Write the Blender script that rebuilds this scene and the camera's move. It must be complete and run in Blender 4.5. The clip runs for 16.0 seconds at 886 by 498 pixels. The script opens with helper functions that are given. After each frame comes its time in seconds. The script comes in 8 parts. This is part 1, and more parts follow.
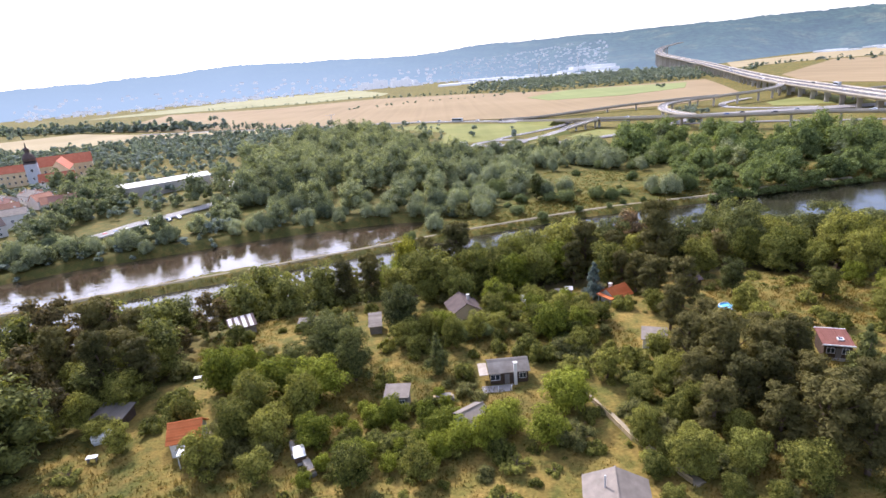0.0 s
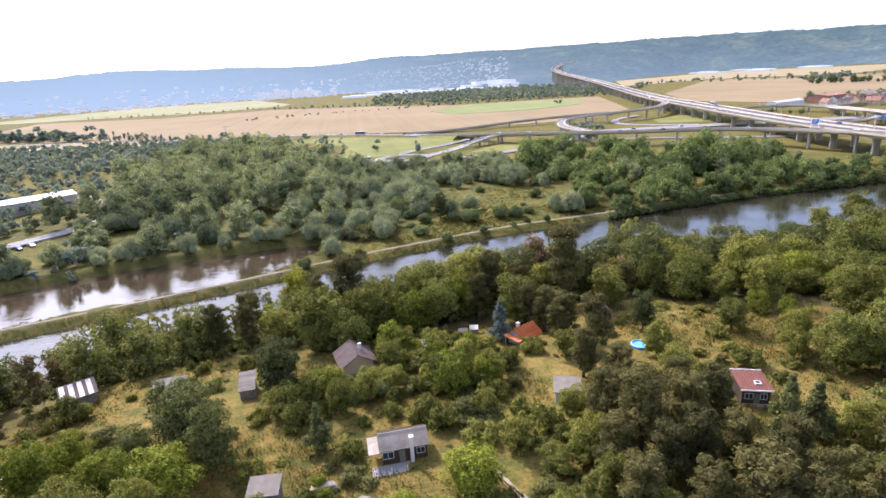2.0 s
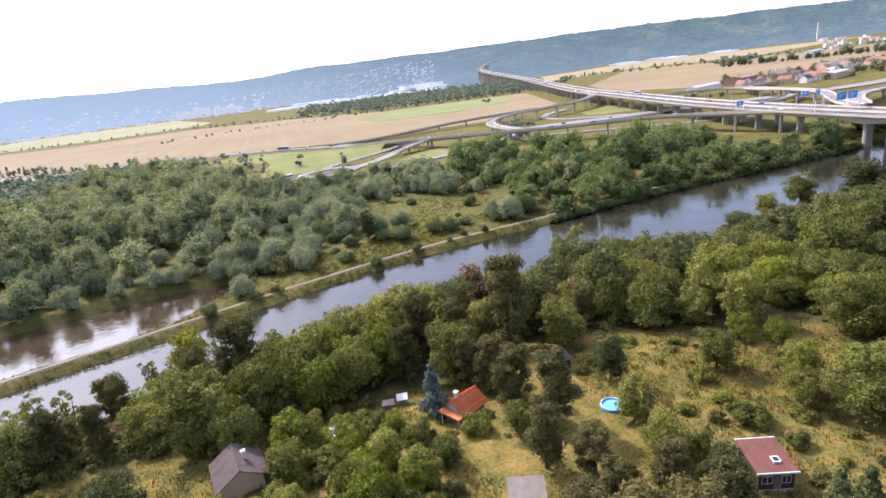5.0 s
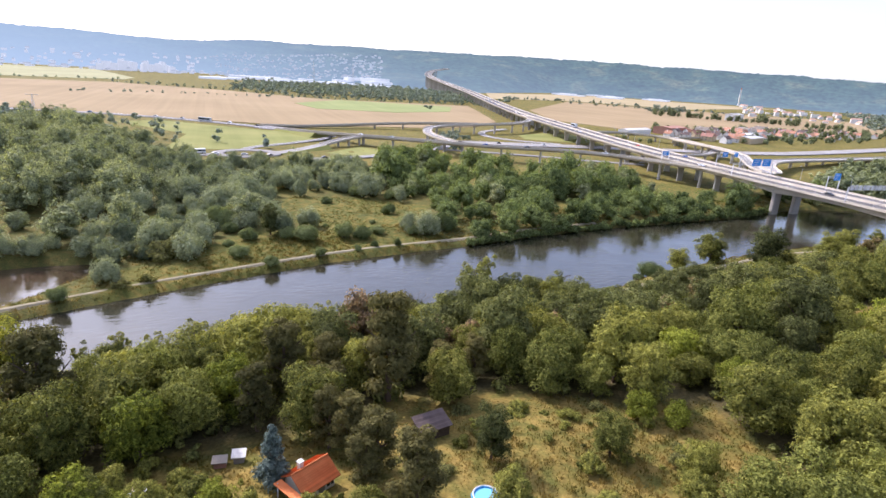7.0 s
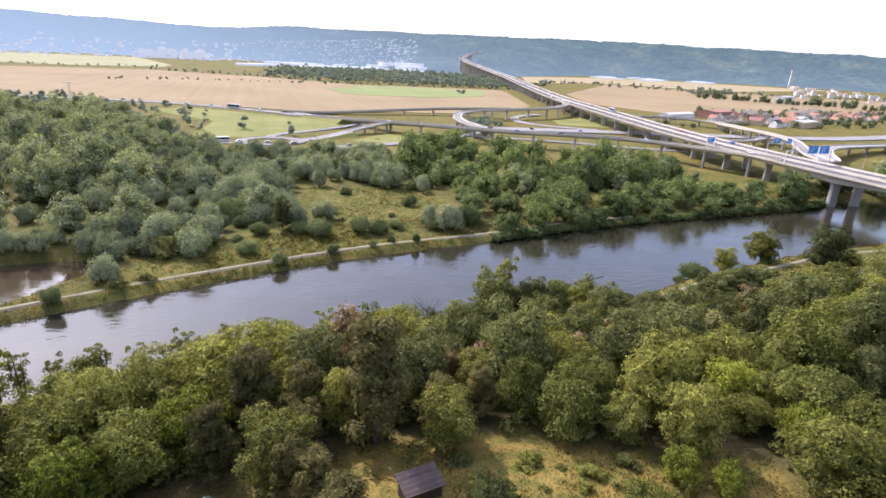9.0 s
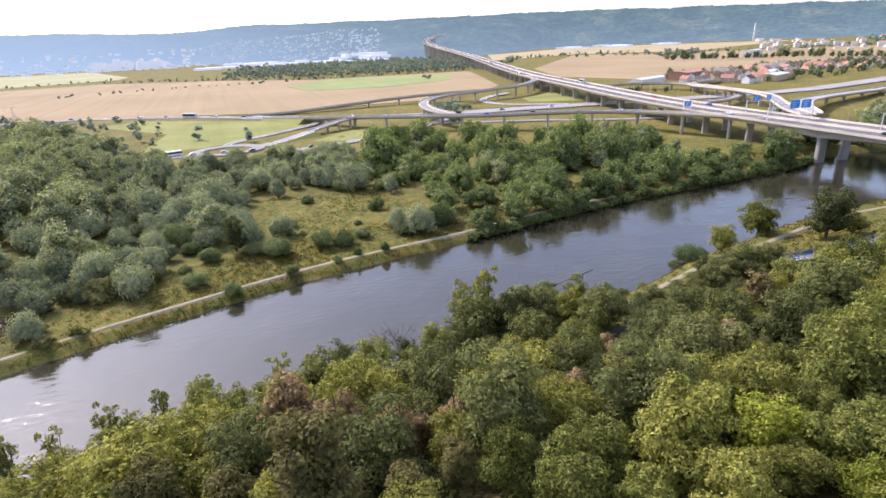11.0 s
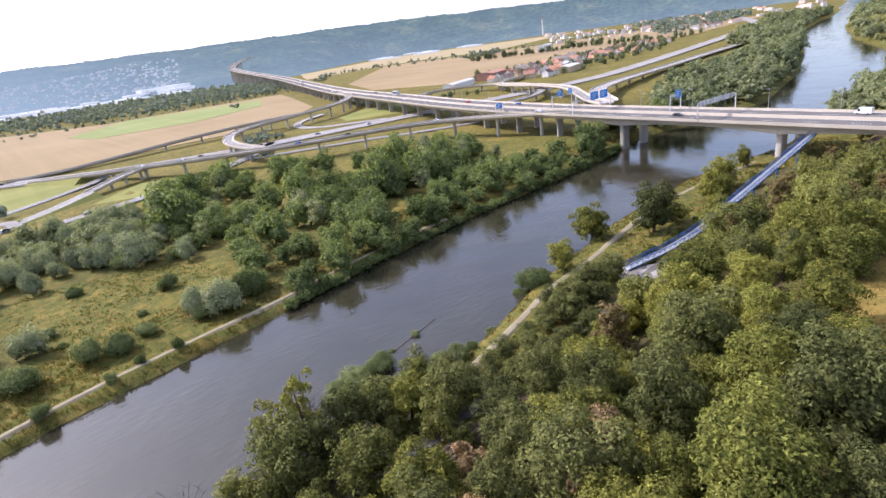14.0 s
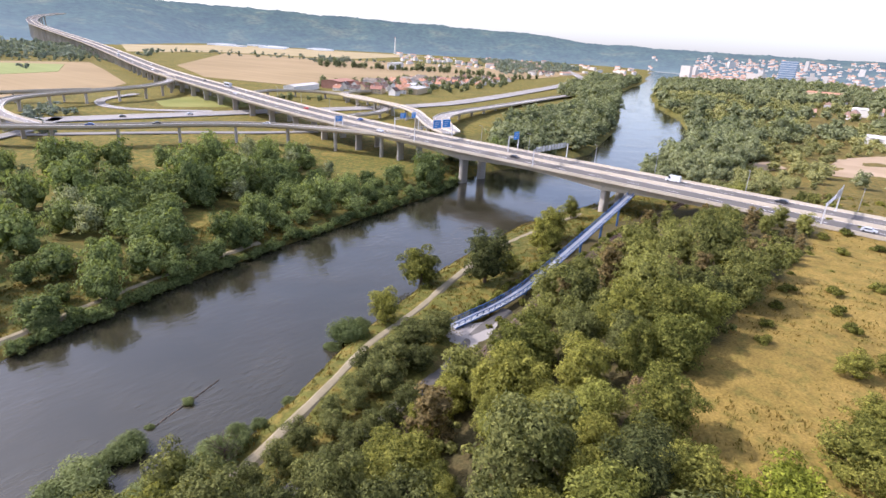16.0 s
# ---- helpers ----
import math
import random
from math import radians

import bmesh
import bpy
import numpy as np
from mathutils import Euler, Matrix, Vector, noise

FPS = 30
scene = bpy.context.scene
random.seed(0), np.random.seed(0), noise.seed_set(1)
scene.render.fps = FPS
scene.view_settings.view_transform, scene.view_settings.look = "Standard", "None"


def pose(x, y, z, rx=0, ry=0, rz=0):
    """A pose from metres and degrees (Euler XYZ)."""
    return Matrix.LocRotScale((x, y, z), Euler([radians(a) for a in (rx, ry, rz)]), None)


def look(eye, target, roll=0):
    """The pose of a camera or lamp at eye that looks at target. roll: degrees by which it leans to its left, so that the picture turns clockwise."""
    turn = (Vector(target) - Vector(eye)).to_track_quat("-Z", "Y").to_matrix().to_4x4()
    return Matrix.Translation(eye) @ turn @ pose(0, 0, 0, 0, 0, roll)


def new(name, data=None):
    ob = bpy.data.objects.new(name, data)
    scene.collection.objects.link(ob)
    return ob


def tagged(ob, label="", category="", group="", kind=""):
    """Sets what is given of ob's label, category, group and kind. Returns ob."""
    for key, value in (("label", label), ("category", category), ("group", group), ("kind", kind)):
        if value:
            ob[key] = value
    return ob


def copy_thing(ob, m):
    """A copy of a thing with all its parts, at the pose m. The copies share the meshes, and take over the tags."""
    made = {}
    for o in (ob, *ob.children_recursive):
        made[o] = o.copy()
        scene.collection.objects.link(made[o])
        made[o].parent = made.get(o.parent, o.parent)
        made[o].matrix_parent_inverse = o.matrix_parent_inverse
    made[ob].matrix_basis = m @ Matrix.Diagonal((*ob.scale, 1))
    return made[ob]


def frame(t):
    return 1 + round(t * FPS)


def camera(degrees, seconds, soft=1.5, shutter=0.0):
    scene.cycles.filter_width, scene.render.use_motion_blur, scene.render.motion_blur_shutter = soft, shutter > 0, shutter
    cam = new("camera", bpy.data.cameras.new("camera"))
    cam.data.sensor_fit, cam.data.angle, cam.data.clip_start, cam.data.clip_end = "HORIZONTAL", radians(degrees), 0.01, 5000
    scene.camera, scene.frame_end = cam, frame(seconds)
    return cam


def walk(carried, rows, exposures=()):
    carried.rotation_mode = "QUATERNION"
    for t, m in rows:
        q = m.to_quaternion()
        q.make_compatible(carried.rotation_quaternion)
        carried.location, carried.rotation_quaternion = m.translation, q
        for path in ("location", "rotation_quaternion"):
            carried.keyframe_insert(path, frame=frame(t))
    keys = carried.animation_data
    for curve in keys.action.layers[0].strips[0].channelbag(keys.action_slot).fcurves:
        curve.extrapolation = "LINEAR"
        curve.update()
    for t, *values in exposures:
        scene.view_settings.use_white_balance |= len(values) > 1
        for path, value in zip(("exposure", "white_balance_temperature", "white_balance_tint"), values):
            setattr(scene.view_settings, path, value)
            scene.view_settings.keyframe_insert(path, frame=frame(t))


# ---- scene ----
cam = camera(77.5, 16.0, soft=1.5)
PATH = [
    (0, (-0.304, -1.18, 65.033), (-0.333, 0.722, 64.415), -4.9),
    (0.5, (0.374, 2.573, 65.473), (0.514, 4.473, 64.865), -5.0),
    (1, (1.456, 6.021, 65.573), (1.573, 7.925, 64.971), -4.5),
    (1.5, (2.71, 9.432, 65.494), (2.844, 11.333, 64.887), -3.6),
    (2, (3.936, 12.839, 65.358), (4.234, 14.723, 64.757), -3.4),
    (2.5, (5.266, 16.33, 65.221), (5.516, 18.217, 64.608), -2.5),
    (3, (6.715, 19.981, 65.056), (7.031, 21.856, 64.439), -2.9),
    (3.2, (7.339, 21.396, 65.092), (7.67, 23.27, 64.477), -4.1),
    (5.3, (15.076, 37.39, 64.036), (15.598, 39.224, 63.433), -6.6),
    (5.5, (16.003, 38.711, 64.016), (16.58, 40.528, 63.41), -5.0),
    (6, (18.471, 41.678, 63.842), (19.211, 43.438, 63.245), 0.5),
    (6.5, (20.919, 44.492, 63.896), (21.646, 46.256, 63.296), 2.2),
    (7, (23.318, 47.141, 64.087), (24.073, 48.893, 63.485), 3.6),
    (7.5, (25.941, 50.492, 63.431), (26.665, 52.256, 62.825), 3.8),
    (8, (28.15, 53.137, 63.55), (28.845, 54.908, 62.933), 3.9),
    (8.5, (30.505, 55.903, 63.66), (31.165, 57.681, 63.025), 3.4),
    (8.7, (31.564, 57.081, 63.609), (32.209, 58.861, 62.963), 3.3),
    (10.8, (41.985, 73.524, 64.003), (42.656, 75.271, 63.297), -1.6),
    (11, (43.084, 74.894, 64.05), (43.763, 76.638, 63.343), -2.5),
    (11.5, (45.994, 78.591, 64.165), (46.653, 80.342, 63.457), -5.2),
    (12, (49.026, 82.054, 64.13), (49.698, 83.8, 63.424), -6.6),
    (12.5, (52.712, 85.732, 64.383), (53.476, 87.44, 63.678), -8.2),
    (13, (56.734, 89.286, 64.648), (57.614, 90.941, 63.949), -9.2),
    (13.5, (60.89, 92.591, 64.924), (61.886, 94.177, 64.221), -9.2),
    (14, (65.266, 95.717, 65.366), (66.404, 97.2, 64.655), -8.0),
    (14.5, (69.999, 98.727, 65.156), (71.376, 99.988, 64.438), -2.1),
    (15, (74.887, 101.861, 64.947), (76.356, 103.011, 64.227), 4.1),
    (15.5, (79.371, 104.991, 65.196), (80.885, 106.086, 64.484), 4.4),
    (16, (84.21, 108.666, 65.017), (85.76, 109.723, 64.322), 3.5),
]
walk(cam, [(t, look(eye, target, roll)) for t, eye, target, roll in PATH],
     exposures=[(0.0, 0.56, 5800, 23), (8.0, 0.52, 5850, 23), (12.0, 0.53, 5850, 23), (14.0, 0.49, 5880, 23), (16.0, 0.51, 5980, 23)])

# ---- world, sun and exposure ----
SUN_AZ, SUN_EL = -26.0, 42.0          # degrees left of +y, degrees up
world = bpy.data.worlds.new("world")
scene.world = world
world.use_nodes = True
wn = world.node_tree.nodes
sky = wn.new("ShaderNodeTexSky")
sky.sky_type = "NISHITA"
sky.sun_disc = False
sky.sun_elevation = radians(SUN_EL)
sky.sun_rotation = radians(SUN_AZ)
sky.altitude = 200
sky.air_density, sky.dust_density, sky.ozone_density = 1.0, 2.0, 2.5
az, el = radians(SUN_AZ), radians(SUN_EL)
SUN_DIR = Vector((math.sin(az) * math.cos(el), math.cos(az) * math.cos(el), math.sin(el)))
wl = world.node_tree.links


def sky_add(a, b):
    """The sum of two colours of the sky; b: a socket or a colour."""
    s = wn.new("ShaderNodeMix")
    s.data_type, s.blend_type = "RGBA", "ADD"
    s.inputs[0].default_value = 1.0
    wl.new(a, s.inputs[6])
    if isinstance(b, tuple):
        s.inputs[7].default_value = b
    else:
        wl.new(b, s.inputs[7])
    return s.outputs[2]


# an even summer haze over the whole sky, brighter round the veiled sun
direction = wn.new("ShaderNodeTexCoord")
dot = wn.new("ShaderNodeVectorMath")
dot.operation = "DOT_PRODUCT"
dot.inputs[1].default_value = SUN_DIR
wl.new(direction.outputs["Generated"], dot.inputs[0])
near_sun = wn.new("ShaderNodeMath")
near_sun.operation, near_sun.use_clamp = "MULTIPLY", True
near_sun.inputs[1].default_value = 1.0
wl.new(dot.outputs["Value"], near_sun.inputs[0])
halo = wn.new("ShaderNodeMath")
halo.operation = "POWER"
halo.inputs[1].default_value = 7.0
wl.new(near_sun.outputs[0], halo.inputs[0])
glow = wn.new("ShaderNodeMix")
glow.data_type = "RGBA"
glow.inputs[6].default_value = (0, 0, 0, 1)
glow.inputs[7].default_value = (6.5, 6.2, 5.8, 1)
wl.new(halo.outputs[0], glow.inputs[0])
whole = sky_add(sky_add(sky.outputs[0], (2.0, 1.98, 2.0, 1)), glow.outputs[2])
wl.new(whole, wn["Background"].inputs[0])
wn["Background"].inputs[1].default_value = 0.145
sun_data = bpy.data.lights.new("sun", "SUN")
sun_data.energy, sun_data.angle, sun_data.color = 4.1, radians(0.8), (1.0, 0.94, 0.86)
sun = new("sun", sun_data)
sun.matrix_world = look(SUN_DIR * 500 + Vector((0, 0, 60)), (0, 0, 60))


# ---- materials ----
def material(name, base=(0.5, 0.5, 0.5), rough=0.8, metal=0.0):
    m = bpy.data.materials.new(name)
    m.use_nodes = True
    b = m.node_tree.nodes["Principled BSDF"]
    b.inputs["Base Color"].default_value = (*base, 1)
    b.inputs["Roughness"].default_value = rough
    b.inputs["Metallic"].default_value = metal
    return m, m.node_tree.nodes, m.node_tree.links, b


def ramp(nodes, stops):
    r = nodes.new("ShaderNodeValToRGB")
    e = r.color_ramp.elements
    while len(e) < len(stops):
        e.new(0.5)
    for k, (p, c) in zip(e, stops):
        k.position, k.color = p, (*c, 1)
    return r


def noise_tex(nodes, links, scale, detail=4.0, coords=None):
    n = nodes.new("ShaderNodeTexNoise")
    n.inputs["Scale"].default_value = scale
    n.inputs["Detail"].default_value = detail
    if coords is not None:
        links.new(coords, n.inputs["Vector"])
    return n


def mixed(nodes, links, fac, a, b, blend="MIX"):
    m = nodes.new("ShaderNodeMix")
    m.data_type = "RGBA"
    m.blend_type = blend
    for sock, v in ((m.inputs[0], fac), (m.inputs[6], a), (m.inputs[7], b)):
        if isinstance(v, bpy.types.NodeSocket):
            links.new(v, sock)
        elif isinstance(v, (int, float)):
            sock.default_value = v
        else:
            sock.default_value = (*v, 1)
    return m.outputs[2]


def weathered(name, c1, c2, scale=1.0, rough=0.85, metal=0.0, fine=14.0, bump=0.15, c3=None, wave=None):
    """Two scales of mottling and a fine relief; wave: (scale, axis rotation) lays ribs or boards over it."""
    m, n, l, b = material(name, c1, rough, metal)
    b.inputs["Specular IOR Level"].default_value = 0.5 if rough < 0.8 else 0.15
    tc = n.new("ShaderNodeTexCoord")
    big = noise_tex(n, l, scale, 5, tc.outputs["Object"])
    small = noise_tex(n, l, scale * fine, 3, tc.outputs["Object"])
    r = ramp(n, [(0.3, c1), (0.7, c2)])
    l.new(big.outputs[0], r.inputs[0])
    lo = tuple(v * 0.72 for v in c2)
    r2 = ramp(n, [(0.42, (0, 0, 0)), (0.68, (1, 1, 1))])
    l.new(small.outputs[0], r2.inputs[0])
    col = mixed(n, l, r2.outputs[0], r.outputs[0], c3 or lo)
    half = n.new("ShaderNodeMath")
    half.operation = "MULTIPLY"
    half.inputs[1].default_value = 0.5
    l.new(r2.outputs[0], half.inputs[0])
    col = mixed(n, l, half.outputs[0], r.outputs[0], c3 or lo)
    info = n.new("ShaderNodeObjectInfo")
    hsv = n.new("ShaderNodeHueSaturation")
    mr = n.new("ShaderNodeMapRange")
    mr.inputs[3].default_value, mr.inputs[4].default_value = 0.82, 1.16
    l.new(info.outputs["Random"], mr.inputs[0])
    l.new(mr.outputs[0], hsv.inputs["Value"])
    l.new(col, hsv.inputs["Color"])
    l.new(hsv.outputs[0], b.inputs["Base Color"])
    bp = n.new("ShaderNodeBump")
    bp.inputs["Strength"].default_value = bump
    bp.inputs["Distance"].default_value = 0.05
    l.new(small.outputs[0], bp.inputs["Height"])
    l.new(bp.outputs[0], b.inputs["Normal"])
    return m


def leaf_material(name, dark, light, translucency=0.35, per_island=False, calm=1.0):
    """Foliage: each crown has its own tone, each clump a slight one, and light passes through the leaves."""
    m, n, l, b = material(name, dark, 0.75)
    b.inputs["Specular IOR Level"].default_value = 0.06
    tc = n.new("ShaderNodeTexCoord")
    clump = noise_tex(n, l, 0.55, 3, tc.outputs["Object"])
    geo = n.new("ShaderNodeNewGeometry")
    if per_island:
        at = n.new("ShaderNodeAttribute")
        at.attribute_name = "tone"
        tone = at.outputs["Fac"]
    else:
        tone = n.new("ShaderNodeObjectInfo").outputs["Random"]
    add = n.new("ShaderNodeMath")
    add.operation = "MULTIPLY_ADD"
    add.inputs[1].default_value = 0.45
    l.new(tone, add.inputs[0])
    add2 = n.new("ShaderNodeMath")
    add2.operation = "MULTIPLY"
    add2.inputs[1].default_value = 0.6
    l.new(clump.outputs[0], add2.inputs[0])
    l.new(add2.outputs[0], add.inputs[2])
    add3 = n.new("ShaderNodeMath")
    add3.operation = "MULTIPLY_ADD"
    add3.inputs[1].default_value = 0.34 * calm
    l.new(geo.outputs["Random Per Island"], add3.inputs[0])
    l.new(add.outputs[0], add3.inputs[2])
    mid = tuple((p + q) * 0.5 for p, q in zip(dark, light))
    r = ramp(n, [(0.3, dark), (0.62, mid), (1.0, light)])
    l.new(add3.outputs[0], r.inputs[0])
    speck = noise_tex(n, l, 1.7, 5, tc.outputs["Object"])
    sr = ramp(n, [(0.36, (0.42, 0.45, 0.46)), (0.64, (1.58, 1.54, 1.46))])
    l.new(speck.outputs[0], sr.inputs[0])
    leafy = mixed(n, l, calm, r.outputs[0], sr.outputs[0], "MULTIPLY")
    l.new(leafy, b.inputs["Base Color"])
    tr = n.new("ShaderNodeBsdfTranslucent")
    warm = mixed(n, l, 1.0, leafy, (1.0, 0.97, 0.45), "MULTIPLY")
    gain = mixed(n, l, 1.0, warm, (1.6, 1.6, 1.6), "MULTIPLY")
    l.new(gain, tr.inputs["Color"])
    mix = n.new("ShaderNodeMixShader")
    mix.inputs[0].default_value = translucency * 0.8
    l.new(b.outputs[0], mix.inputs[1])
    l.new(tr.outputs[0], mix.inputs[2])
    l.new(mix.outputs[0], n["Material Output"].inputs["Surface"])
    return m


def meadow_colour(n, l, tc, dry):
    """Green to straw grass colour; dry: a number or a socket, 0 green to 1 straw."""
    big = noise_tex(n, l, 0.035, 5, tc.outputs["Object"])
    mid = noise_tex(n, l, 0.22, 5, tc.outputs["Object"])
    green = ramp(n, [(0.3, (0.066, 0.076, 0.018)), (0.55, (0.122, 0.12, 0.027)), (0.75, (0.186, 0.156, 0.039))])
    straw = ramp(n, [(0.28, (0.14, 0.1, 0.029)), (0.5, (0.242, 0.169, 0.043)), (0.72, (0.325, 0.222, 0.064))])
    s = n.new("ShaderNodeMath")
    s.operation = "MULTIPLY_ADD"
    s.inputs[1].default_value = 0.5
    half = n.new("ShaderNodeMath")
    half.operation = "MULTIPLY"
    half.inputs[1].default_value = 0.5
    l.new(big.outputs[0], half.inputs[0])
    l.new(mid.outputs[0], s.inputs[0])
    l.new(half.outputs[0], s.inputs[2])
    l.new(s.outputs[0], green.inputs[0])
    l.new(s.outputs[0], straw.inputs[0])
    patch = noise_tex(n, l, 0.42, 5, tc.outputs["Object"])
    pm = n.new("ShaderNodeMapRange")
    pm.inputs[1].default_value, pm.inputs[2].default_value = 0.34, 0.66
    pm.inputs[3].default_value, pm.inputs[4].default_value = -0.5, 0.5
    l.new(patch.outputs[0], pm.inputs[0])
    dsum = n.new("ShaderNodeMath")
    dsum.operation, dsum.use_clamp = "ADD", True
    if isinstance(dry, (int, float)):
        dsum.inputs[0].default_value = dry
    else:
        l.new(dry, dsum.inputs[0])
    l.new(pm.outputs[0], dsum.inputs[1])
    return mixed(n, l, dsum.outputs[0], green.outputs[0], straw.outputs[0])


def grass_material(name, dry):
    """Blades in the colours of the meadow that they stand on."""
    m, n, l, b = material(name, (0.2, 0.18, 0.07), 0.9)
    b.inputs["Specular IOR Level"].default_value = 0.03
    tc = n.new("ShaderNodeTexCoord")
    c = meadow_colour(n, l, tc, dry)
    geo = n.new("ShaderNodeNewGeometry")
    tint = ramp(n, [(0.0, (0.9, 0.92, 0.88)), (1.0, (1.1, 1.08, 1.02))])
    l.new(geo.outputs["Random Per Island"], tint.inputs[0])
    c = mixed(n, l, 1.0, c, tint.outputs[0], "MULTIPLY")
    l.new(c, b.inputs["Base Color"])
    tr = n.new("ShaderNodeBsdfTranslucent")
    l.new(c, tr.inputs["Color"])
    mix = n.new("ShaderNodeMixShader")
    mix.inputs[0].default_value = 0.45
    l.new(b.outputs[0], mix.inputs[1])
    l.new(tr.outputs[0], mix.inputs[2])
    l.new(mix.outputs[0], n["Material Output"].inputs["Surface"])
    return m


def ground_material():
    m, n, l, b = material("meadow_ground", (0.2, 0.2, 0.1), 0.95)
    b.inputs["Specular IOR Level"].default_value = 0.1
    tc = n.new("ShaderNodeTexCoord")
    fine = noise_tex(n, l, 2.2, 4, tc.outputs["Object"])
    dry = n.new("ShaderNodeAttribute")
    dry.attribute_name = "dry"
    litter = n.new("ShaderNodeAttribute")
    litter.attribute_name = "litter"
    c = meadow_colour(n, l, tc, dry.outputs["Fac"])
    c = mixed(n, l, litter.outputs["Fac"], c, (0.075, 0.062, 0.03))
    fr = ramp(n, [(0.3, (0.6, 0.6, 0.6)), (0.7, (1.25, 1.25, 1.25))])
    l.new(fine.outputs[0], fr.inputs[0])
    c = mixed(n, l, 0.8, c, fr.outputs[0], "MULTIPLY")
    l.new(c, b.inputs["Base Color"])
    bp = n.new("ShaderNodeBump")
    bp.inputs["Strength"].default_value = 0.6
    bp.inputs["Distance"].default_value = 0.3
    l.new(fine.outputs[0], bp.inputs["Height"])
    l.new(bp.outputs[0], b.inputs["Normal"])
    return m


def water_material(name="river_water", silt1=(0.026, 0.024, 0.014), silt2=(0.041, 0.036, 0.022), rough=0.08):
    m, n, l, b = material(name, silt1, rough)
    b.inputs["IOR"].default_value = 1.48
    b.inputs["Specular IOR Level"].default_value = 0.7
    b.inputs["Specular Tint"].default_value = (1.0, 0.985, 0.9, 1.0)
    tc = n.new("ShaderNodeTexCoord")
    mp = n.new("ShaderNodeMapping")
    mp.inputs["Scale"].default_value = (0.35, 1.0, 1.0)
    mp.inputs["Rotation"].default_value = (0, 0, radians(65))
    l.new(tc.outputs["Object"], mp.inputs[0])
    a = noise_tex(n, l, 0.7, 4, mp.outputs[0])
    w = noise_tex(n, l, 0.05, 3, tc.outputs["Object"])
    gain = n.new("ShaderNodeMapRange")
    gain.inputs[1].default_value, gain.inputs[2].default_value = 0.42, 0.62
    gain.inputs[3].default_value, gain.inputs[4].default_value = 0.2, 1.0
    l.new(w.outputs[0], gain.inputs[0])
    h = n.new("ShaderNodeMath")
    h.operation = "MULTIPLY"
    l.new(a.outputs[0], h.inputs[0])
    l.new(gain.outputs[0], h.inputs[1])
    bp = n.new("ShaderNodeBump")
    bp.inputs["Strength"].default_value = 0.55
    bp.inputs["Distance"].default_value = 0.28
    l.new(h.outputs[0], bp.inputs["Height"])
    l.new(bp.outputs[0], b.inputs["Normal"])
    silt = ramp(n, [(0.35, silt1), (0.7, silt2)])
    l.new(w.outputs[0], silt.inputs[0])
    l.new(silt.outputs[0], b.inputs["Base Color"])
    return m


def field_material(name, c1, c2, scale=0.02, rows=0.0, angle=0.0):
    m, n, l, b = material(name, c1, 0.95)
    b.inputs["Specular IOR Level"].default_value = 0.1
    tc = n.new("ShaderNodeTexCoord")
    big = noise_tex(n, l, scale, 6, tc.outputs["Object"])
    r = ramp(n, [(0.3, c1), (0.7, c2)])
    l.new(big.outputs[0], r.inputs[0])
    mp = n.new("ShaderNodeMapping")
    mp.inputs["Rotation"].default_value = (0, 0, radians(angle))
    mp.inputs["Scale"].default_value = (1.0, 0.02, 1.0)
    l.new(tc.outputs["Object"], mp.inputs[0])
    st = noise_tex(n, l, 0.12, 4, mp.outputs[0])
    sr = ramp(n, [(0.35, (0.92, 0.92, 0.9)), (0.65, (1.06, 1.05, 1.04))])
    l.new(st.outputs[0], sr.inputs[0])
    c = mixed(n, l, 0.8, r.outputs[0], sr.outputs[0], "MULTIPLY")
    l.new(c, b.inputs["Base Color"])
    return m


M_GROUND = ground_material()
M_WATER = water_material()
M_WATER_SILTY = water_material("silty_water", (0.055, 0.038, 0.022), (0.08, 0.055, 0.033), 0.04)
M_WATER_SILTY.node_tree.nodes["Principled BSDF"].inputs["IOR"].default_value = 1.9
M_WHEAT = field_material("ripe_wheat", (0.262, 0.192, 0.1), (0.325, 0.24, 0.13), 0.006, angle=30)
M_STUBBLE = field_material("stubble", (0.31, 0.25, 0.13), (0.38, 0.305, 0.175), 0.006, angle=70)
M_PALE = field_material("pale_crop", (0.27, 0.26, 0.13), (0.34, 0.32, 0.17), 0.005, angle=40)
M_GREEN_CROP = field_material("green_crop", (0.2, 0.23, 0.08), (0.26, 0.28, 0.105), 0.01, angle=20)
M_LAWN = field_material("mown_meadow", (0.17, 0.185, 0.05), (0.26, 0.245, 0.08), 0.02, angle=10)
M_ASPHALT = weathered("asphalt", (0.24, 0.22, 0.197), (0.32, 0.296, 0.268), 0.05, 0.9, fine=40)
M_DECKROAD = weathered("viaduct_asphalt", (0.115, 0.105, 0.094), (0.155, 0.143, 0.129), 0.05, 0.9, fine=40)
M_ASPHALT_DARK = weathered("old_asphalt", (0.11, 0.1, 0.088), (0.16, 0.148, 0.13), 0.3, 0.9, fine=20)
M_TRACK = weathered("trodden_earth", (0.2, 0.17, 0.1), (0.29, 0.245, 0.16), 0.25, 0.95, fine=10)
M_CONCRETE = weathered("concrete", (0.44, 0.385, 0.3), (0.54, 0.475, 0.375), 0.08, 0.85, fine=18)
M_PIER = weathered("pier_concrete", (0.37, 0.335, 0.285), (0.48, 0.44, 0.38), 0.15, 0.9, fine=12)
M_GRAVEL = weathered("gravel_path", (0.27, 0.22, 0.145), (0.36, 0.3, 0.21), 0.2, 0.95, fine=12)
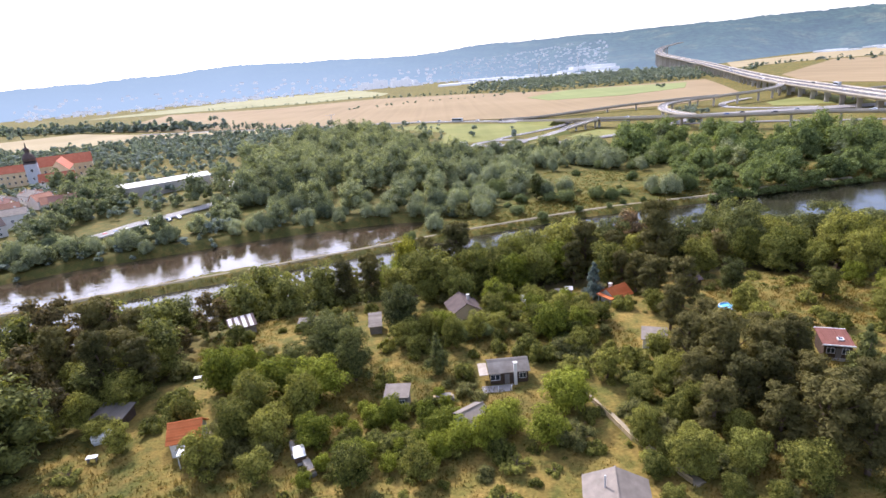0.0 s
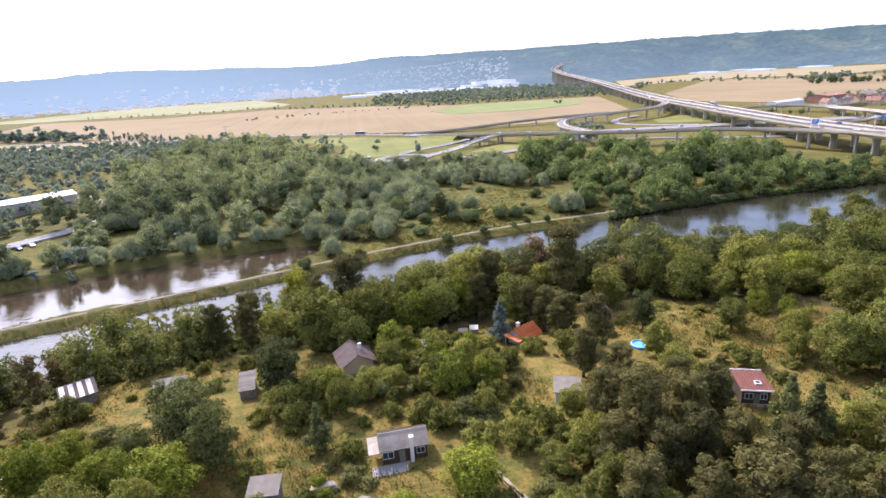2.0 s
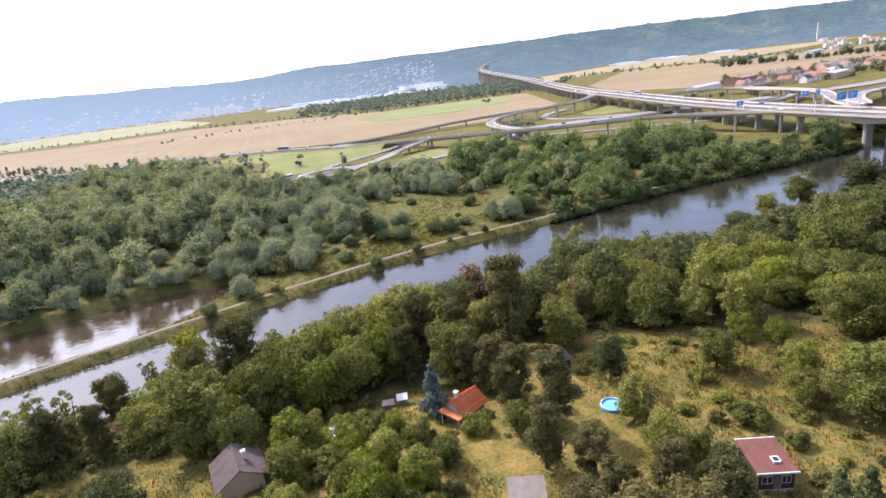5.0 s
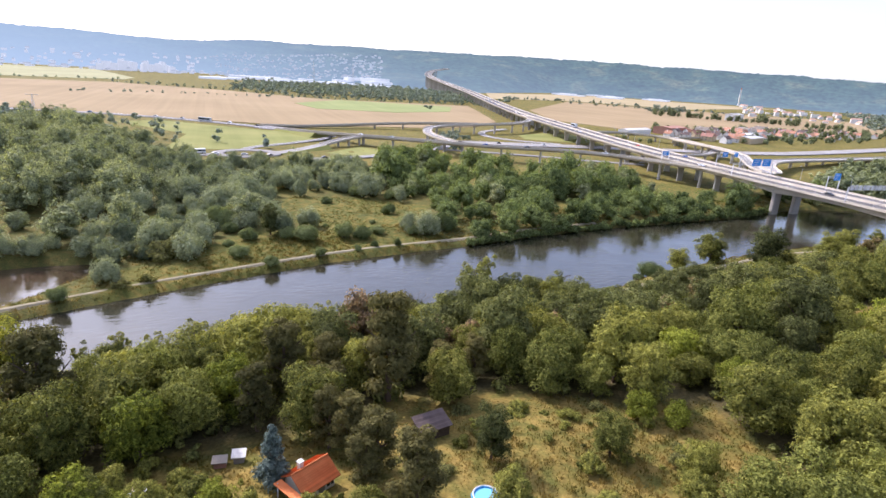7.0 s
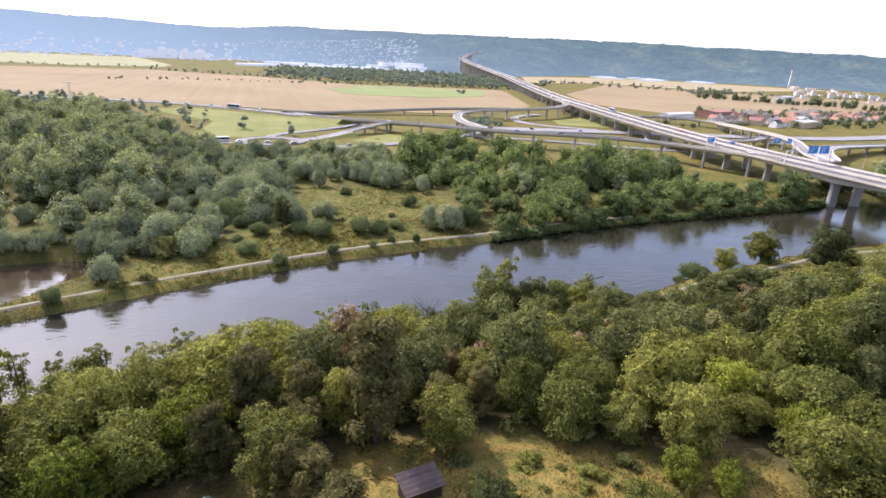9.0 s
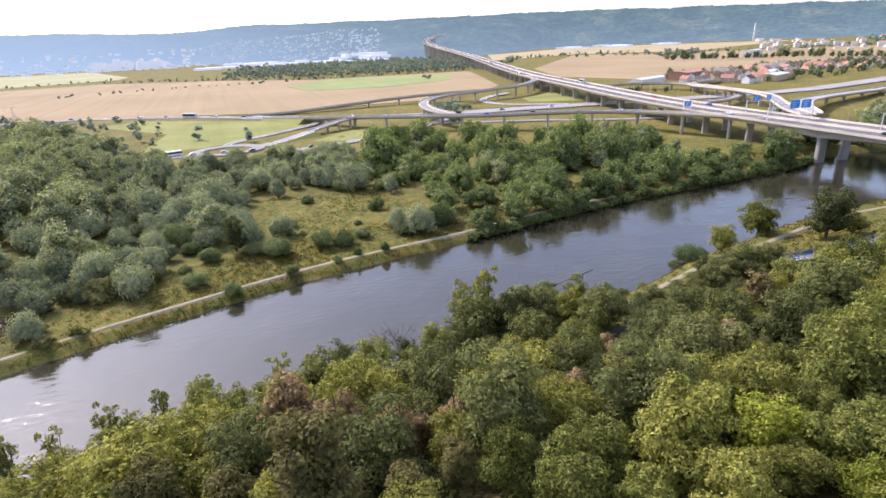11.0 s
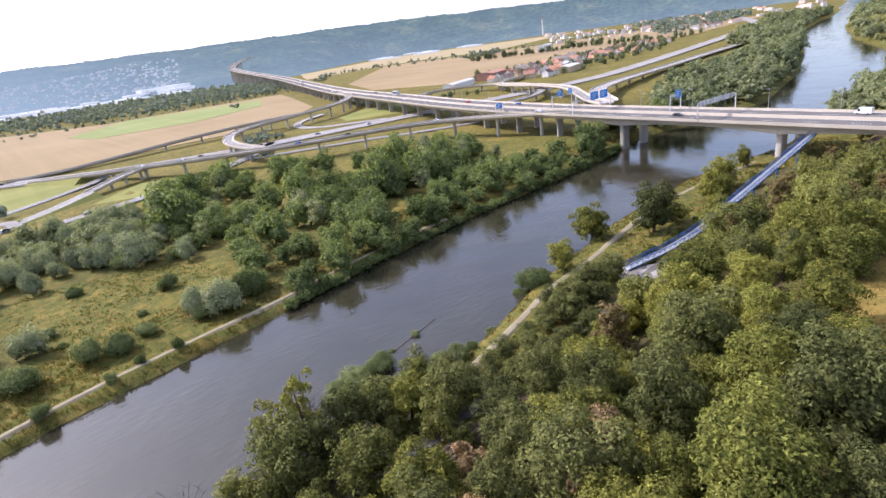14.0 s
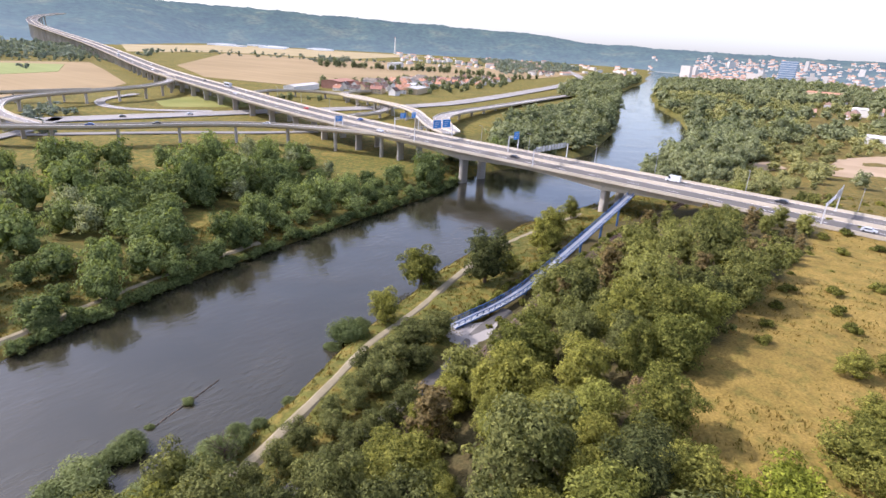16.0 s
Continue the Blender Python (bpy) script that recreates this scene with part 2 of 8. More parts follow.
M_BALLAST = weathered("ballast", (0.095, 0.072, 0.05), (0.15, 0.115, 0.085), 0.3, 0.95, fine=20)
M_RUST = weathered("rail_steel", (0.16, 0.09, 0.06), (0.25, 0.16, 0.11), 1.0, 0.6, 0.5)
M_LINE = weathered("road_marking", (0.75, 0.75, 0.72), (0.82, 0.82, 0.8), 0.5, 0.7)
M_BARK = weathered("bark", (0.09, 0.06, 0.04), (0.16, 0.115, 0.08), 0.8, 0.95, bump=0.5)
M_LEAF = leaf_material("leaves_broad", (0.0472, 0.0588, 0.0147), (0.2709, 0.2615, 0.0586), 0.36)
M_LEAF_F = leaf_material("leaves_fresh_green", (0.049, 0.0653, 0.0103), (0.266, 0.288, 0.0399), 0.42)
M_LEAF_Y = leaf_material("leaves_yellow_green", (0.0549, 0.0655, 0.0156), (0.2613, 0.2651, 0.0617), 0.34)
M_LEAF_D = leaf_material("leaves_dark", (0.032, 0.0405, 0.0155), (0.1627, 0.1693, 0.056), 0.32)
M_GOLDEN = leaf_material("leaves_golden", (0.135, 0.1402, 0.0214), (0.3553, 0.3395, 0.0499), 0.4)
M_PALE_BUSH = leaf_material("leaves_pale_bush", (0.0836, 0.0886, 0.0317), (0.2508, 0.2378, 0.0832), 0.38)
M_WILLOW = leaf_material("leaves_willow", (0.0786, 0.104, 0.0377), (0.232, 0.26, 0.1072), 0.38, calm=0.45)
M_PINE = leaf_material("needles_pine", (0.0476, 0.0486, 0.0179), (0.1692, 0.1457, 0.0487), 0.3, calm=0.55)
M_SPRUCE = leaf_material("needles_blue_spruce", (0.06, 0.085, 0.07), (0.125, 0.155, 0.13), 0.1)
M_DRYLEAF = leaf_material("leaves_dry_brown", (0.15, 0.095, 0.05), (0.34, 0.24, 0.13), 0.3)
M_WOOD_LEAF = leaf_material("leaves_wood", (0.034, 0.0441, 0.016), (0.236, 0.2385, 0.0693), 0.36, per_island=True)
M_WOOD_BROWN = leaf_material("leaves_brown_wood", (0.0546, 0.0493, 0.0216), (0.1936, 0.1452, 0.063), 0.3, per_island=True)
M_BANK_LEAF = leaf_material("leaves_bank", (0.0736, 0.0961, 0.0541), (0.3288, 0.3454, 0.1879), 0.38, per_island=True)
M_BANK_GREEN = leaf_material("leaves_bank_green", (0.0446, 0.068, 0.0269), (0.1943, 0.2322, 0.0851), 0.4, per_island=True)
M_RIVER_LEAF = leaf_material("leaves_river_wood", (0.1004, 0.1166, 0.0523), (0.3616, 0.35, 0.1466), 0.36, per_island=True)
M_WILLOW_S = leaf_material("leaves_scrub", (0.0883, 0.1112, 0.0658), (0.3529, 0.3751, 0.2147), 0.34, per_island=True, calm=0.45)
# distance haze painted into the leaf colour: paler and bluer
M_FAR_LEAF_HAZED = leaf_material("leaves_far_hazed", (0.1196, 0.1568, 0.143), (0.2852, 0.3185, 0.26), 0.35, per_island=True)
M_WALL_W = weathered("white_render", (0.66, 0.63, 0.57), (0.76, 0.73, 0.68), 0.4)
M_WALL_Y = weathered("ochre_render", (0.6, 0.46, 0.27), (0.68, 0.54, 0.35), 0.4)
M_WALL_DARK = weathered("dark_boards", (0.06, 0.042, 0.03), (0.11, 0.075, 0.05), 1.5)
M_WALL_GREY = weathered("grey_boards", (0.2, 0.18, 0.155), (0.3, 0.27, 0.23), 1.5)
M_WALL_BLUE = weathered("pale_blue_render", (0.45, 0.5, 0.55), (0.58, 0.62, 0.66), 0.8)
M_ROOF_ORANGE = weathered("orange_tiles", (0.56, 0.15, 0.045), (0.68, 0.22, 0.075), 0.7)
M_ROOF_RED = weathered("brick_red_tiles", (0.42, 0.12, 0.06), (0.52, 0.18, 0.1), 0.5)
M_ROOF_VILLAGE = weathered("village_tiles", (0.42, 0.2, 0.12), (0.52, 0.28, 0.18), 0.3)
M_ROOF_BRICK = weathered("old_brick_tiles", (0.34, 0.17, 0.12), (0.42, 0.23, 0.17), 0.3)
M_SAND = field_material("bare_sand", (0.32, 0.235, 0.145), (0.4, 0.3, 0.2), 0.05)
M_ROOF_MAROON = weathered("maroon_sheet", (0.17, 0.07, 0.05), (0.23, 0.1, 0.075), 0.8)
M_ROOF_GREY = weathered("grey_fibre_cement", (0.19, 0.16, 0.127), (0.29, 0.245, 0.198), 0.9)
M_ROOF_DARK = weathered("dark_felt_roof", (0.1, 0.073, 0.063), (0.155, 0.115, 0.1), 0.9)
M_ROOF_WORN = weathered("bleached_worn_roof", (0.27, 0.225, 0.175), (0.42, 0.36, 0.29), 0.9)
M_ROOF_DULL = weathered("dull_flat_roof", (0.19, 0.165, 0.135), (0.27, 0.235, 0.195), 0.7)
M_ROOF_PALE = weathered("pale_sheet_roof", (0.48, 0.45, 0.41), (0.58, 0.55, 0.5), 0.5, 0.6)
M_GREENPAINT = weathered("green_paint", (0.12, 0.22, 0.13), (0.17, 0.28, 0.17), 1.0)
M_WHITE = weathered("white_paint", (0.72, 0.72, 0.7), (0.8, 0.8, 0.78), 1.0, 0.5)
M_BLUE = weathered("blue_paint", (0.022, 0.07, 0.18), (0.034, 0.095, 0.235), 0.6, 0.6)
M_SIGN = weathered("blue_sign", (0.02, 0.19, 0.55), (0.03, 0.24, 0.62), 0.6, 0.4)
M_POOL = weathered("pool_blue_plastic", (0.05, 0.3, 0.6), (0.08, 0.38, 0.68), 1.0, 0.4)
M_STEEL = weathered("galvanised_steel", (0.5, 0.5, 0.5), (0.6, 0.6, 0.6), 0.6, 0.5, 0.4)
M_DECK = weathered("ramp_deck", (0.36, 0.37, 0.38), (0.46, 0.47, 0.48), 0.3, 0.8)
M_PLANK = weathered("pale_planks", (0.45, 0.33, 0.16), (0.56, 0.43, 0.24), 0.9)
M_GLASS, _n, _l, _b = material("window_glass", (0.03, 0.04, 0.05), 0.08)
M_TYRE, _n, _l, _b = material("tyre_rubber", (0.03, 0.03, 0.03), 0.8)
CAR_PAINTS = []
for _k, _c in (("white", (0.75, 0.75, 0.74)), ("silver", (0.5, 0.51, 0.52)), ("black", (0.03, 0.03, 0.035)), ("red", (0.45, 0.04, 0.03)), ("blue", (0.05, 0.1, 0.3))):
    _m, _n, _l, _b = material("car_paint_" + _k, _c, 0.3)
    _b.inputs["Coat Weight"].default_value = 0.5
    CAR_PAINTS.append(_m)


# ---- mesh helpers ----
def link_mesh(name, verts, faces, mat, parent=None, label="", smooth=False):
    me = bpy.data.meshes.new(name)
    me.from_pydata([tuple(v) for v in verts], [], [tuple(f) for f in faces])
    me.materials.append(mat)
    if smooth:
        me.shade_smooth()
    ob = new(name, me)
    if parent is not None:
        ob.parent = parent
    if label:
        ob["label"] = label
    return ob


def part(name, bm, mat, parent, label=""):
    me = bpy.data.meshes.new(name)
    bm.to_mesh(me)
    bm.free()
    me.materials.append(mat)
    ob = new(name, me)
    ob.parent = parent
    if label:
        ob["label"] = label
    return ob


def empty(name, m, label, category, group="", kind=""):
    ob = new(name)
    ob.empty_display_size = 0.5
    ob.matrix_basis = m
    return tagged(ob, label, category, group, kind)


def box(bm, x0, x1, y0, y1, z0, z1, m=None):
    co = [(x, y, z) for z in (z0, z1) for x, y in ((x0, y0), (x1, y0), (x1, y1), (x0, y1))]
    v = [bm.verts.new(m @ Vector(c) if m is not None else c) for c in co]
    for f in ((3, 2, 1, 0), (4, 5, 6, 7), (0, 1, 5, 4), (1, 2, 6, 5), (2, 3, 7, 6), (3, 0, 4, 7)):
        bm.faces.new([v[i] for i in f])


def tube(bm, r0, r1, p, q, seg=8):
    """A tapered round bar from p to q."""
    p, q = Vector(p), Vector(q)
    d = q - p
    m = Matrix.Translation((p + q) / 2) @ d.to_track_quat("Z", "Y").to_matrix().to_4x4()
    bmesh.ops.create_cone(bm, cap_ends=True, segments=seg, radius1=r0, radius2=r1, depth=d.length, matrix=m)


def arrays_mesh(name, verts, quads, tris, mat, tone=None):
    """A mesh from numpy arrays of points, four- and three-sided faces."""
    me = bpy.data.meshes.new(name)
    nq, nt = len(quads), len(tris)
    me.vertices.add(len(verts))
    me.vertices.foreach_set("co", np.ascontiguousarray(verts, dtype=np.float32).ravel())
    loops = np.concatenate([np.asarray(quads, dtype=np.int32).ravel(), np.asarray(tris, dtype=np.int32).ravel()])
    me.loops.add(len(loops))
    me.loops.foreach_set("vertex_index", loops)
    starts = np.concatenate([np.arange(nq) * 4, nq * 4 + np.arange(nt) * 3]).astype(np.int32)
    me.polygons.add(nq + nt)
    me.polygons.foreach_set("loop_start", starts)
    me.update(calc_edges=True)
    me.validate()
    me.materials.append(mat)
    if tone is not None:
        at = me.attributes.new("tone", "FLOAT", "POINT")
        at.data.foreach_set("value", np.asarray(tone, dtype=np.float32))
    return me


# ---- plan: banks, heights ----
LEFT = np.array([(-900, -110), (-400, 60), (-220, 125), (-116, 167), (-74, 181), (-37, 194), (-4, 206), (20, 214), (59, 225), (89, 230), (114, 233),
                 (149, 240), (188, 245), (233, 248), (283, 250), (318, 258), (345, 260), (400, 246), (450, 241), (582, 269), (703, 305), (1122, 450), (1596, 545), (2777, 869), (5000, 1300)], float)
RIGHT = np.array([(-900, -152), (-400, 18), (-220, 84), (-116, 124), (-57, 150), (-20, 163), (20, 169.5), (60, 174), (100, 176), (115, 176.8), (126, 178.6), (141, 182), (163, 189), (190, 194), (214, 199),
                  (269, 202), (305, 195), (335, 191), (432, 199), (507, 197), (612, 213), (745, 255), (900, 323), (1128, 396), (1602, 511), (2113, 603), (5000, 1120)], float)
SIDE_NEAR = np.array([(-900, -97), (-400, 73), (-220, 138), (-121, 176), (-86, 190), (-42, 203), (-23, 214), (-14, 225), (-8, 236)], float)
SIDE_FAR = np.array([(-900, -45), (-400, 125), (-230, 175), (-167, 201), (-150, 210), (-115, 221), (-85, 232), (-52, 239), (-27, 242), (-8, 240)], float)


def y_left(x):
    return np.interp(x, LEFT[:, 0], LEFT[:, 1])


def y_right(x):
    return np.interp(x, RIGHT[:, 0], RIGHT[:, 1])


def side_band(x):
    return np.interp(x, SIDE_NEAR[:, 0], SIDE_NEAR[:, 1]), np.interp(x, SIDE_FAR[:, 0], SIDE_FAR[:, 1])


SKYLINE = np.array([(-60, 1.0), (-37, 1.24), (-29, 1.5), (-20, 1.83), (-9, 1.8), (-4, 1.58), (-0.6, 1.63), (5, 2.0), (12, 2.15), (17.5, 2.02), (23, 2.12),
                    (31, 2.2), (39, 2.1), (43, 1.87), (49, 1.8), (55, 1.58), (63, 1.35), (71, 0.88), (75, 0.66), (81, 0.6), (92, 0.8), (110, 0.9), (150, 0.5)], float)
FOOT = np.array([(-60, 3000), (-20, 2900), (0, 2900), (8, 2500), (16, 2200), (26, 2200), (33, 3100), (60, 3300), (70, 3300), (80, 2700), (110, 2500), (150, 2500)], float)
RIDGE = 4000.0


def smooth01(a):
    a = np.clip(a, 0, 1)
    return a * a * (3 - 2 * a)


def ground_height(x, y):
    x, y = np.asarray(x, float), np.asarray(y, float)
    yl, yr = y_left(x), y_right(x)
    slope = 0.94
    dl, dr = (y - yl) * slope, (yr - y) * slope
    far = -1.2 + 3.0 * smooth01(dl / 4.0) + 1.3 * smooth01((dl - 4) / 25.0) + 0.9 * smooth01((dl - 60) / 120.0)
    s0, s1 = side_band(x)
    inside = np.minimum(y - s0, s1 - y)
    carve = smooth01((inside + 3.5) / 5.0) * (x < -6)
    far = far * (1 - carve) + (-1.5) * carve
    plateau = np.interp(x, [-900, 60, 130, 300, 345, 430], [1, 1, 1, 0.86, 0.7, 0.12])
    shelf = np.interp(x, [-100, 40, 110, 300], [8, 10, 24, 26])
    near = -1.2 + 3.4 * smooth01(dr / 4.5) + 1.4 * smooth01((dr - 4) / 18.0)
    near = near + plateau * (13.0 * smooth01((dr - shelf) / 41.0) + 2.7 * smooth01((dr - 50) / 25.0) + 0.004 * np.clip(dr - 70, 0, 200))
    z = np.where(y > (yl + yr) / 2, far, near)
    return z


def hill_height(a, r):
    """Height of the hills in the direction a (degrees from +y) at the distance r."""
    top = 64 + RIDGE * np.tan(np.radians(np.interp(a, SKYLINE[:, 0], SKYLINE[:, 1])))
    foot = np.interp(a, FOOT[:, 0], FOOT[:, 1])
    k = np.clip((r - foot) / (RIDGE - foot), 0, 1)
    return 4 + (top - 8) * (0.65 * k + 0.35 * smooth01(k)) * (1 - 0.3 * smooth01((r - RIDGE) / 400))


def gz(x, y):
    return float(ground_height(x, y))


def inside_poly(x, y, poly):
    x, y = np.asarray(x, float), np.asarray(y, float)
    hit = np.zeros(x.shape, bool)
    n = len(poly)
    for i in range(n):
        x0, y0 = poly[i]
        x1, y1 = poly[(i + 1) % n]
        c = ((y0 > y) != (y1 > y)) & (x < (x1 - x0) * (y - y0) / (y1 - y0 + 1e-12) + x0)
        hit ^= c
    return hit


def near_line(x, y, pts, dist):
    """Whether points lie within dist of a line of points."""
    x, y = np.asarray(x, float), np.asarray(y, float)
    best = np.full(x.shape, 1e9)
    for (x0, y0), (x1, y1) in zip(pts[:-1], pts[1:]):
        dx, dy = x1 - x0, y1 - y0
        t = np.clip(((x - x0) * dx + (y - y0) * dy) / (dx * dx + dy * dy), 0, 1)
        best = np.minimum(best, np.hypot(x - x0 - t * dx, y - y0 - t * dy))
    return best < dist


# clearings on the near hillside: gardens and dry meadows
GARDENS = [
    [(-47, 74), (-39, 70), (-35, 88), (-29, 94), (-21, 105), (-29, 111), (-43, 106), (-49, 94)],
    [(-15, 68), (-4, 68), (-3, 82), (-8, 86), (-15, 84)],
    [(-58, 53), (-36, 50), (-34, 62), (-44, 66), (-58, 66)],
    [(-33, 49), (-18, 49), (-17, 58), (-29, 60)],
    [(11, 92), (31, 89), (33, 102), (24, 110), (11, 107)],
    [(13, 50), (24, 42), (28, 47), (20, 65), (13, 68)],
    [(2, 62), (13, 62), (14, 71), (0, 71)],
    [(43, 82), (56, 78), (64, 66), (84, 66), (90, 82), (91, 98), (70, 106), (48, 106), (43, 98)],
]
GARDENS.append([(-60, 50), (-50, 70), (-49, 88), (-51, 97), (-49, 104), (-43, 109), (-34, 113), (-24, 116), (-17, 113), (-2, 112), (8, 112), (15, 113), (22, 111), (33, 110), (44, 116), (58, 114), (66, 111), (74, 106), (85, 97), (84, 88), (72, 76), (64, 58), (58, 46), (40, 42), (-20, 42), (-58, 44)])
DRY_FIELD = [(139, 96), (142, 106), (147, 112), (154, 118), (163, 120), (177, 119), (190, 116), (210, 115), (231, 111), (254, 109), (300, 104), (420, 100), (420, 20), (250, 20), (170, 60)]
FAR_MEADOWS = [
    [(46, 298), (58, 318), (92, 310), (118, 290), (112, 264), (84, 246), (66, 256), (48, 276)],
    [(12, 214), (20, 250), (34, 246), (50, 258), (74, 258), (96, 246), (124, 240), (90, 232), (59, 227), (20, 215)],
    [(172, 262), (190, 294), (207, 282), (190, 254)],
    [(150, 400), (330, 300), (324, 284), (345, 300), (350, 345), (290, 395), (200, 430)],
    [(-140, 250), (-90, 255), (-82, 268), (-130, 285), (-150, 262)],
]
FAR_MEADOWS.append([(-172, 240), (-158, 230), (-139, 238), (-112, 246), (-88, 250), (-82, 262), (-100, 286), (-128, 276), (-152, 260)])
FAR_MEADOWS.append([(-8, 204), (-3, 229), (14, 228), (24, 233), (28, 256), (44, 262), (40, 222), (14, 208)])
FAR_MEADOWS.append([(142, 366), (156, 332), (196, 320), (250, 326), (229, 352)])
FAR_MEADOWS.append([(258, 306), (268, 282), (284, 272), (314, 270), (320, 300), (312, 330), (280, 330)])


# ---- ground, water, fields ----
RAIL = [(420, 150), (345, 157), (300, 160), (245, 161), (208, 159.5), (186, 157.5), (160, 156.5), (123, 155), (80, 152), (30, 146), (-60, 128)]
CYCLE = [(196, 164.5), (180, 164), (168, 161.5), (146, 160.5), (117, 159.5), (80, 157), (30, 151)]
TOWPATH_R = [(420, 186), (330, 184), (265, 189.5), (234, 191), (202, 186.5), (184, 183), (163, 180.5), (151, 177), (136, 173), (121, 169.5), (90, 166), (30, 159), (-60, 140)]


def axis(lo, hi, step, a, b, grow):
    """Grid lines: even between lo and hi, wider and wider out to a and b."""
    mid = list(np.arange(lo, hi + 0.1, step))
    out, s, p = [], step, lo
    while p > a:
        s *= grow
        p -= s
        out.append(p)
    up, s, p = [], step, hi
    while p < b:
        s *= grow
        p += s
        up.append(p)
    return np.array(out[::-1] + mid + up)


def build_ground():
    gx = axis(-200, 440, 3.2, -4600, 4900, 1.045)
    gy = axis(40, 330, 3.0, -2600, 4900, 1.045)
    X, Y = np.meshgrid(gx, gy)
    Z = ground_height(X, Y)
    rough = np.zeros_like(Z)
    rng = np.random.default_rng(5)
    for k in range(10):
        f, ph, an = 0.02 * 1.5 ** k, rng.uniform(0, 6.3), rng.uniform(0, 3.1)
        rough += np.sin((X * math.cos(an) + Y * math.sin(an)) * f * 6 + ph) * 0.32 / 1.35 ** k
    flat = np.clip((Y - 420) / 80, 0, 1)
    Z = Z + rough * (1 - flat) * (Z > 1.0) * 0.6
    ny, nx = X.shape
    idx = np.arange(nx * ny).reshape(ny, nx)
    quads = np.stack([idx[:-1, :-1], idx[:-1, 1:], idx[1:, 1:], idx[1:, :-1]], -1).reshape(-1, 4)
    V = np.stack([X, Y, Z], -1).reshape(-1, 3)
    me = arrays_mesh("ground", V, quads, np.zeros((0, 3), int), M_GROUND)
    me.shade_smooth()
    xf, yf = V[:, 0], V[:, 1]
    near = yf < y_right(xf)
    dry = np.where(near, 0.35, 0.12)
    litter = np.where(near, 0.85, 0.25)
    c = near & (xf > -62) & (xf < 66) & (yf > 44) & (yf < 114)
    litter[c], dry[c] = 0.35, 0.4
    for p in GARDENS:
        c = inside_poly(xf, yf, p)
        litter[c] = 0.0
        dry[c] = 0.55
    c = inside_poly(xf, yf, GARDENS[7])
    dry[c] = 0.55
    c = inside_poly(xf, yf, DRY_FIELD)
    litter[c], dry[c] = 0.0, 1.0
    c = near & (xf > 330)
    litter[c], dry[c] = 0.3, 0.6
    for p in FAR_MEADOWS:
        c = inside_poly(xf, yf, p)
        litter[c], dry[c] = 0.0, 0.14
    c = ~near & (yf > 330)
    litter[c], dry[c] = 0.0, 0.35
    d = y_right(xf) - yf
    c = near & (xf > 105) & (d < 26) & (d > 0)
    litter[c], dry[c] = 0.05, 0.12
    for key, val in (("dry", dry), ("litter", litter)):
        at = me.attributes.new(key, "FLOAT", "POINT")
        at.data.foreach_set("value", val.astype(np.float32))
    tagged(new("ground", me), "river plain and hillside of dry grass, scrub soil and far hills", "ground", kind="structure")


build_ground()


def strip_mesh(name, xs, y0, y1, z, mat):
    """A level sheet between two lines over the same xs."""
    n = len(xs)
    V = [(x, a, z) for x, a in zip(xs, y0)] + [(x, b, z) for x, b in zip(xs, y1)]
    F = [(i, i + 1, n + i + 1, n + i) for i in range(n - 1)]
    return link_mesh(name, V, F, mat)


def hill_material():
    """Wooded hills far off; the haze of several kilometres is painted in as emission, more so towards the sun."""
    m, n, l, b = material("far_hills", (0.05, 0.08, 0.06), 1.0)
    b.inputs["Specular IOR Level"].default_value = 0.0
    tc = n.new("ShaderNodeTexCoord")
    big = noise_tex(n, l, 0.006, 6, tc.outputs["Object"])
    fine = noise_tex(n, l, 0.035, 4, tc.outputs["Object"])
    r = ramp(n, [(0.35, (0.02, 0.042, 0.035)), (0.55, (0.035, 0.065, 0.045)), (0.75, (0.1, 0.11, 0.06))])
    l.new(big.outputs[0], r.inputs[0])
    fr = ramp(n, [(0.3, (0.25, 0.25, 0.28)), (0.7, (1.9, 1.9, 1.8))])
    l.new(fine.outputs[0], fr.inputs[0])
    l.new(mixed(n, l, 0.9, r.outputs[0], fr.outputs[0], "MULTIPLY"), b.inputs["Base Color"])
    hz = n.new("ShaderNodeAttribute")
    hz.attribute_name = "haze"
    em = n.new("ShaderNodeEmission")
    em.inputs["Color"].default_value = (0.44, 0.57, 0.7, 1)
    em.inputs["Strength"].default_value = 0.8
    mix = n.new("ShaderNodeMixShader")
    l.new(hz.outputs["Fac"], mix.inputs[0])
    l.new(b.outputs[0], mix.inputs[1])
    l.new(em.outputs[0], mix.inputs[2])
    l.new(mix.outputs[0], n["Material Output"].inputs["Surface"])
    return m


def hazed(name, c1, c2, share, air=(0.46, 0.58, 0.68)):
    """A pale surface several kilometres off, its haze painted in as emission."""
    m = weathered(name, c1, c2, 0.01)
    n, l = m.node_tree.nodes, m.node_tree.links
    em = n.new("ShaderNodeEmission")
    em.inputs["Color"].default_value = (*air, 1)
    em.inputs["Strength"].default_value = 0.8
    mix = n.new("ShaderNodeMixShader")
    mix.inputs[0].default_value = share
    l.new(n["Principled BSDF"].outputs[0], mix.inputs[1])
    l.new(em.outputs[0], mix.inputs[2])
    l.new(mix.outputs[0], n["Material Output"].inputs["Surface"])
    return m


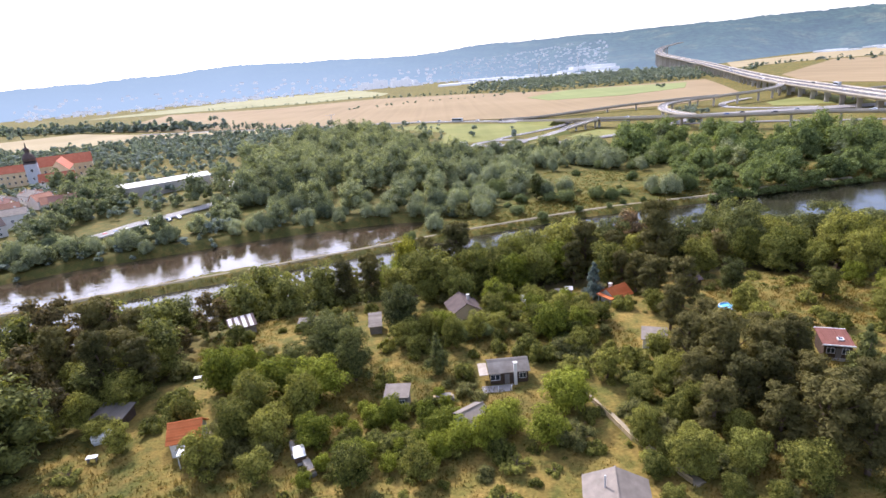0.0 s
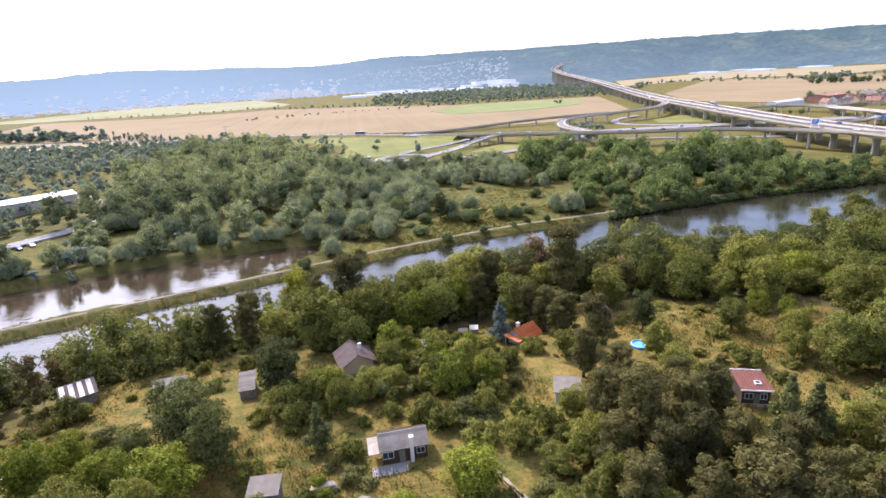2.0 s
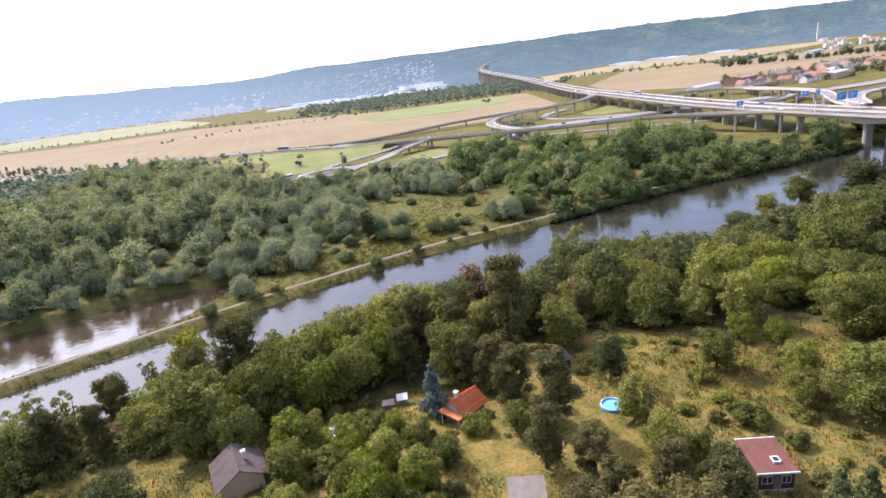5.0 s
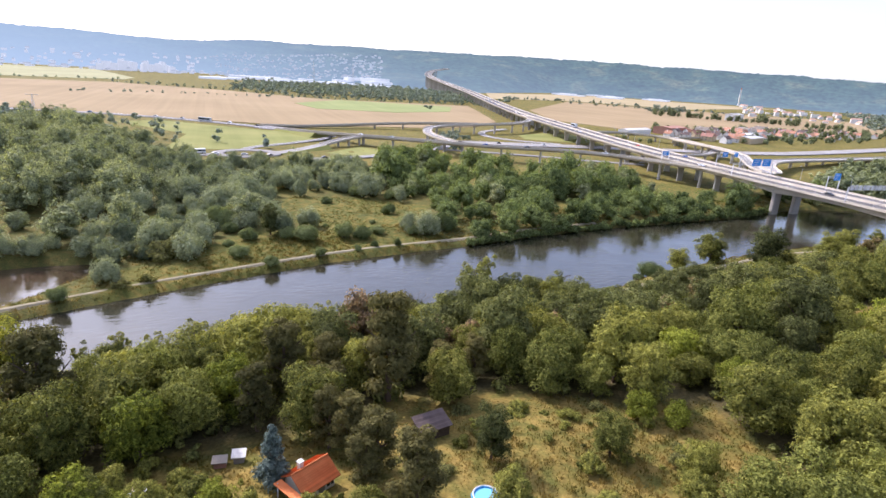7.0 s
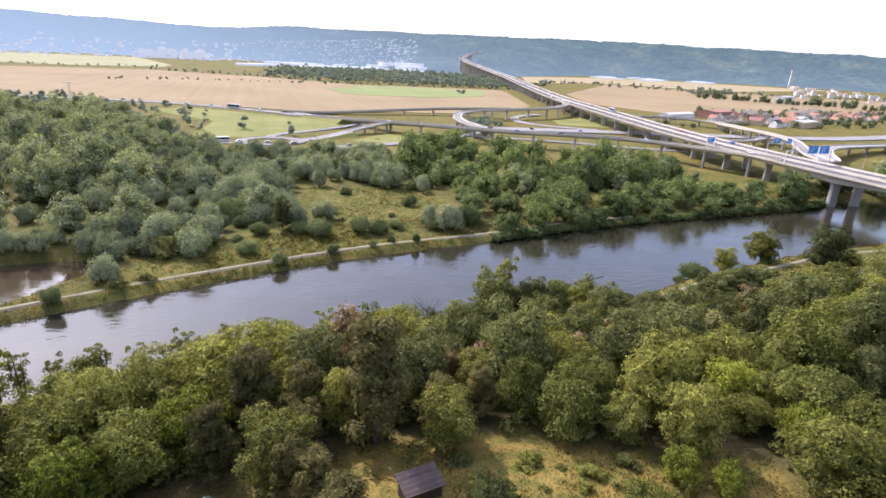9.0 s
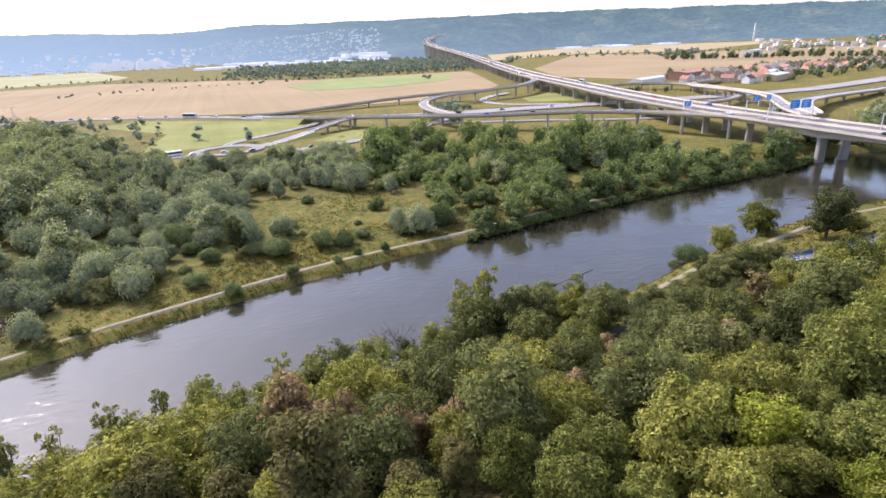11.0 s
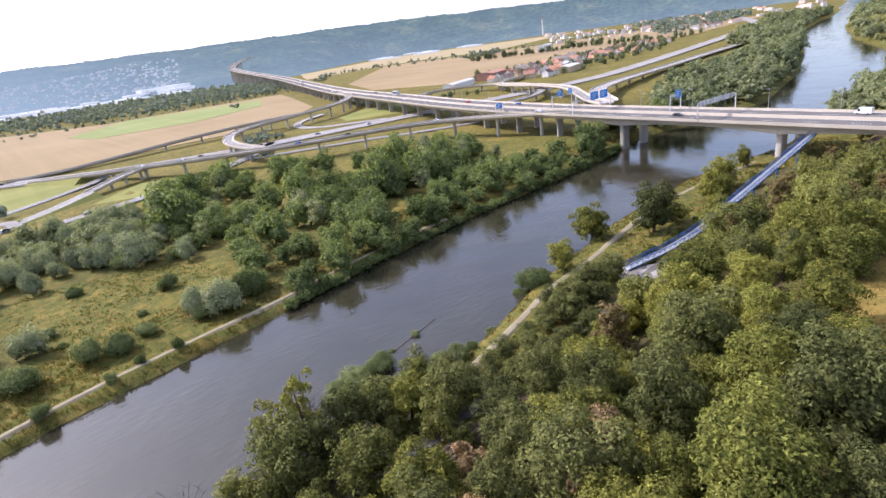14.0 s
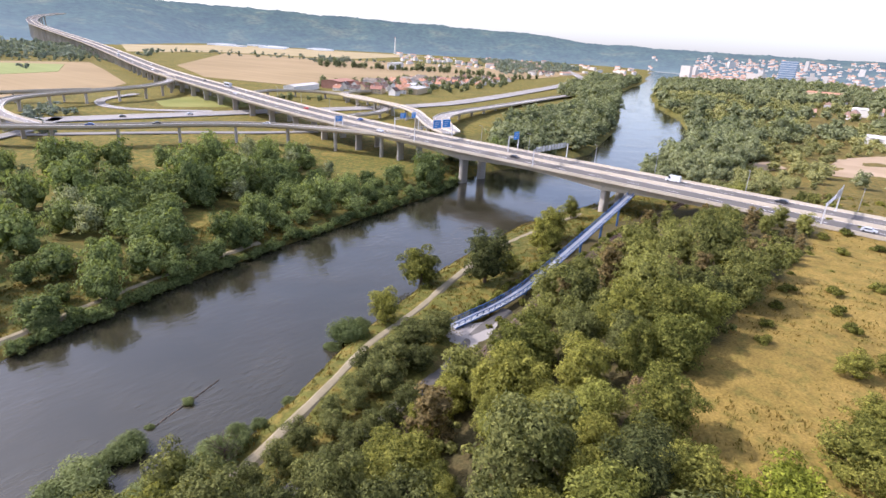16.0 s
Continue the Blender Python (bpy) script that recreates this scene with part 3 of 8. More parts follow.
def hill_rough(X, Y):
    """Spurs and hollows of the hills."""
    g = np.random.default_rng(8)
    Z = np.zeros_like(np.asarray(X, float))
    for j in range(9):
        f, ph, an = 0.0045 * 1.7 ** j, g.uniform(0, 6.3), g.uniform(0, 3.1)
        Z = Z + np.sin((X * math.cos(an) + Y * math.sin(an)) * f + 2.0 * np.sin(f * 0.6 * (Y * math.cos(an) - X * math.sin(an)) + ph) + ph) * 5.0 / 1.45 ** j
    return Z


def hill_blend(a, r):
    """How far the rough ground has set in between the foot and the ridge."""
    foot = np.interp(a, FOOT[:, 0], FOOT[:, 1]) - 30
    return np.clip((r - foot) / (RIDGE - foot) * 4, 0, 1)


def build_hills():
    az_ = np.arange(-80, 155, 0.17)
    k = np.concatenate([np.linspace(0, 1, 26), [1.03, 1.08]])
    foot = np.interp(az_, FOOT[:, 0], FOOT[:, 1]) - 30
    A = np.repeat(az_[:, None], len(k), 1)
    R = foot[:, None] + (RIDGE - foot)[:, None] * k[None, :]
    Z = hill_height(A, R)
    rng = np.random.default_rng(8)
    X, Y = 40 + R * np.sin(np.radians(A)), 60 + R * np.cos(np.radians(A))
    Z += hill_rough(X, Y) * np.clip(k * 4, 0, 1)[None, :]
    Z += rng.normal(0, 1.6, Z.shape) * np.clip(k * 6, 0, 1)[None, :]
    Z[:, 0] = 1.0
    na, nk = A.shape
    idx = np.arange(na * nk).reshape(na, nk)
    quads = np.stack([idx[:-1, :-1], idx[:-1, 1:], idx[1:, 1:], idx[1:, :-1]], -1).reshape(-1, 4)
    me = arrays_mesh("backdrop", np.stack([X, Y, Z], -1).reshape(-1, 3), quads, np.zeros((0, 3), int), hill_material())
    # share of painted haze: larger towards the sun and at the foot
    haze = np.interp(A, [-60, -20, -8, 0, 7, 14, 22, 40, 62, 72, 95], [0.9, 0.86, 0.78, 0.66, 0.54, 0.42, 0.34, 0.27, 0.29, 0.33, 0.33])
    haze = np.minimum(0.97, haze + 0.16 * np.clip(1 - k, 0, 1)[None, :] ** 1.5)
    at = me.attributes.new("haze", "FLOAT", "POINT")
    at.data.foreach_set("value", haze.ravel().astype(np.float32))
    tagged(new("backdrop_hills", me), "long wooded hills, blue distance haze painted in", "hills", kind="structure")


build_hills()

xs = np.concatenate([np.linspace(-900, 460, 137), np.geomspace(470, 4800, 90)])
tagged(strip_mesh("water", xs, y_right(xs) - 3.0, y_left(xs) + 3.0, 0.0, M_WATER), "calm brown river reflecting the pale sky", "water", kind="structure")
xs = np.linspace(-900, -6, 90)
tagged(strip_mesh("water_side_channel", xs, side_band(xs)[0] - 2.5, side_band(xs)[1] + 2.5, 0.0, M_WATER_SILTY), "brown side channel behind a narrow dam", "water", kind="structure")


def field(name, poly, mat, label, h=0.5, z=4.0):
    bm = bmesh.new()
    top = [bm.verts.new((x, y, z + h)) for x, y in poly]
    low = [bm.verts.new((x, y, z - 0.3)) for x, y in poly]
    f = bm.faces.new(top)
    if f.normal.z < 0 or sum((poly[i][0] - poly[i - 1][0]) * (poly[i][1] + poly[i - 1][1]) for i in range(len(poly))) > 0:
        bmesh.ops.reverse_faces(bm, faces=[f])
    n = len(poly)
    for i in range(n):
        bm.faces.new((top[i], top[(i + 1) % n], low[(i + 1) % n], low[i]))
    me = bpy.data.meshes.new(name)
    bm.to_mesh(me)
    bm.free()
    me.materials.append(mat)
    return tagged(new(name, me), label, "field", kind="structure")


field("wheat_field", [(-640, 1060), (-420, 900), (-180, 775), (40, 674), (110, 640), (200, 655), (260, 650), (330, 680), (400, 760), (470, 960), (525, 1130), (230, 1165), (60, 1350), (-170, 1510), (-420, 1440), (-760, 1600)],
      M_WHEAT, "wide ripe golden wheat field on the plain")
field("green_field", [(155, 1012), (259, 1148), (464, 1070), (400, 930), (286, 873), (172, 900)], M_GREEN_CROP, "green crop strip inside the wheat", 0.8)
field("wheat_field", [(540, 830), (640, 1070), (1088, 1590), (1328, 1360), (1700, 1080), (1900, 800), (1240, 685), (910, 690), (700, 690), (575, 700)], M_WHEAT, "golden wheat field beyond the motorway")
field("stubble_field", [(800, 1560), (1037, 2072), (1750, 2480), (2400, 1850), (1420, 1420), (1130, 1660)], M_STUBBLE, "pale yellow stubble field below the wooded hill")
field("pale_field", [(-1100, 1750), (-760, 1690), (-380, 1600), (-170, 1700), (-160, 1850), (-365, 2600), (-800, 2600)], M_PALE, "pale green and yellow crop field")
field("stubble_field", [(-620, 770), (-471, 712), (-420, 778), (-340, 768), (-226, 728), (-222, 782), (-344, 855), (-447, 872), (-683, 1060), (-820, 960)], M_STUBBLE, "golden stubble field behind poplars")
field("mown_meadow", [(-6, 478), (5, 560), (-60, 655), (-20, 672), (60, 608), (112, 575), (104, 530), (66, 487), (30, 470)], M_LAWN, "bright mown meadow beside the slip road", 0.12)
field("mown_meadow", [(330, 560), (345, 600), (395, 625), (425, 610), (420, 560), (385, 530)], M_LAWN, "mown grass inside the motorway loop", 0.12)
field("mown_meadow", [(100, 455), (135, 490), (165, 452), (130, 437)], M_LAWN, "mown grass between two slip roads", 0.12)


field("bare_ground", [(478, 112), (560, 103), (630, 66), (560, 36), (490, 66)], M_SAND, "bare sandy yard on the river bank", 0.1, 5.6)
field("bare_ground", [(452, 142), (482, 128), (500, 140), (470, 152)], M_SAND, "bare sandy clearing among scrub", 0.1, 5.6)


# ---- roads and bridges ----
def smooth_path(pts, step=6.0):
    """A rounded line through points of any dimension."""
    P = [np.array(p, float) for p in pts]
    P = [2 * P[0] - P[1]] + P + [2 * P[-1] - P[-2]]
    out = []
    for i in range(1, len(P) - 2):
        a, b, c, d = P[i - 1:i + 3]
        n = max(2, int(np.linalg.norm(c - b) / step))
        for k in range(n):
            t = k / n
            out.append(0.5 * (2 * b + (c - a) * t + (2 * a - 5 * b + 4 * c - d) * t * t + (3 * b - a - 3 * c + d) * t ** 3))
    out.append(P[-2])
    return np.array(out)


def sweep(path, profile, closed=True):
    """Points and faces of a profile (right, up) carried along a path of x, y, z."""
    path = np.asarray(path, float)
    t = np.gradient(path[:, :2], axis=0)
    t /= np.linalg.norm(t, axis=1)[:, None]
    side = np.stack([t[:, 1], -t[:, 0]], 1)
    V, F, n = [], [], len(profile)
    for p, s in zip(path, side):
        V += [(p[0] + s[0] * u, p[1] + s[1] * u, p[2] + v) for u, v in profile]
    for i in range(len(path) - 1):
        for k in range(n if closed else n - 1):
            a, b = i * n + k, i * n + (k + 1) % n
            F.append((a, a + n, b + n, b))
    if closed:
        F += [tuple(range(n)), tuple((len(path) - 1) * n + k for k in reversed(range(n)))]
    return V, F


def swept(name, path, profile, mat, parent=None, label="", closed=True):
    V, F = sweep(path, profile, closed)
    return link_mesh(name, V, F, mat, parent, label)


def shifted(path, off):
    t = np.gradient(path[:, :2], axis=0)
    t /= np.linalg.norm(t, axis=1)[:, None]
    q = path.copy()
    q[:, 0] += t[:, 1] * off
    q[:, 1] -= t[:, 0] * off
    return q


def dashes(path, off, on, gap, width, mat, parent, z=0.03):
    """Painted lines along a road, in one mesh for each line."""
    q = shifted(path, off)
    d = np.concatenate([[0], np.cumsum(np.linalg.norm(np.diff(q[:, :2], axis=0), axis=1))])
    V, F = [], []
    s = 0.0
    while s + on < d[-1]:
        ends = []
        for u in (s, s + on):
            ends.append(np.array([np.interp(u, d, q[:, k]) for k in range(3)]))
        t = ends[1][:2] - ends[0][:2]
        t /= np.linalg.norm(t)
        w = np.array([t[1], -t[0]]) * width / 2
        b = len(V)
        V += [(*(ends[0][:2] - w), ends[0][2] + z), (*(ends[0][:2] + w), ends[0][2] + z), (*(ends[1][:2] + w), ends[1][2] + z), (*(ends[1][:2] - w), ends[1][2] + z)]
        F.append((b, b + 1, b + 2, b + 3))
        s += on + gap
    return tagged(link_mesh("lane_marking", V, F, mat, parent), kind="stuff")


def pier(parent, x, y, rz, top, w, d, flare=1.0, label="", mat=None):
    """A column with a widened head."""
    base = gz(x, y) - 1.0 if y > y_left(x) or y < y_right(x) else -2.0
    h = top - base
    bm = bmesh.new()
    m = Matrix.Translation((x, y, base)) @ pose(0, 0, 0, 0, 0, rz)
    rings = []
    for k, s in ((0, 1.0), (0.55, 0.92), (0.8, 1.0), (1.0, flare)):
        ring = []
        for i in range(12):
            a = i / 12 * 2 * math.pi
            cx, cy = math.cos(a), math.sin(a)
            p = 0.55
            ring.append(bm.verts.new(m @ Vector((math.copysign(abs(cx) ** p, cx) * w / 2 * s, math.copysign(abs(cy) ** p, cy) * d / 2, h * k))))
        rings.append(ring)
    for r0, r1 in zip(rings[:-1], rings[1:]):
        for i in range(12):
            bm.faces.new((r0[i], r0[(i + 1) % 12], r1[(i + 1) % 12], r1[i]))
    bm.faces.new(rings[-1])
    bm.faces.new(list(reversed(rings[0])))
    return part("pier", bm, mat or M_PIER, parent, label)


def deck_profile(w, t=0.35, depth=2.2, box_w=0.5):
    h, g = w / 2, w * box_w / 2
    return [(-h, 0), (h, 0), (h, -t), (g + 0.6, -t - 0.35), (g, -depth), (-g, -depth), (-g - 0.6, -t - 0.35), (-h, -t)]


def haunches(parent, path, off, centres, reach, drop):
    """The girder grows deeper towards the river piers."""
    q = shifted(path, off)
    for c in centres:
        V, F = [], []
        n = 17
        for i in range(n):
            u = -1 + 2 * i / (n - 1)
            p, t, _ = along(q, c + u * reach)
            s = np.array([t[1], -t[0]])
            dz = drop * (1 - abs(u)) ** 1.6
            for k, v in ((-3.5, -2.6), (3.5, -2.6), (3.3, -2.7 - dz), (-3.3, -2.7 - dz)):
                V.append((p[0] + s[0] * k, p[1] + s[1] * k, p[2] + v))
        for i in range(n - 1):
            for k in range(4):
                a, b = i * 4 + k, i * 4 + (k + 1) % 4
                F.append((a, a + 4, b + 4, b))
        link_mesh("haunch", V, F, M_CONCRETE, parent)


def along(path, s):
    d = np.concatenate([[0], np.cumsum(np.linalg.norm(np.diff(path[:, :2], axis=0), axis=1))])
    p = np.array([np.interp(s, d, path[:, k]) for k in range(3)])
    q = np.array([np.interp(min(s + 2, d[-1]), d, path[:, k]) for k in range(3)])
    r = np.array([np.interp(max(s - 2, 0), d, path[:, k]) for k in range(3)])
    t = (q - r)[:2] / np.linalg.norm((q - r)[:2])
    return p, t, d[-1]


def bridge(name, pts, width, label, lanes=(0,), spacing=36.0, piers=True, first=20.0, depth=2.0, pier_w=2.4, clear=5.5, rail=0.9, stations=None, step=6.0, far=False):
    """A road on piers: for each carriageway a box deck, its parapets and its piers."""
    path = smooth_path(pts, step)
    root = empty(name, pose(0, 0, 0), label, "bridge")
    for off in lanes:
        q = shifted(path, off)
        swept("deck", q, deck_profile(width, depth=depth), M_CONCRETE, root)
        sl = q.copy()
        sl[:, 2] += 0.05
        h = width / 2
        swept("roadway", sl, [(-h + 0.9, 0), (h - 0.9, 0), (h - 0.9, -0.04), (-h + 0.9, -0.04)], M_DECKROAD if lanes != (0,) else M_ASPHALT, root)
        for sgn in (-1, 1):
            swept("parapet", shifted(q, sgn * (h - 0.25)), [(-0.22, 0), (0.22, 0), (0.16, rail), (-0.16, rail)], M_CONCRETE, root)
        if not far:
            for o in (-h + 1.5, h - 1.5):
                swept("edge_line", shifted(sl, o), [(-0.13, 0.02), (0.13, 0.02)], M_LINE, root, closed=False)
            dashes(sl, -0.1, 6, 10, 0.22, M_LINE, root, 0.02)
        total = along(q, 0)[2]
        ss = stations if stations is not None else np.arange(first, total - 8, spacing)
        for s in ss:
            p, t, _ = along(q, s)
            ground = gz(p[0], p[1])
            if not piers or p[2] - ground < clear:
                continue
            stout = stations is not None and 150 < p[1] < 275
            pier(root, p[0], p[1], math.degrees(math.atan2(t[1], t[0])) + 90, p[2] - depth + 0.05, pier_w * (1.15 if stout else 1.0), 2.8 if stout else 1.6, 1.45)
    return root


MAIN = [(290, -40, 19.5), (296, 20, 18.6), (304, 90, 17.8), (312, 157, 17.3), (320, 230, 16.9), (328, 300, 16.6), (339, 368, 16.4), (356, 444, 16.4), (384, 546, 16.5), (434, 730, 17),
        (495, 915, 18), (565, 1120, 20), (650, 1400, 26), (728, 1720, 36), (790, 2000, 47), (822, 2130, 54), (870, 2280, 64), (960, 2450, 78), (1090, 2600, 92)]
main_path = smooth_path(MAIN, 8.0)
# pier stations: two at the river, then even spans on both sides
_d = np.concatenate([[0], np.cumsum(np.linalg.norm(np.diff(main_path[:, :2], axis=0), axis=1))])
_river = [float(np.interp(v, main_path[:, 1], _d)) for v in (180.0, 256.0)]
stations = [_river[0] - 42, _river[0], _river[1]] + [_river[1] + 46 + 37 * k for k in range(62)]
motorway = bridge("motorway_viaduct", MAIN, 14.2, "long pale concrete motorway viaduct crossing the river on paired piers", lanes=(-7.6, 7.6), depth=2.7, pier_w=4.6, clear=7.0, stations=stations, step=8.0)
for _o in (-7.6, 7.6):
    haunches(motorway, main_path, _o, _river, 36.0, 1.9)
bridge("slip_road_bridge", [(324, 296, 16.6), (317, 328, 15.9), (310, 352, 15.2), (300, 374, 14.8), (284, 393, 14.6), (256, 410, 14.5), (224, 424, 14.3), (196, 443, 14), (168, 470, 13.2), (140, 505, 11.5), (112, 555, 8), (85, 606, 5.2)],
       9.0, "pale concrete slip road bridge on single round piers", spacing=30, depth=1.6, clear=5)
bridge("slip_road_bridge", [(426, 730, 17.2), (412, 690, 16.6), (385, 648, 15.8), (345, 618, 15), (300, 604, 14.3), (258, 592, 13.8), (226, 566, 13.6), (207, 526, 13.6), (200, 488, 13.8), (200, 450, 14.1)],
       8.5, "curved concrete slip road bridge with a tight bend", spacing=30, depth=1.6, clear=5)
bridge("slip_road_bridge", [(300, 612, 14.2), (250, 630, 12), (205, 636, 10), (160, 632, 8), (110, 628, 6), (70, 640, 5)], 8.0, "descending concrete slip road bridge", spacing=32, depth=1.5, clear=4)
bridge("slip_road_bridge", [(352, 292, 16.5), (372, 318, 15.6), (405, 352, 14.8), (441, 390, 14), (469, 441, 13), (493, 512, 11.5), (540, 560, 9), (620, 590, 6)], 8.5, "concrete slip road bridge towards the village", spacing=32, depth=1.6, clear=4.5)
bridge("slip_road_bridge", [(365, 300, 15.5), (405, 335, 13.8), (455, 367, 11.5), (520, 387, 9.5), (600, 403, 7.6), (736, 425, 6), (980, 458, 5.4), (1254, 540, 5.3), (1480, 632, 5.3)], 12.5, "concrete slip road bridge along the river bank", spacing=34, depth=1.6, clear=4)
bridge("slip_road_bridge", [(392, 540, 10), (430, 580, 10.3), (475, 590, 10.5), (505, 555, 10.5), (503, 500, 10.5), (478, 450, 10), (440, 424, 9), (405, 430, 7)], 8, "looped concrete slip road bridge", spacing=32, depth=1.5, clear=4)


def road(name, pts, width, label, mat=M_ASPHALT, lines=True, thick=0.5, kind="structure", step=6.0, category="road"):
    path = smooth_path(pts, step)
    h = width / 2
    ob = swept(name, path, [(-h - 0.5, -thick), (-h, 0), (h, 0), (h + 0.5, -thick)], mat)
    tagged(ob, label, category, kind=kind)
    if lines:
        for o in (-h + 0.5, h - 0.5):
            swept("edge_line", shifted(path, o), [(-0.12, 0.03), (0.12, 0.03)], M_LINE, ob, closed=False)
    return ob


road("road", [(85, 606, 5.2), (39, 654, 4.7), (-15, 694, 4.7), (-70, 723, 4.7), (-122, 743, 4.7), (-172, 757, 4.7), (-300, 820, 4.7), (-480, 900, 4.7)], 11, "pale grey straight main road on the plain")
road("road", [(70, 626, 4.9), (128, 575, 4.9), (180, 545, 5), (232, 526, 5), (290, 514, 5), (330, 506, 5), (400, 492, 5), (480, 474, 5), (560, 462, 5), (640, 466, 5), (841, 501, 5), (1122, 560, 5), (1438, 650, 5), (1963, 920, 5)], 21, "wide grey main road passing under the viaduct")
def embankment(pts, width, label):
    """A grassy bank below a road that comes down to the plain."""
    p = smooth_path(pts, 5.0)
    V, F = [], []
    t = np.gradient(p[:, :2], axis=0)
    t /= np.linalg.norm(t, axis=1)[:, None]
    for q, d in zip(p, t):
        s = np.array([d[1], -d[0]])
        h = max(q[2] - 3.9, 0.1)
        for u, v in ((-width / 2 - 1 - 1.6 * h, 3.7), (-width / 2 - 1, q[2] - 0.15), (width / 2 + 1, q[2] - 0.15), (width / 2 + 1 + 1.6 * h, 3.7)):
            V.append((q[0] + s[0] * u, q[1] + s[1] * u, v))
    for i in range(len(p) - 1):
        for k in range(3):
            a = i * 4 + k
            F.append((a, a + 4, a + 5, a + 1))
    F += [(0, 1, 2, 3), tuple(len(V) - 4 + k for k in (3, 2, 1, 0))]
    tagged(link_mesh("embankment", V, F, M_LAWN), label, "embankment", kind="structure")


SLIP_DOWN = [(141, 503, 11.5), (122, 494, 9.4), (104, 482, 7.0), (84, 466, 5.3), (66, 452, 4.74)]
bridge("slip_road_bridge", SLIP_DOWN[:3], 8.0, "short slip road bridge down to the roundabout", spacing=11, first=4, depth=1.2, pier_w=1.8, clear=2.2)
road("road", SLIP_DOWN[2:], 8, "slip road coming down to the roundabout")
embankment(SLIP_DOWN[2:], 8, "grassy embankment below the slip road")
embankment([(114, 552, 8.0), (98, 582, 6.3), (85, 606, 5.2)], 9, "grassy embankment below the main road")
road("road", [(81, 423, 4.7), (122, 434, 4.9), (163, 456, 5), (205, 486, 5), (242, 530, 5)], 8, "grey slip road along the willow belt")
road("road", [(28, 446, 4.7), (18, 444, 4.7), (2, 447, 4.7), (-30, 452, 4.7), (-80, 462, 4.7)], 7, "grey side road with a bus")
road("road", [(44, 466, 4.6), (54, 484, 4.6), (86, 509, 4.7), (112, 530, 5.4), (124, 542, 6.5)], 6, "narrow slip road")
road("road", [(352, 645, 6), (318, 628, 5), (300, 602, 4.8), (296, 572, 4.8), (310, 545, 4.8), (345, 516, 5)], 7, "grey loop road at ground level")
road("road", [(196, 480, 4.8), (232, 462, 4.8), (272, 440, 4.8), (311, 414, 4.8), (345, 396, 4.8)], 6, "grey service road below the slip bridge", lines=False)
ring = [(46 + 19 * math.cos(a), 451 + 15 * math.sin(a), 4.72) for a in np.linspace(0, 2 * math.pi, 25)]
road("road_roundabout", ring, 7, "grey roundabout with a grass island", lines=False, step=2)
road("road_left_town", [(-260, 175, 4.6), (-173, 236, 4.6), (-154, 266, 4.6), (-131, 297, 4.6), (-120, 330, 4.6), (-135, 352, 4.6), (-165, 392, 4.6)], 8, "grey road along the small town")


def draped(pts, lift, step=4.0):
    p = smooth_path(pts, step)
    return np.column_stack([p, ground_height(p[:, 0], p[:, 1]) + lift])


def track_path(name, pts, width, mat, label, lift=0.3, kind="structure", category="path"):
    h = width / 2
    return tagged(swept(name, draped(pts, lift), [(-h - 0.8, -0.6), (-h, 0), (-h * 0.3, 0.04), (h * 0.3, 0.04), (h, 0), (h + 0.8, -0.6)], mat), label, category, kind=kind)


track_path("path_right_bank", TOWPATH_R, 1.4, M_TRACK, "pale trodden towpath along the river bank")
left_path = [(x, y_left(x) + 6.5) for x in (-420, -300, -200, -116, -74, -37, -4, 20, 59, 89, 114, 149, 188)]
track_path("path_left_bank", left_path, 1.2, M_TRACK, "pale trodden towpath on the far bank")
cyc = track_path("path_cycle", CYCLE, 2.3, M_ASPHALT_DARK, "grey asphalt cycle path with white dashes")
dashes(draped(CYCLE, 0.18), 0.0, 1.5, 1.5, 0.16, M_LINE, cyc, 0.02)
rail_line = draped(RAIL, 0.55)
railway = empty("railway", pose(0, 0, 0), "single rusty railway track on brown ballast", "railway", kind="structure")
swept("ballast", rail_line, [(-2.2, -0.8), (-1.5, -0.1), (1.5, -0.1), (2.2, -0.8)], M_BALLAST, railway)
for o in (-0.75, 0.75):
    swept("rail", shifted(rail_line, o), [(-0.05, -0.1), (0.05, -0.1), (0.05, 0.12), (-0.05, 0.12)], M_RUST, railway)
sl_bm = bmesh.new()
for s in np.arange(60, 300, 0.65):
    p, t, _ = along(rail_line, s)
    box(sl_bm, -1.3, 1.3, -0.13, 0.13, -0.14, 0.02, Matrix.Translation(p) @ pose(0, 0, 0, 0, 0, math.degrees(math.atan2(t[1], t[0])) + 90))
tagged(part("sleepers", sl_bm, M_BARK, railway), kind="stuff")


# ---- trees ----
G_ = (1 + 5 ** 0.5) / 2
ICO_V = np.array([(-1, G_, 0), (1, G_, 0), (-1, -G_, 0), (1, -G_, 0), (0, -1, G_), (0, 1, G_), (0, -1, -G_), (0, 1, -G_), (G_, 0, -1), (G_, 0, 1), (-G_, 0, -1), (-G_, 0, 1)]) / math.hypot(1, G_)
ICO_F = np.array([(0, 11, 5), (0, 5, 1), (0, 1, 7), (0, 7, 10), (0, 10, 11), (1, 5, 9), (5, 11, 4), (11, 10, 2), (10, 7, 6), (7, 1, 8),
                  (3, 9, 4), (3, 4, 2), (3, 2, 6), (3, 6, 8), (3, 8, 9), (4, 9, 5), (2, 4, 11), (6, 2, 10), (8, 6, 7), (9, 8, 1)])


def unit(rng, n):
    d = rng.normal(size=(n, 3))
    return d / np.linalg.norm(d, axis=1)[:, None]


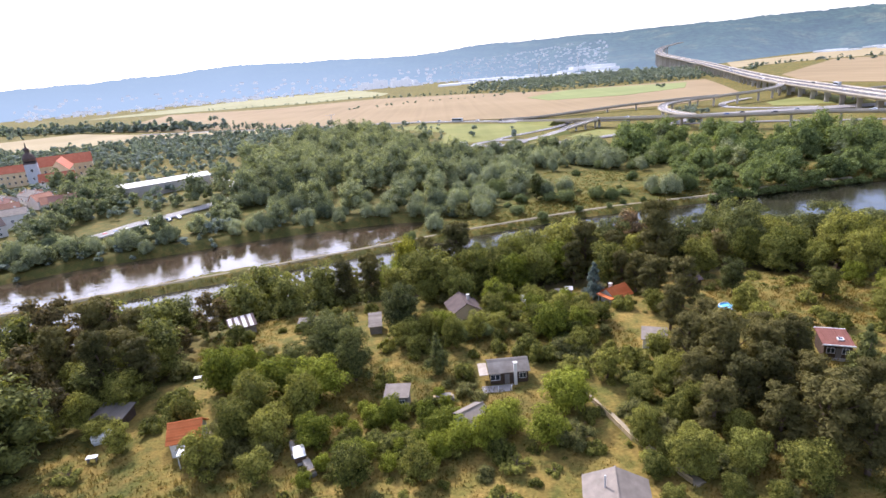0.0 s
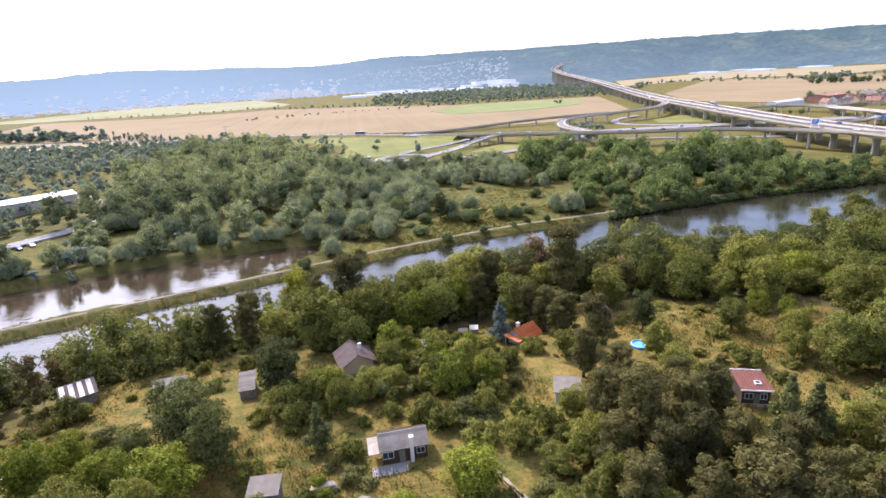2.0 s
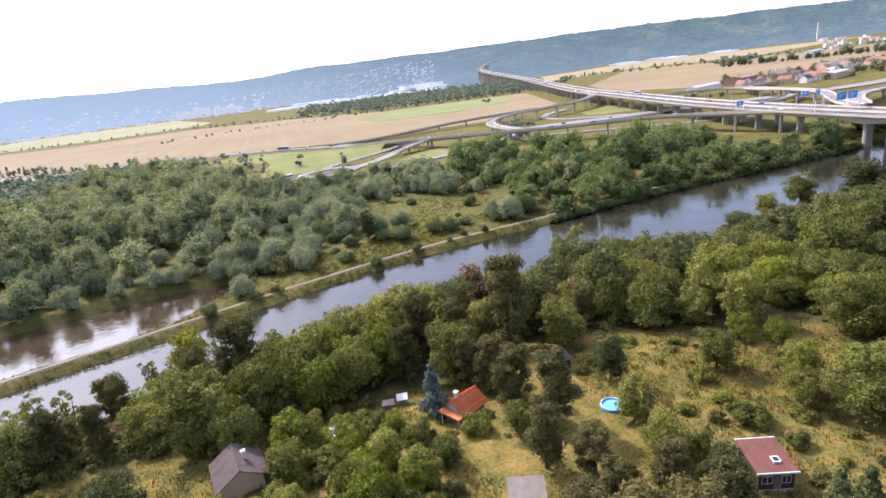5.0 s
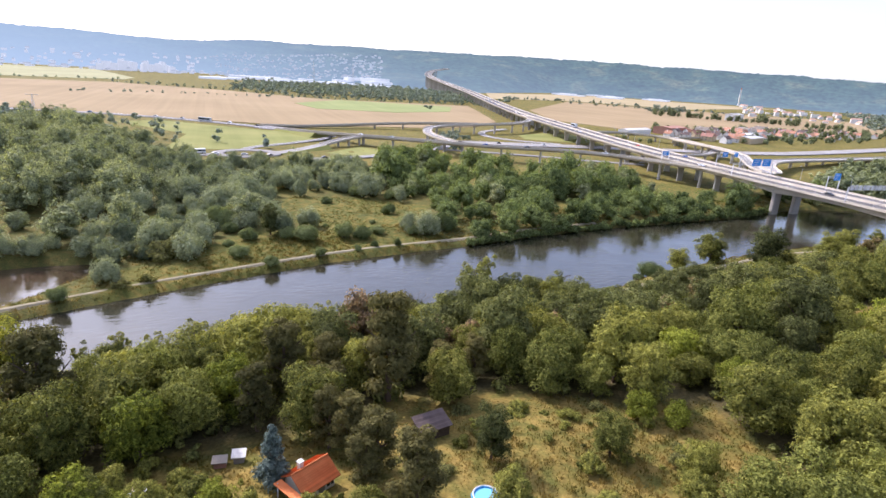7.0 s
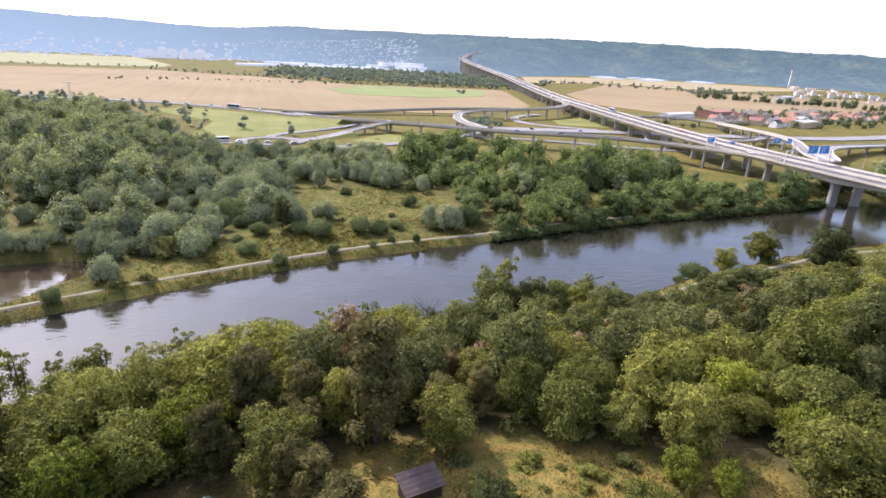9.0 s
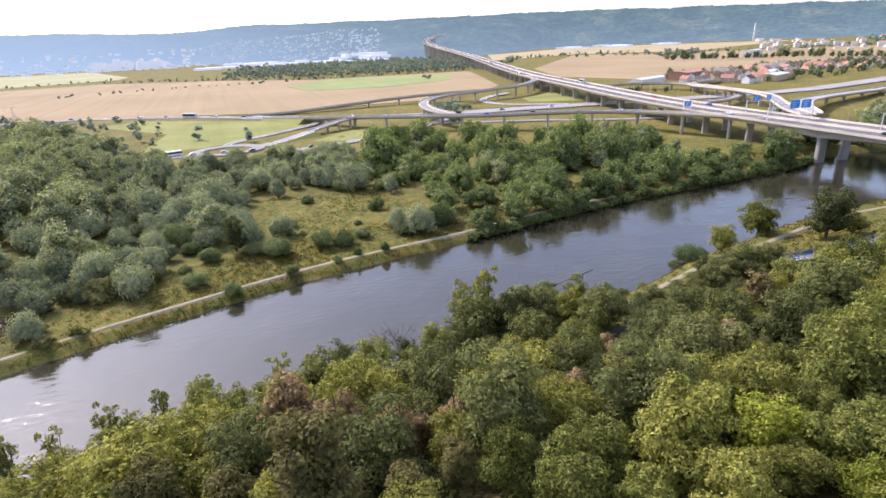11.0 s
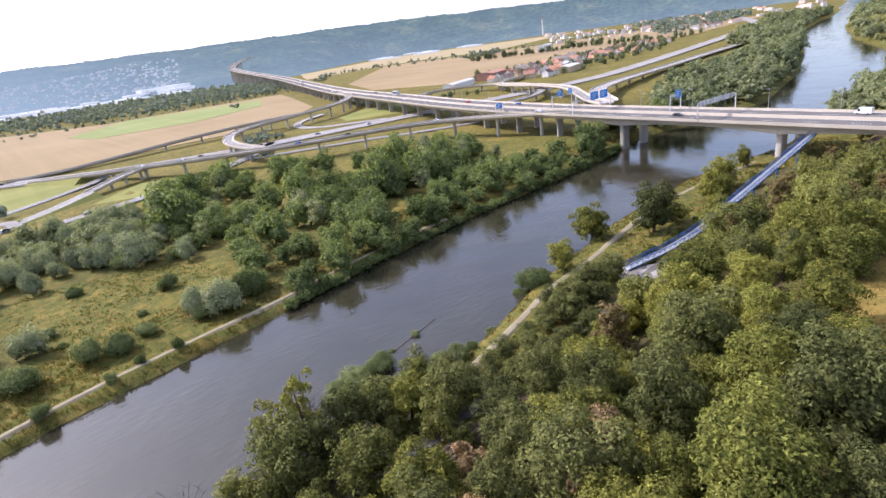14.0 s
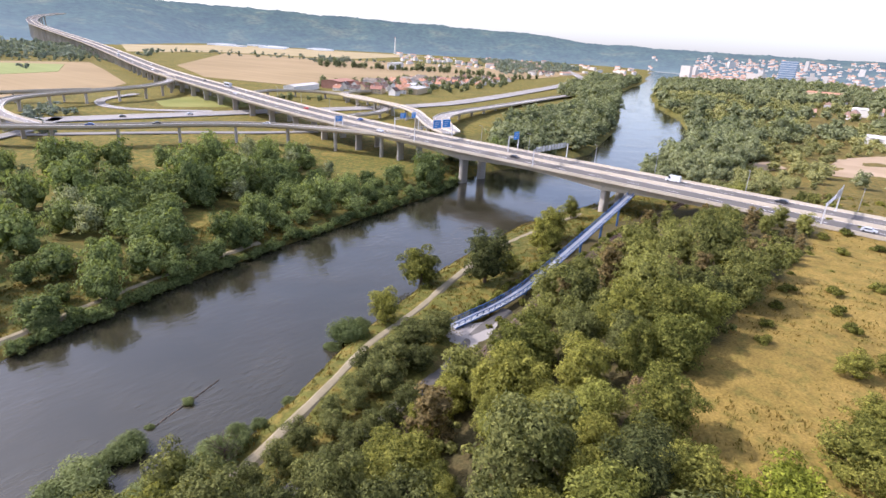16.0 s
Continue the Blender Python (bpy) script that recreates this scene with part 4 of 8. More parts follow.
def lobes_for(rng, kind, R, H, count):
    """Centres and radii of the leaf masses of a crown R wide and H high, standing on z = 0."""
    out = []
    for i in range(count):
        a = i * 2.4 + rng.uniform(-0.5, 0.5)
        if kind == "round":
            u = rng.uniform(0.0, 1.0) ** 0.7
            k = rng.uniform(0.02, 0.95)
            wide = math.sin(math.pi * min(0.98, 0.2 + 0.72 * k)) ** 0.6
            out.append((R * 0.68 * wide * u * math.cos(a), R * 0.68 * wide * u * math.sin(a), H * (0.18 + 0.64 * k), R * rng.uniform(0.2, 0.42)))
        elif kind == "clumps":
            # many small clumps over an uneven dome, and a few large masses inside
            if i < 7:
                k = (i + 0.5) / 7
                wide = math.sin(math.pi * (0.25 + 0.6 * k)) ** 0.6
                out.append((R * 0.4 * wide * math.cos(a), R * 0.4 * wide * math.sin(a), H * (0.2 + 0.58 * k), R * 0.42))
            else:
                k = (i - 6.5) / (count - 7)
                wide = math.sin(math.pi * (0.22 + 0.7 * k)) ** 0.65
                lump = 0.84 + 0.16 * math.sin(3 * a + 5 * k) + rng.uniform(-0.22, 0.2)
                out.append((R * 0.84 * wide * lump * math.cos(a), R * 0.84 * wide * lump * math.sin(a), H * (0.12 + 0.8 * k ** 0.85) * (0.88 + 0.12 * lump) + rng.uniform(-0.04, 0.06) * H, R * rng.uniform(0.15, 0.36)))
        elif kind == "tall":
            k = (i + 0.5) / count
            wide = math.sin(math.pi * (0.12 + 0.82 * k)) ** 0.7
            u = rng.uniform(0.1, 1)
            out.append((R * 0.55 * wide * u * math.cos(a), R * 0.55 * wide * u * math.sin(a), H * (0.14 + 0.78 * k), R * rng.uniform(0.36, 0.5)))
        elif kind == "pine":
            k = (i + 0.5) / count
            wide = (1 - 0.45 * k)
            u = rng.uniform(0.3, 1)
            out.append((R * 0.75 * wide * u * math.cos(a), R * 0.75 * wide * u * math.sin(a), H * (0.2 + 0.72 * k), R * rng.uniform(0.22, 0.36)))
        elif kind == "bush":
            # a ragged shrub of uneven masses
            u = rng.uniform(0, 1) ** 0.6
            out.append((R * 0.76 * u * math.cos(a), R * 0.76 * u * math.sin(a), H * rng.uniform(0.15, 0.74) * (1.12 - 0.5 * u), R * rng.uniform(0.16, 0.42)))
        elif kind == "airy":
            # loose tufts of leaves high on bare stems
            k = 0.3 + 0.66 * (i + 0.5) / count
            out.append((R * 0.8 * rng.uniform(0.2, 1) * math.cos(a), R * 0.8 * rng.uniform(0.2, 1) * math.sin(a), H * k, R * rng.uniform(0.16, 0.3)))
        elif kind == "dome":
            u = rng.uniform(0, 1) ** 0.6
            out.append((R * 0.6 * u * math.cos(a), R * 0.6 * u * math.sin(a), H * rng.uniform(0.25, 0.66) * (1.1 - 0.35 * u), R * rng.uniform(0.34, 0.5)))
        else:
            k = (i + 0.5) / count
            wide = (1 - k) ** 0.85
            u = rng.uniform(0.2, 1)
            out.append((R * 0.85 * wide * u * math.cos(a), R * 0.85 * wide * u * math.sin(a), H * (0.08 + 0.88 * k), R * (0.14 + 0.3 * wide)))
    return np.array(out)


def crown_arrays(rng, kind, R, H, count, leaves, leaf, core="ico", squash=1.0, droop=0.0, ruffle=0.6):
    """Leaf clumps on the outside of the leaf masses, and a dark inner mass that closes the crown."""
    L = lobes_for(rng, kind, R, H, count)
    w = L[:, 3] ** 2
    pick = rng.choice(len(L), size=int(leaves * 1.7), p=w / w.sum())
    d = unit(rng, len(pick))
    d[:, 2] = np.where(d[:, 2] < (-0.1 if kind == "clumps" else -0.35), -d[:, 2], d[:, 2])
    pos = L[pick, :3] + d * (L[pick, 3] * np.clip(rng.normal(0.98, 0.16, len(pick)), 0.6, 1.35))[:, None] * np.array([1, 1, squash])
    keep = np.ones(len(pick), bool)
    for j in range(len(L)):
        inner = np.linalg.norm((pos - L[j, :3]) / np.array([1, 1, squash]), axis=1) < L[j, 3] * 0.66
        keep &= ~(inner & (pick != j))
    pos, d = pos[keep][:leaves], d[keep][:leaves]
    n = len(pos)
    nrm = d + ruffle * unit(rng, n) + np.array([0, 0, 0.25])
    nrm /= np.linalg.norm(nrm, axis=1)[:, None]
    ta = np.cross(nrm, unit(rng, n))
    ta[:, 2] -= droop
    ta /= np.linalg.norm(ta, axis=1)[:, None] + 1e-9
    tb = np.cross(nrm, ta)
    s = leaf * rng.uniform(0.6, 1.4, n)
    a, b = ta * s[:, None], tb * (s * rng.uniform(0.45, 0.75, n))[:, None]
    V = np.stack([pos - a * 0.45 + b * 0.6, pos + a * 0.75, pos - a * 0.45 - b * 0.6], 1).reshape(-1, 3)
    LT = np.arange(3 * n).reshape(n, 3)
    Q = np.zeros((0, 4), int)
    bv, bf = ICO_V, ICO_F
    T = [LT]
    base = 3 * n
    VC = []
    for x, y, z, r in ({"clumps": L[:7], "airy": L[:0]}.get(kind, L)):
        v = bv * (r * (0.84 if kind == "clumps" else 0.72) * rng.uniform(0.75, 1.1, (len(bv), 1)))
        v = v * np.array([1, 1, squash]) + np.array([x, y, z])
        VC.append(v)
        T.append(bf + base)
        base += len(bv)
    V = np.concatenate([V] + VC)
    V[:, 2] = np.maximum(V[:, 2], 0.05)
    return V, Q, np.concatenate(T)


def trunk_mesh(rng, R, H, kind):
    bm = bmesh.new()
    lean = rng.uniform(-0.04, 0.04, 2) * H
    r = 0.028 * H + 0.04
    mid = Vector((lean[0], lean[1], H * 0.45))
    tube(bm, r, r * 0.7, (0, 0, -0.4), mid, 7)
    tube(bm, r * 0.7, r * 0.2, mid, (lean[0] * 1.6, lean[1] * 1.6, H * 0.86), 6)
    for k in range(5):
        a = k * 1.3 + rng.uniform(0, 0.6)
        z = H * rng.uniform(0.3, 0.55)
        tube(bm, r * 0.42, r * 0.1, (lean[0] * z / H * 2, lean[1] * z / H * 2, z), (R * 0.65 * math.cos(a), R * 0.65 * math.sin(a), z + H * rng.uniform(0.12, 0.28)), 5)
    if kind == "airy":
        for k in range(3):
            a = k * 2.1 + rng.uniform(0, 0.8)
            tube(bm, r * 0.7, r * 0.15, (0.3 * math.cos(a), 0.3 * math.sin(a), -0.3), (R * 0.6 * math.cos(a), R * 0.6 * math.sin(a), H * rng.uniform(0.75, 0.95)), 5)
    me = bpy.data.meshes.new("trunk")
    bm.to_mesh(me)
    bm.free()
    me.materials.append(M_BARK)
    return me


def tree_mesh(seed, kind, R, H, count, leaves, leaf, mat, core="ico", squash=1.0, droop=0.0, ruffle=0.6):
    rng = np.random.default_rng(seed)
    V, Q, T = crown_arrays(rng, kind, R, H, count, leaves, leaf, core, squash, droop, ruffle)
    return arrays_mesh("crown", V, Q, T, mat), trunk_mesh(rng, R, H, kind)


# crowns of unit size class: (kind, radius, height)
SPECIES = {}


def species(key, n, kind, R, H, count, leaves, leaf, mat, label, category="tree", **kw):
    SPECIES[key] = ([tree_mesh(1000 + 37 * i + len(key) * 7, kind, R, H, count, leaves, leaf, mat, **kw) for i in range(n)], label, category, R, H)


species("broad", 4, "clumps", 4.4, 9.8, 32, 5200, 0.33, M_LEAF, "broad green deciduous tree with a lumpy crown on the hillside")
species("yellow", 3, "clumps", 4.6, 10.2, 33, 5200, 0.34, M_LEAF_Y, "yellow-green deciduous tree with a full crown")
species("dark", 3, "clumps", 4.3, 10.2, 32, 5200, 0.33, M_LEAF_D, "dark green dense deciduous tree")
species("broad_fine", 3, "clumps", 4.5, 9.8, 40, 9000, 0.27, M_LEAF, "broad green deciduous tree with a lumpy crown on the hillside")
species("yellow_fine", 3, "clumps", 4.8, 10.2, 42, 9200, 0.28, M_LEAF_Y, "yellow-green deciduous tree with a full crown")
species("dark_fine", 2, "clumps", 4.4, 10.2, 38, 8800, 0.27, M_LEAF_D, "dark green dense deciduous tree")
species("fresh", 3, "clumps", 4.5, 8.4, 34, 6400, 0.29, M_LEAF_F, "bright fresh green fruit tree in the gardens")
species("golden", 1, "clumps", 4.6, 9.6, 36, 5600, 0.32, M_GOLDEN, "tall bright yellow-green tree at the water edge")
species("weed", 3, "bush", 2.6, 3.2, 9, 1300, 0.3, M_LEAF, "small weedy shrub in the garden grass", "shrub")
species("fir", 2, "cone", 2.6, 8.5, 18, 4200, 0.28, M_LEAF_D, "dark green spruce of conical shape")
species("pine", 3, "pine", 3.6, 11.0, 26, 5600, 0.28, M_PINE, "brownish dark pine with an open crown", squash=0.7)
species("spruce", 1, "cone", 2.6, 8.5, 18, 4200, 0.28, M_SPRUCE, "blue-grey spruce of conical shape")
species("dry", 2, "round", 3.4, 8.5, 14, 2600, 0.28, M_DRYLEAF, "dying tree with rusty brown leaves")
species("bush", 3, "bush", 2.6, 3.4, 12, 3000, 0.23, M_LEAF, "rounded green garden bush", "bush")
species("willow", 3, "dome", 3.6, 5.0, 14, 3600, 0.28, M_WILLOW, "rounded grey-green willow shrub on the bank", "shrub", droop=0.3, ruffle=0.3)
species("pale", 2, "bush", 3.0, 3.8, 14, 3200, 0.22, M_PALE_BUSH, "pale yellow-green garden shrub", "shrub")
species("airy", 3, "airy", 3.0, 12.0, 22, 1900, 0.34, M_LEAF, "slender tree with bare stems and loose leaves at the water")
_count = {}


def plant(key, x, y, scale=1.0, rz=None, group="", label="", tall=1.0, name="", category=""):
    variants, lab, cat, R, H = SPECIES[key]
    i = _count.get(key, 0)
    _count[key] = i + 1
    crown, trunk = variants[i % len(variants)]
    rz = (i * 137.5) % 360 if rz is None else rz
    nm = name or {"bush": "bush", "pale": "shrub", "weed": "shrub", "willow": "willow_shrub", "pine": "pine_tree", "spruce": "spruce_tree", "fir": "spruce_tree"}.get(key, "tree")
    ob = empty(nm, pose(x, y, gz(x, y) - 0.15, 0, 0, rz), label or lab, category or cat, group)
    ob.scale = (scale * (0.88 + 0.26 * ((i * 0.618) % 1)), scale * (0.88 + 0.26 * ((i * 0.382 + 0.3) % 1)), scale * tall)
    c = new("crown", crown)
    t = new("trunk", trunk)
    c.parent = t.parent = ob
    return ob


def scatter(rng, n, box_, space, ok):
    """Points thrown into a box, no nearer to one another than space(x, y), where ok says so."""
    x0, x1, y0, y1 = box_
    X, Y = rng.uniform(x0, x1, n), rng.uniform(y0, y1, n)
    m = ok(X, Y)
    X, Y = X[m], Y[m]
    S = space(X, Y)
    cell, grid, out = 4.0, {}, []
    for x, y, s in zip(X, Y, S):
        cx, cy, k = int(x // cell), int(y // cell), int(s // cell) + 1
        good = True
        for i in range(cx - k, cx + k + 1):
            for j in range(cy - k, cy + k + 1):
                for q in grid.get((i, j), ()):
                    if (q[0] - x) ** 2 + (q[1] - y) ** 2 < s * s:
                        good = False
                        break
                if not good:
                    break
            if not good:
                break
        if good:
            grid.setdefault((cx, cy), []).append((x, y))
            out.append((x, y, s))
    return np.array(out)


def woods(name, items, mat, label, protos, category="woodland"):
    """Many trees in one mesh; items: x, y, scale, tall, tone."""
    VV, QQ, TT, tone, base = [], [], [], [], 0
    for i, (x, y, s, tl, to) in enumerate(items):
        V, Q, T = protos[i % len(protos)]
        a = i * 2.39996
        c, d = math.cos(a) * s, math.sin(a) * s
        W = np.column_stack([V[:, 0] * c - V[:, 1] * d + x, V[:, 0] * d + V[:, 1] * c + y, V[:, 2] * s * tl + max(gz(x, y), 0.2) - 0.3])
        VV.append(W)
        QQ.append(Q + base)
        TT.append(T + base)
        tone.append(np.full(len(V), to))
        base += len(V)
    me = arrays_mesh(name, np.concatenate(VV), np.concatenate(QQ), np.concatenate(TT), mat, np.concatenate(tone))
    return tagged(new(name, me), label, category, kind="stuff")


def proto(seed, kind, R, H, count, leaves, leaf, **kw):
    return crown_arrays(np.random.default_rng(seed), kind, R, H, count, leaves, leaf, "ico", **kw)


# -- near hillside wood
HUTS = [(48.2, 103.5, 5), (6.6, 73, 5), (32.2, 101, 4), (56.9, 74, 4.6), (-46, 104, 4), (-9.6, 68.2, 3), (0.8, 99.5, 4.5), (-15.8, 94.8, 3.2), (14.4, 102.2, 2.6), (31.6, 79.6, 3.2), (-37.2, 61.8, 4.0), (14.6, 46, 6.0), (0.8, 61.8, 3), (49.5, 106.8, 4), (49.2, 90.8, 3.2), (23.4, 108.8, 3.2), (-51.5, 69, 3.6), (-21.5, 57.5, 2.6), (-30.5, 103.2, 3.6)]


def near_ok(x, y):
    d = y_right(x) - y
    ok = (d > 3.5) & (y > np.interp(x, [-200, 0, 60, 100, 345], [30, 36, 46, 60, 50]))
    for p in GARDENS:
        ok &= ~inside_poly(x, y, p)
    ok &= ~inside_poly(x, y, DRY_FIELD)
    for hx, hy, r in HUTS:
        ok &= np.hypot(x - hx, y - hy) > r
        # the huts stand in their gardens: open ground on the sunny valley side and in front
        ux, uy = 8 - hx, 22 - hy
        n_ = math.hypot(ux, uy)
        f_ = ((x - hx) * ux + (y - hy) * uy) / n_
        l_ = np.abs((x - hx) * uy - (y - hy) * ux) / n_
        ok &= ~((f_ > 0) & (f_ < 13) & (l_ < r * 0.85))
    ok &= ~near_line(x, y, RAIL, 3.0) | (x < 125)
    ok &= ~near_line(x, y, [(166, 159.5), (176, 161), (200, 162.5), (245, 164), (290, 165)], 7.2)
    ok &= ~near_line(x, y, CYCLE, 2.6) | (x < 112)
    ok &= ~near_line(x, y, TOWPATH_R, 3.5) | (x < 114)
    ok &= ~((x > 117) & (d < 30) & (y > np.interp(x, [112, 160, 300], [161, 162, 166])))
    ok &= ~near_line(x, y, MAIN_XY, 23)
    ok &= ~((x > -70) & (x < 66) & (y < 48))
    ok &= np.hypot(x + 15, y - 157) > 9
    return ok


MAIN_XY = [(p[0], p[1]) for p in MAIN[:8]]
rng = np.random.default_rng(11)
pts = scatter(rng, 14000, (-190, 345, 30, 200), lambda x, y: np.random.default_rng(3).uniform(4.4, 8.4, len(x)), near_ok)
OPEN_SLOPE = [(58, 116), (66, 118), (76, 112), (86, 108), (80, 123), (92, 98), (95, 112), (95, 122), (105, 110), (110, 125), (118, 115), (122, 130), (100, 98), (130, 104), (132, 118), (142, 112), (148, 122), (158, 126), (20, 122), (0, 122), (40, 122)]
dist = np.min([np.hypot(pts[:, 0] - ex, pts[:, 1] - ey) for ex, ey in OPEN_SLOPE], axis=0)
order = np.argsort(dist)
NEAR_THINGS = 170
rest = []
for k, i in enumerate(order):
    x, y, s = pts[i]
    scale = s / 5.9 * rng.uniform(0.85, 1.15)
    d = y_right(x) - y
    u = rng.uniform()
    if -58 < x < 62 and 44 < y < 113:
        scale *= rng.uniform(0.5, 0.95)
    if x > 236 and y < 165:
        scale *= 0.58
    if x < 40 and d < 24:
        scale *= 0.72 if x > -20 else 0.5
    if 92 < x < 127 and d < 26:
        scale *= 0.7
    if 165 < x < 300 and y > 140:
        scale *= 0.98
    if 104 < x < 140 and y > 138:
        scale *= 0.88
    pine_zone = (20 < x < 60 and 55 < y < 100) or (-90 < x < -45 and 70 < y < 105) or (20 < x < 75 and 108 < y < 130)
    if 55 < x < 126 and d < 46:
        key = "dark" if u < 0.62 else ("broad" if u < 0.94 else "dry")
    elif x > 62 and y > 95:
        key = "yellow" if u < (0.28 if x < 112 else 0.14) else ("broad" if u < 0.64 else ("dark" if u < 0.84 else ("fresh" if u < 0.9 else "dry")))
    elif x < 34 and y > 110:
        key = "fresh" if u < 0.33 else ("broad" if u < 0.68 else ("yellow" if u < 0.8 else ("pine" if u < 0.92 else "dry")))
    elif pine_zone:
        key = "pine" if u < 0.55 else ("dark" if u < 0.75 else "broad")
    else:
        key = "broad" if u < 0.52 else ("dark" if u < 0.7 else ("yellow" if u < 0.93 else "pine"))
    if k < NEAR_THINGS:
        if key in ("broad", "yellow", "dark"):
            key += "_fine"
        plant(key, x, y, scale, tall=rng.uniform(0.85, 1.15))
    else:
        rest.append((x, y, scale, rng.uniform(0.85, 1.2), {"yellow": 1.0, "broad": 0.6, "dark": 0.2, "pine": 0.3, "dry": 0.9, "fresh": 0.8}[key] + rng.uniform(-0.28, 0.28), key in ("pine", "dry")))
brown_rest = [q[:5] for q in rest if q[5]]
left_rest = [q[:5] for q in rest if q[0] < -45 and not q[5]]
rest = [q[:5] for q in rest if q[0] >= -45 and not q[5]]
woods("woodland", brown_rest, M_WOOD_BROWN, "scattered brownish pines and drying trees in the wood", [proto(40 + i, "pine", 3.7, 10.5, 20, 1300, 0.42, squash=0.7) for i in range(4)])
woods("woodland", left_rest, M_WOOD_LEAF, "green wood on the slope upstream of the gardens", [proto(60 + i, "clumps", 4.5, 9.8, 24, 1500, 0.48) for i in range(4)])
woods("woodland", rest, M_WOOD_LEAF, "dense mixed green wood on the slope above the river",
      [proto(50 + i, "clumps", 4.5, 9.8, 27, 2700, 0.37) for i in range(6)])

under = scatter(rng, 2500, (-66, 44, 110, 168), lambda x, y: np.full(len(x), 3.3), lambda x, y: near_ok(x, y) & (y > np.interp(x, [-66, -20, 44], [112, 114, 118])))
woods("undergrowth", [(x, y, rng.uniform(0.75, 1.25), rng.uniform(0.8, 1.2), rng.uniform(0.1, 0.9)) for x, y, s in under], M_WOOD_LEAF, "green undergrowth below the trees at the river", [proto(230 + i, "bush", 2.7, 3.6, 10, 420, 0.4) for i in range(4)], "undergrowth")

# -- the far bank: willow scrub with clearings
ROADS_FAR = [[(324, 296), (317, 328), (300, 374), (256, 410), (196, 443), (140, 505)], [(81, 423), (122, 434), (163, 456), (205, 486)], [(38, 448), (2, 446), (-80, 462)], [(128, 520), (70, 464)]]
LEFT_ROAD = [(-260, 175), (-173, 236), (-154, 266), (-131, 297), (-120, 330), (-135, 352), (-165, 392)]


def far_ok(x, y):
    d = y - y_left(x)
    s0, s1 = side_band(x)
    limit = np.interp(x, [-400, -300, -190, -120, -60, 0, 20, 60, 100, 160, 230, 300, 330, 350, 380], [300, 360, 470, 560, 545, 424, 408, 396, 396, 412, 395, 338, 312, 288, 282])
    ok = (d > np.where(x > 116, 3.5, 10.5)) & (y < limit)
    ok &= ~((y > s0 - 11) & (y < s1 + 2) & (x < -8))
    for p in FAR_MEADOWS:
        ok &= ~inside_poly(x, y, p)
    for line in ROADS_FAR:
        ok &= ~near_line(x, y, line, 8)
    ok &= ~near_line(x, y, LEFT_ROAD, 10)
    ok &= ~near_line(x, y, MAIN_XY, 20)
    ok &= ~((x < -140) & (y > 235) & (x > -400))
    return ok


pts = scatter(rng, 14000, (-400, 385, 60, 580), lambda x, y: np.random.default_rng(4).uniform(4.4, 9.0, len(x)), far_ok)
scrub, tall = [], []
for x, y, s in pts:
    d = y - y_left(x)
    u = rng.uniform()
    if (x < -12 and y > 296) or (u < 0.16 and d > 40):
        tall.append((x, y, s / (4.8 if x < -12 else 6.4) * rng.uniform(0.9, 1.2), rng.uniform(0.85, 1.25), rng.uniform(0.1, 0.95)))
    else:
        scrub.append((x, y, (1.25 if y > 285 else 1.0) * min(s / 5.3, 1.6) * rng.uniform(0.75, 1.15), rng.uniform(1.0, 1.45), rng.uniform(-0.1, 1.15)))
green_bank = [(x, y, s * (1.5 if i % 3 == 0 else 1.16), tl * (0.98 if i % 3 == 0 else 0.78), min(1.0, to * 1.25 + 0.1)) for i, (x, y, s, tl, to) in enumerate(scrub) if x > 112 and (i % 5 > 0 or y - y_left(x) < 14)]
scrub = [q for q in scrub if q[0] <= 112]
green_bank += [(x, y_left(x) + rng.uniform(1.0, 3.0), rng.uniform(0.4, 0.8), rng.uniform(0.7, 1.2), rng.uniform(0.1, 1.0)) for x in np.arange(116, 322, 2.6)]
woods("bank_scrub", green_bank, M_BANK_GREEN, "dense fresh green scrub and young trees along the river", [proto(80 + i, "clumps", 3.7, 5.4, 20, 900, 0.45) for i in range(6)], "scrub")
woods("willow_scrub", scrub, M_WILLOW_S, "rounded grey-green willow scrub on the river flat", [proto(70 + i, "dome", 4.1, 5.2, 11, 1500, 0.34, droop=0.3, ruffle=0.28) for i in range(6)], "scrub")
woods("poplar_wood", tall, M_BANK_LEAF, "tall dark poplars and willows on the river flat", [proto(90 + i, "clumps", 4.3, 10.8, 24, 1000, 0.5, ruffle=0.5) for i in range(5)])

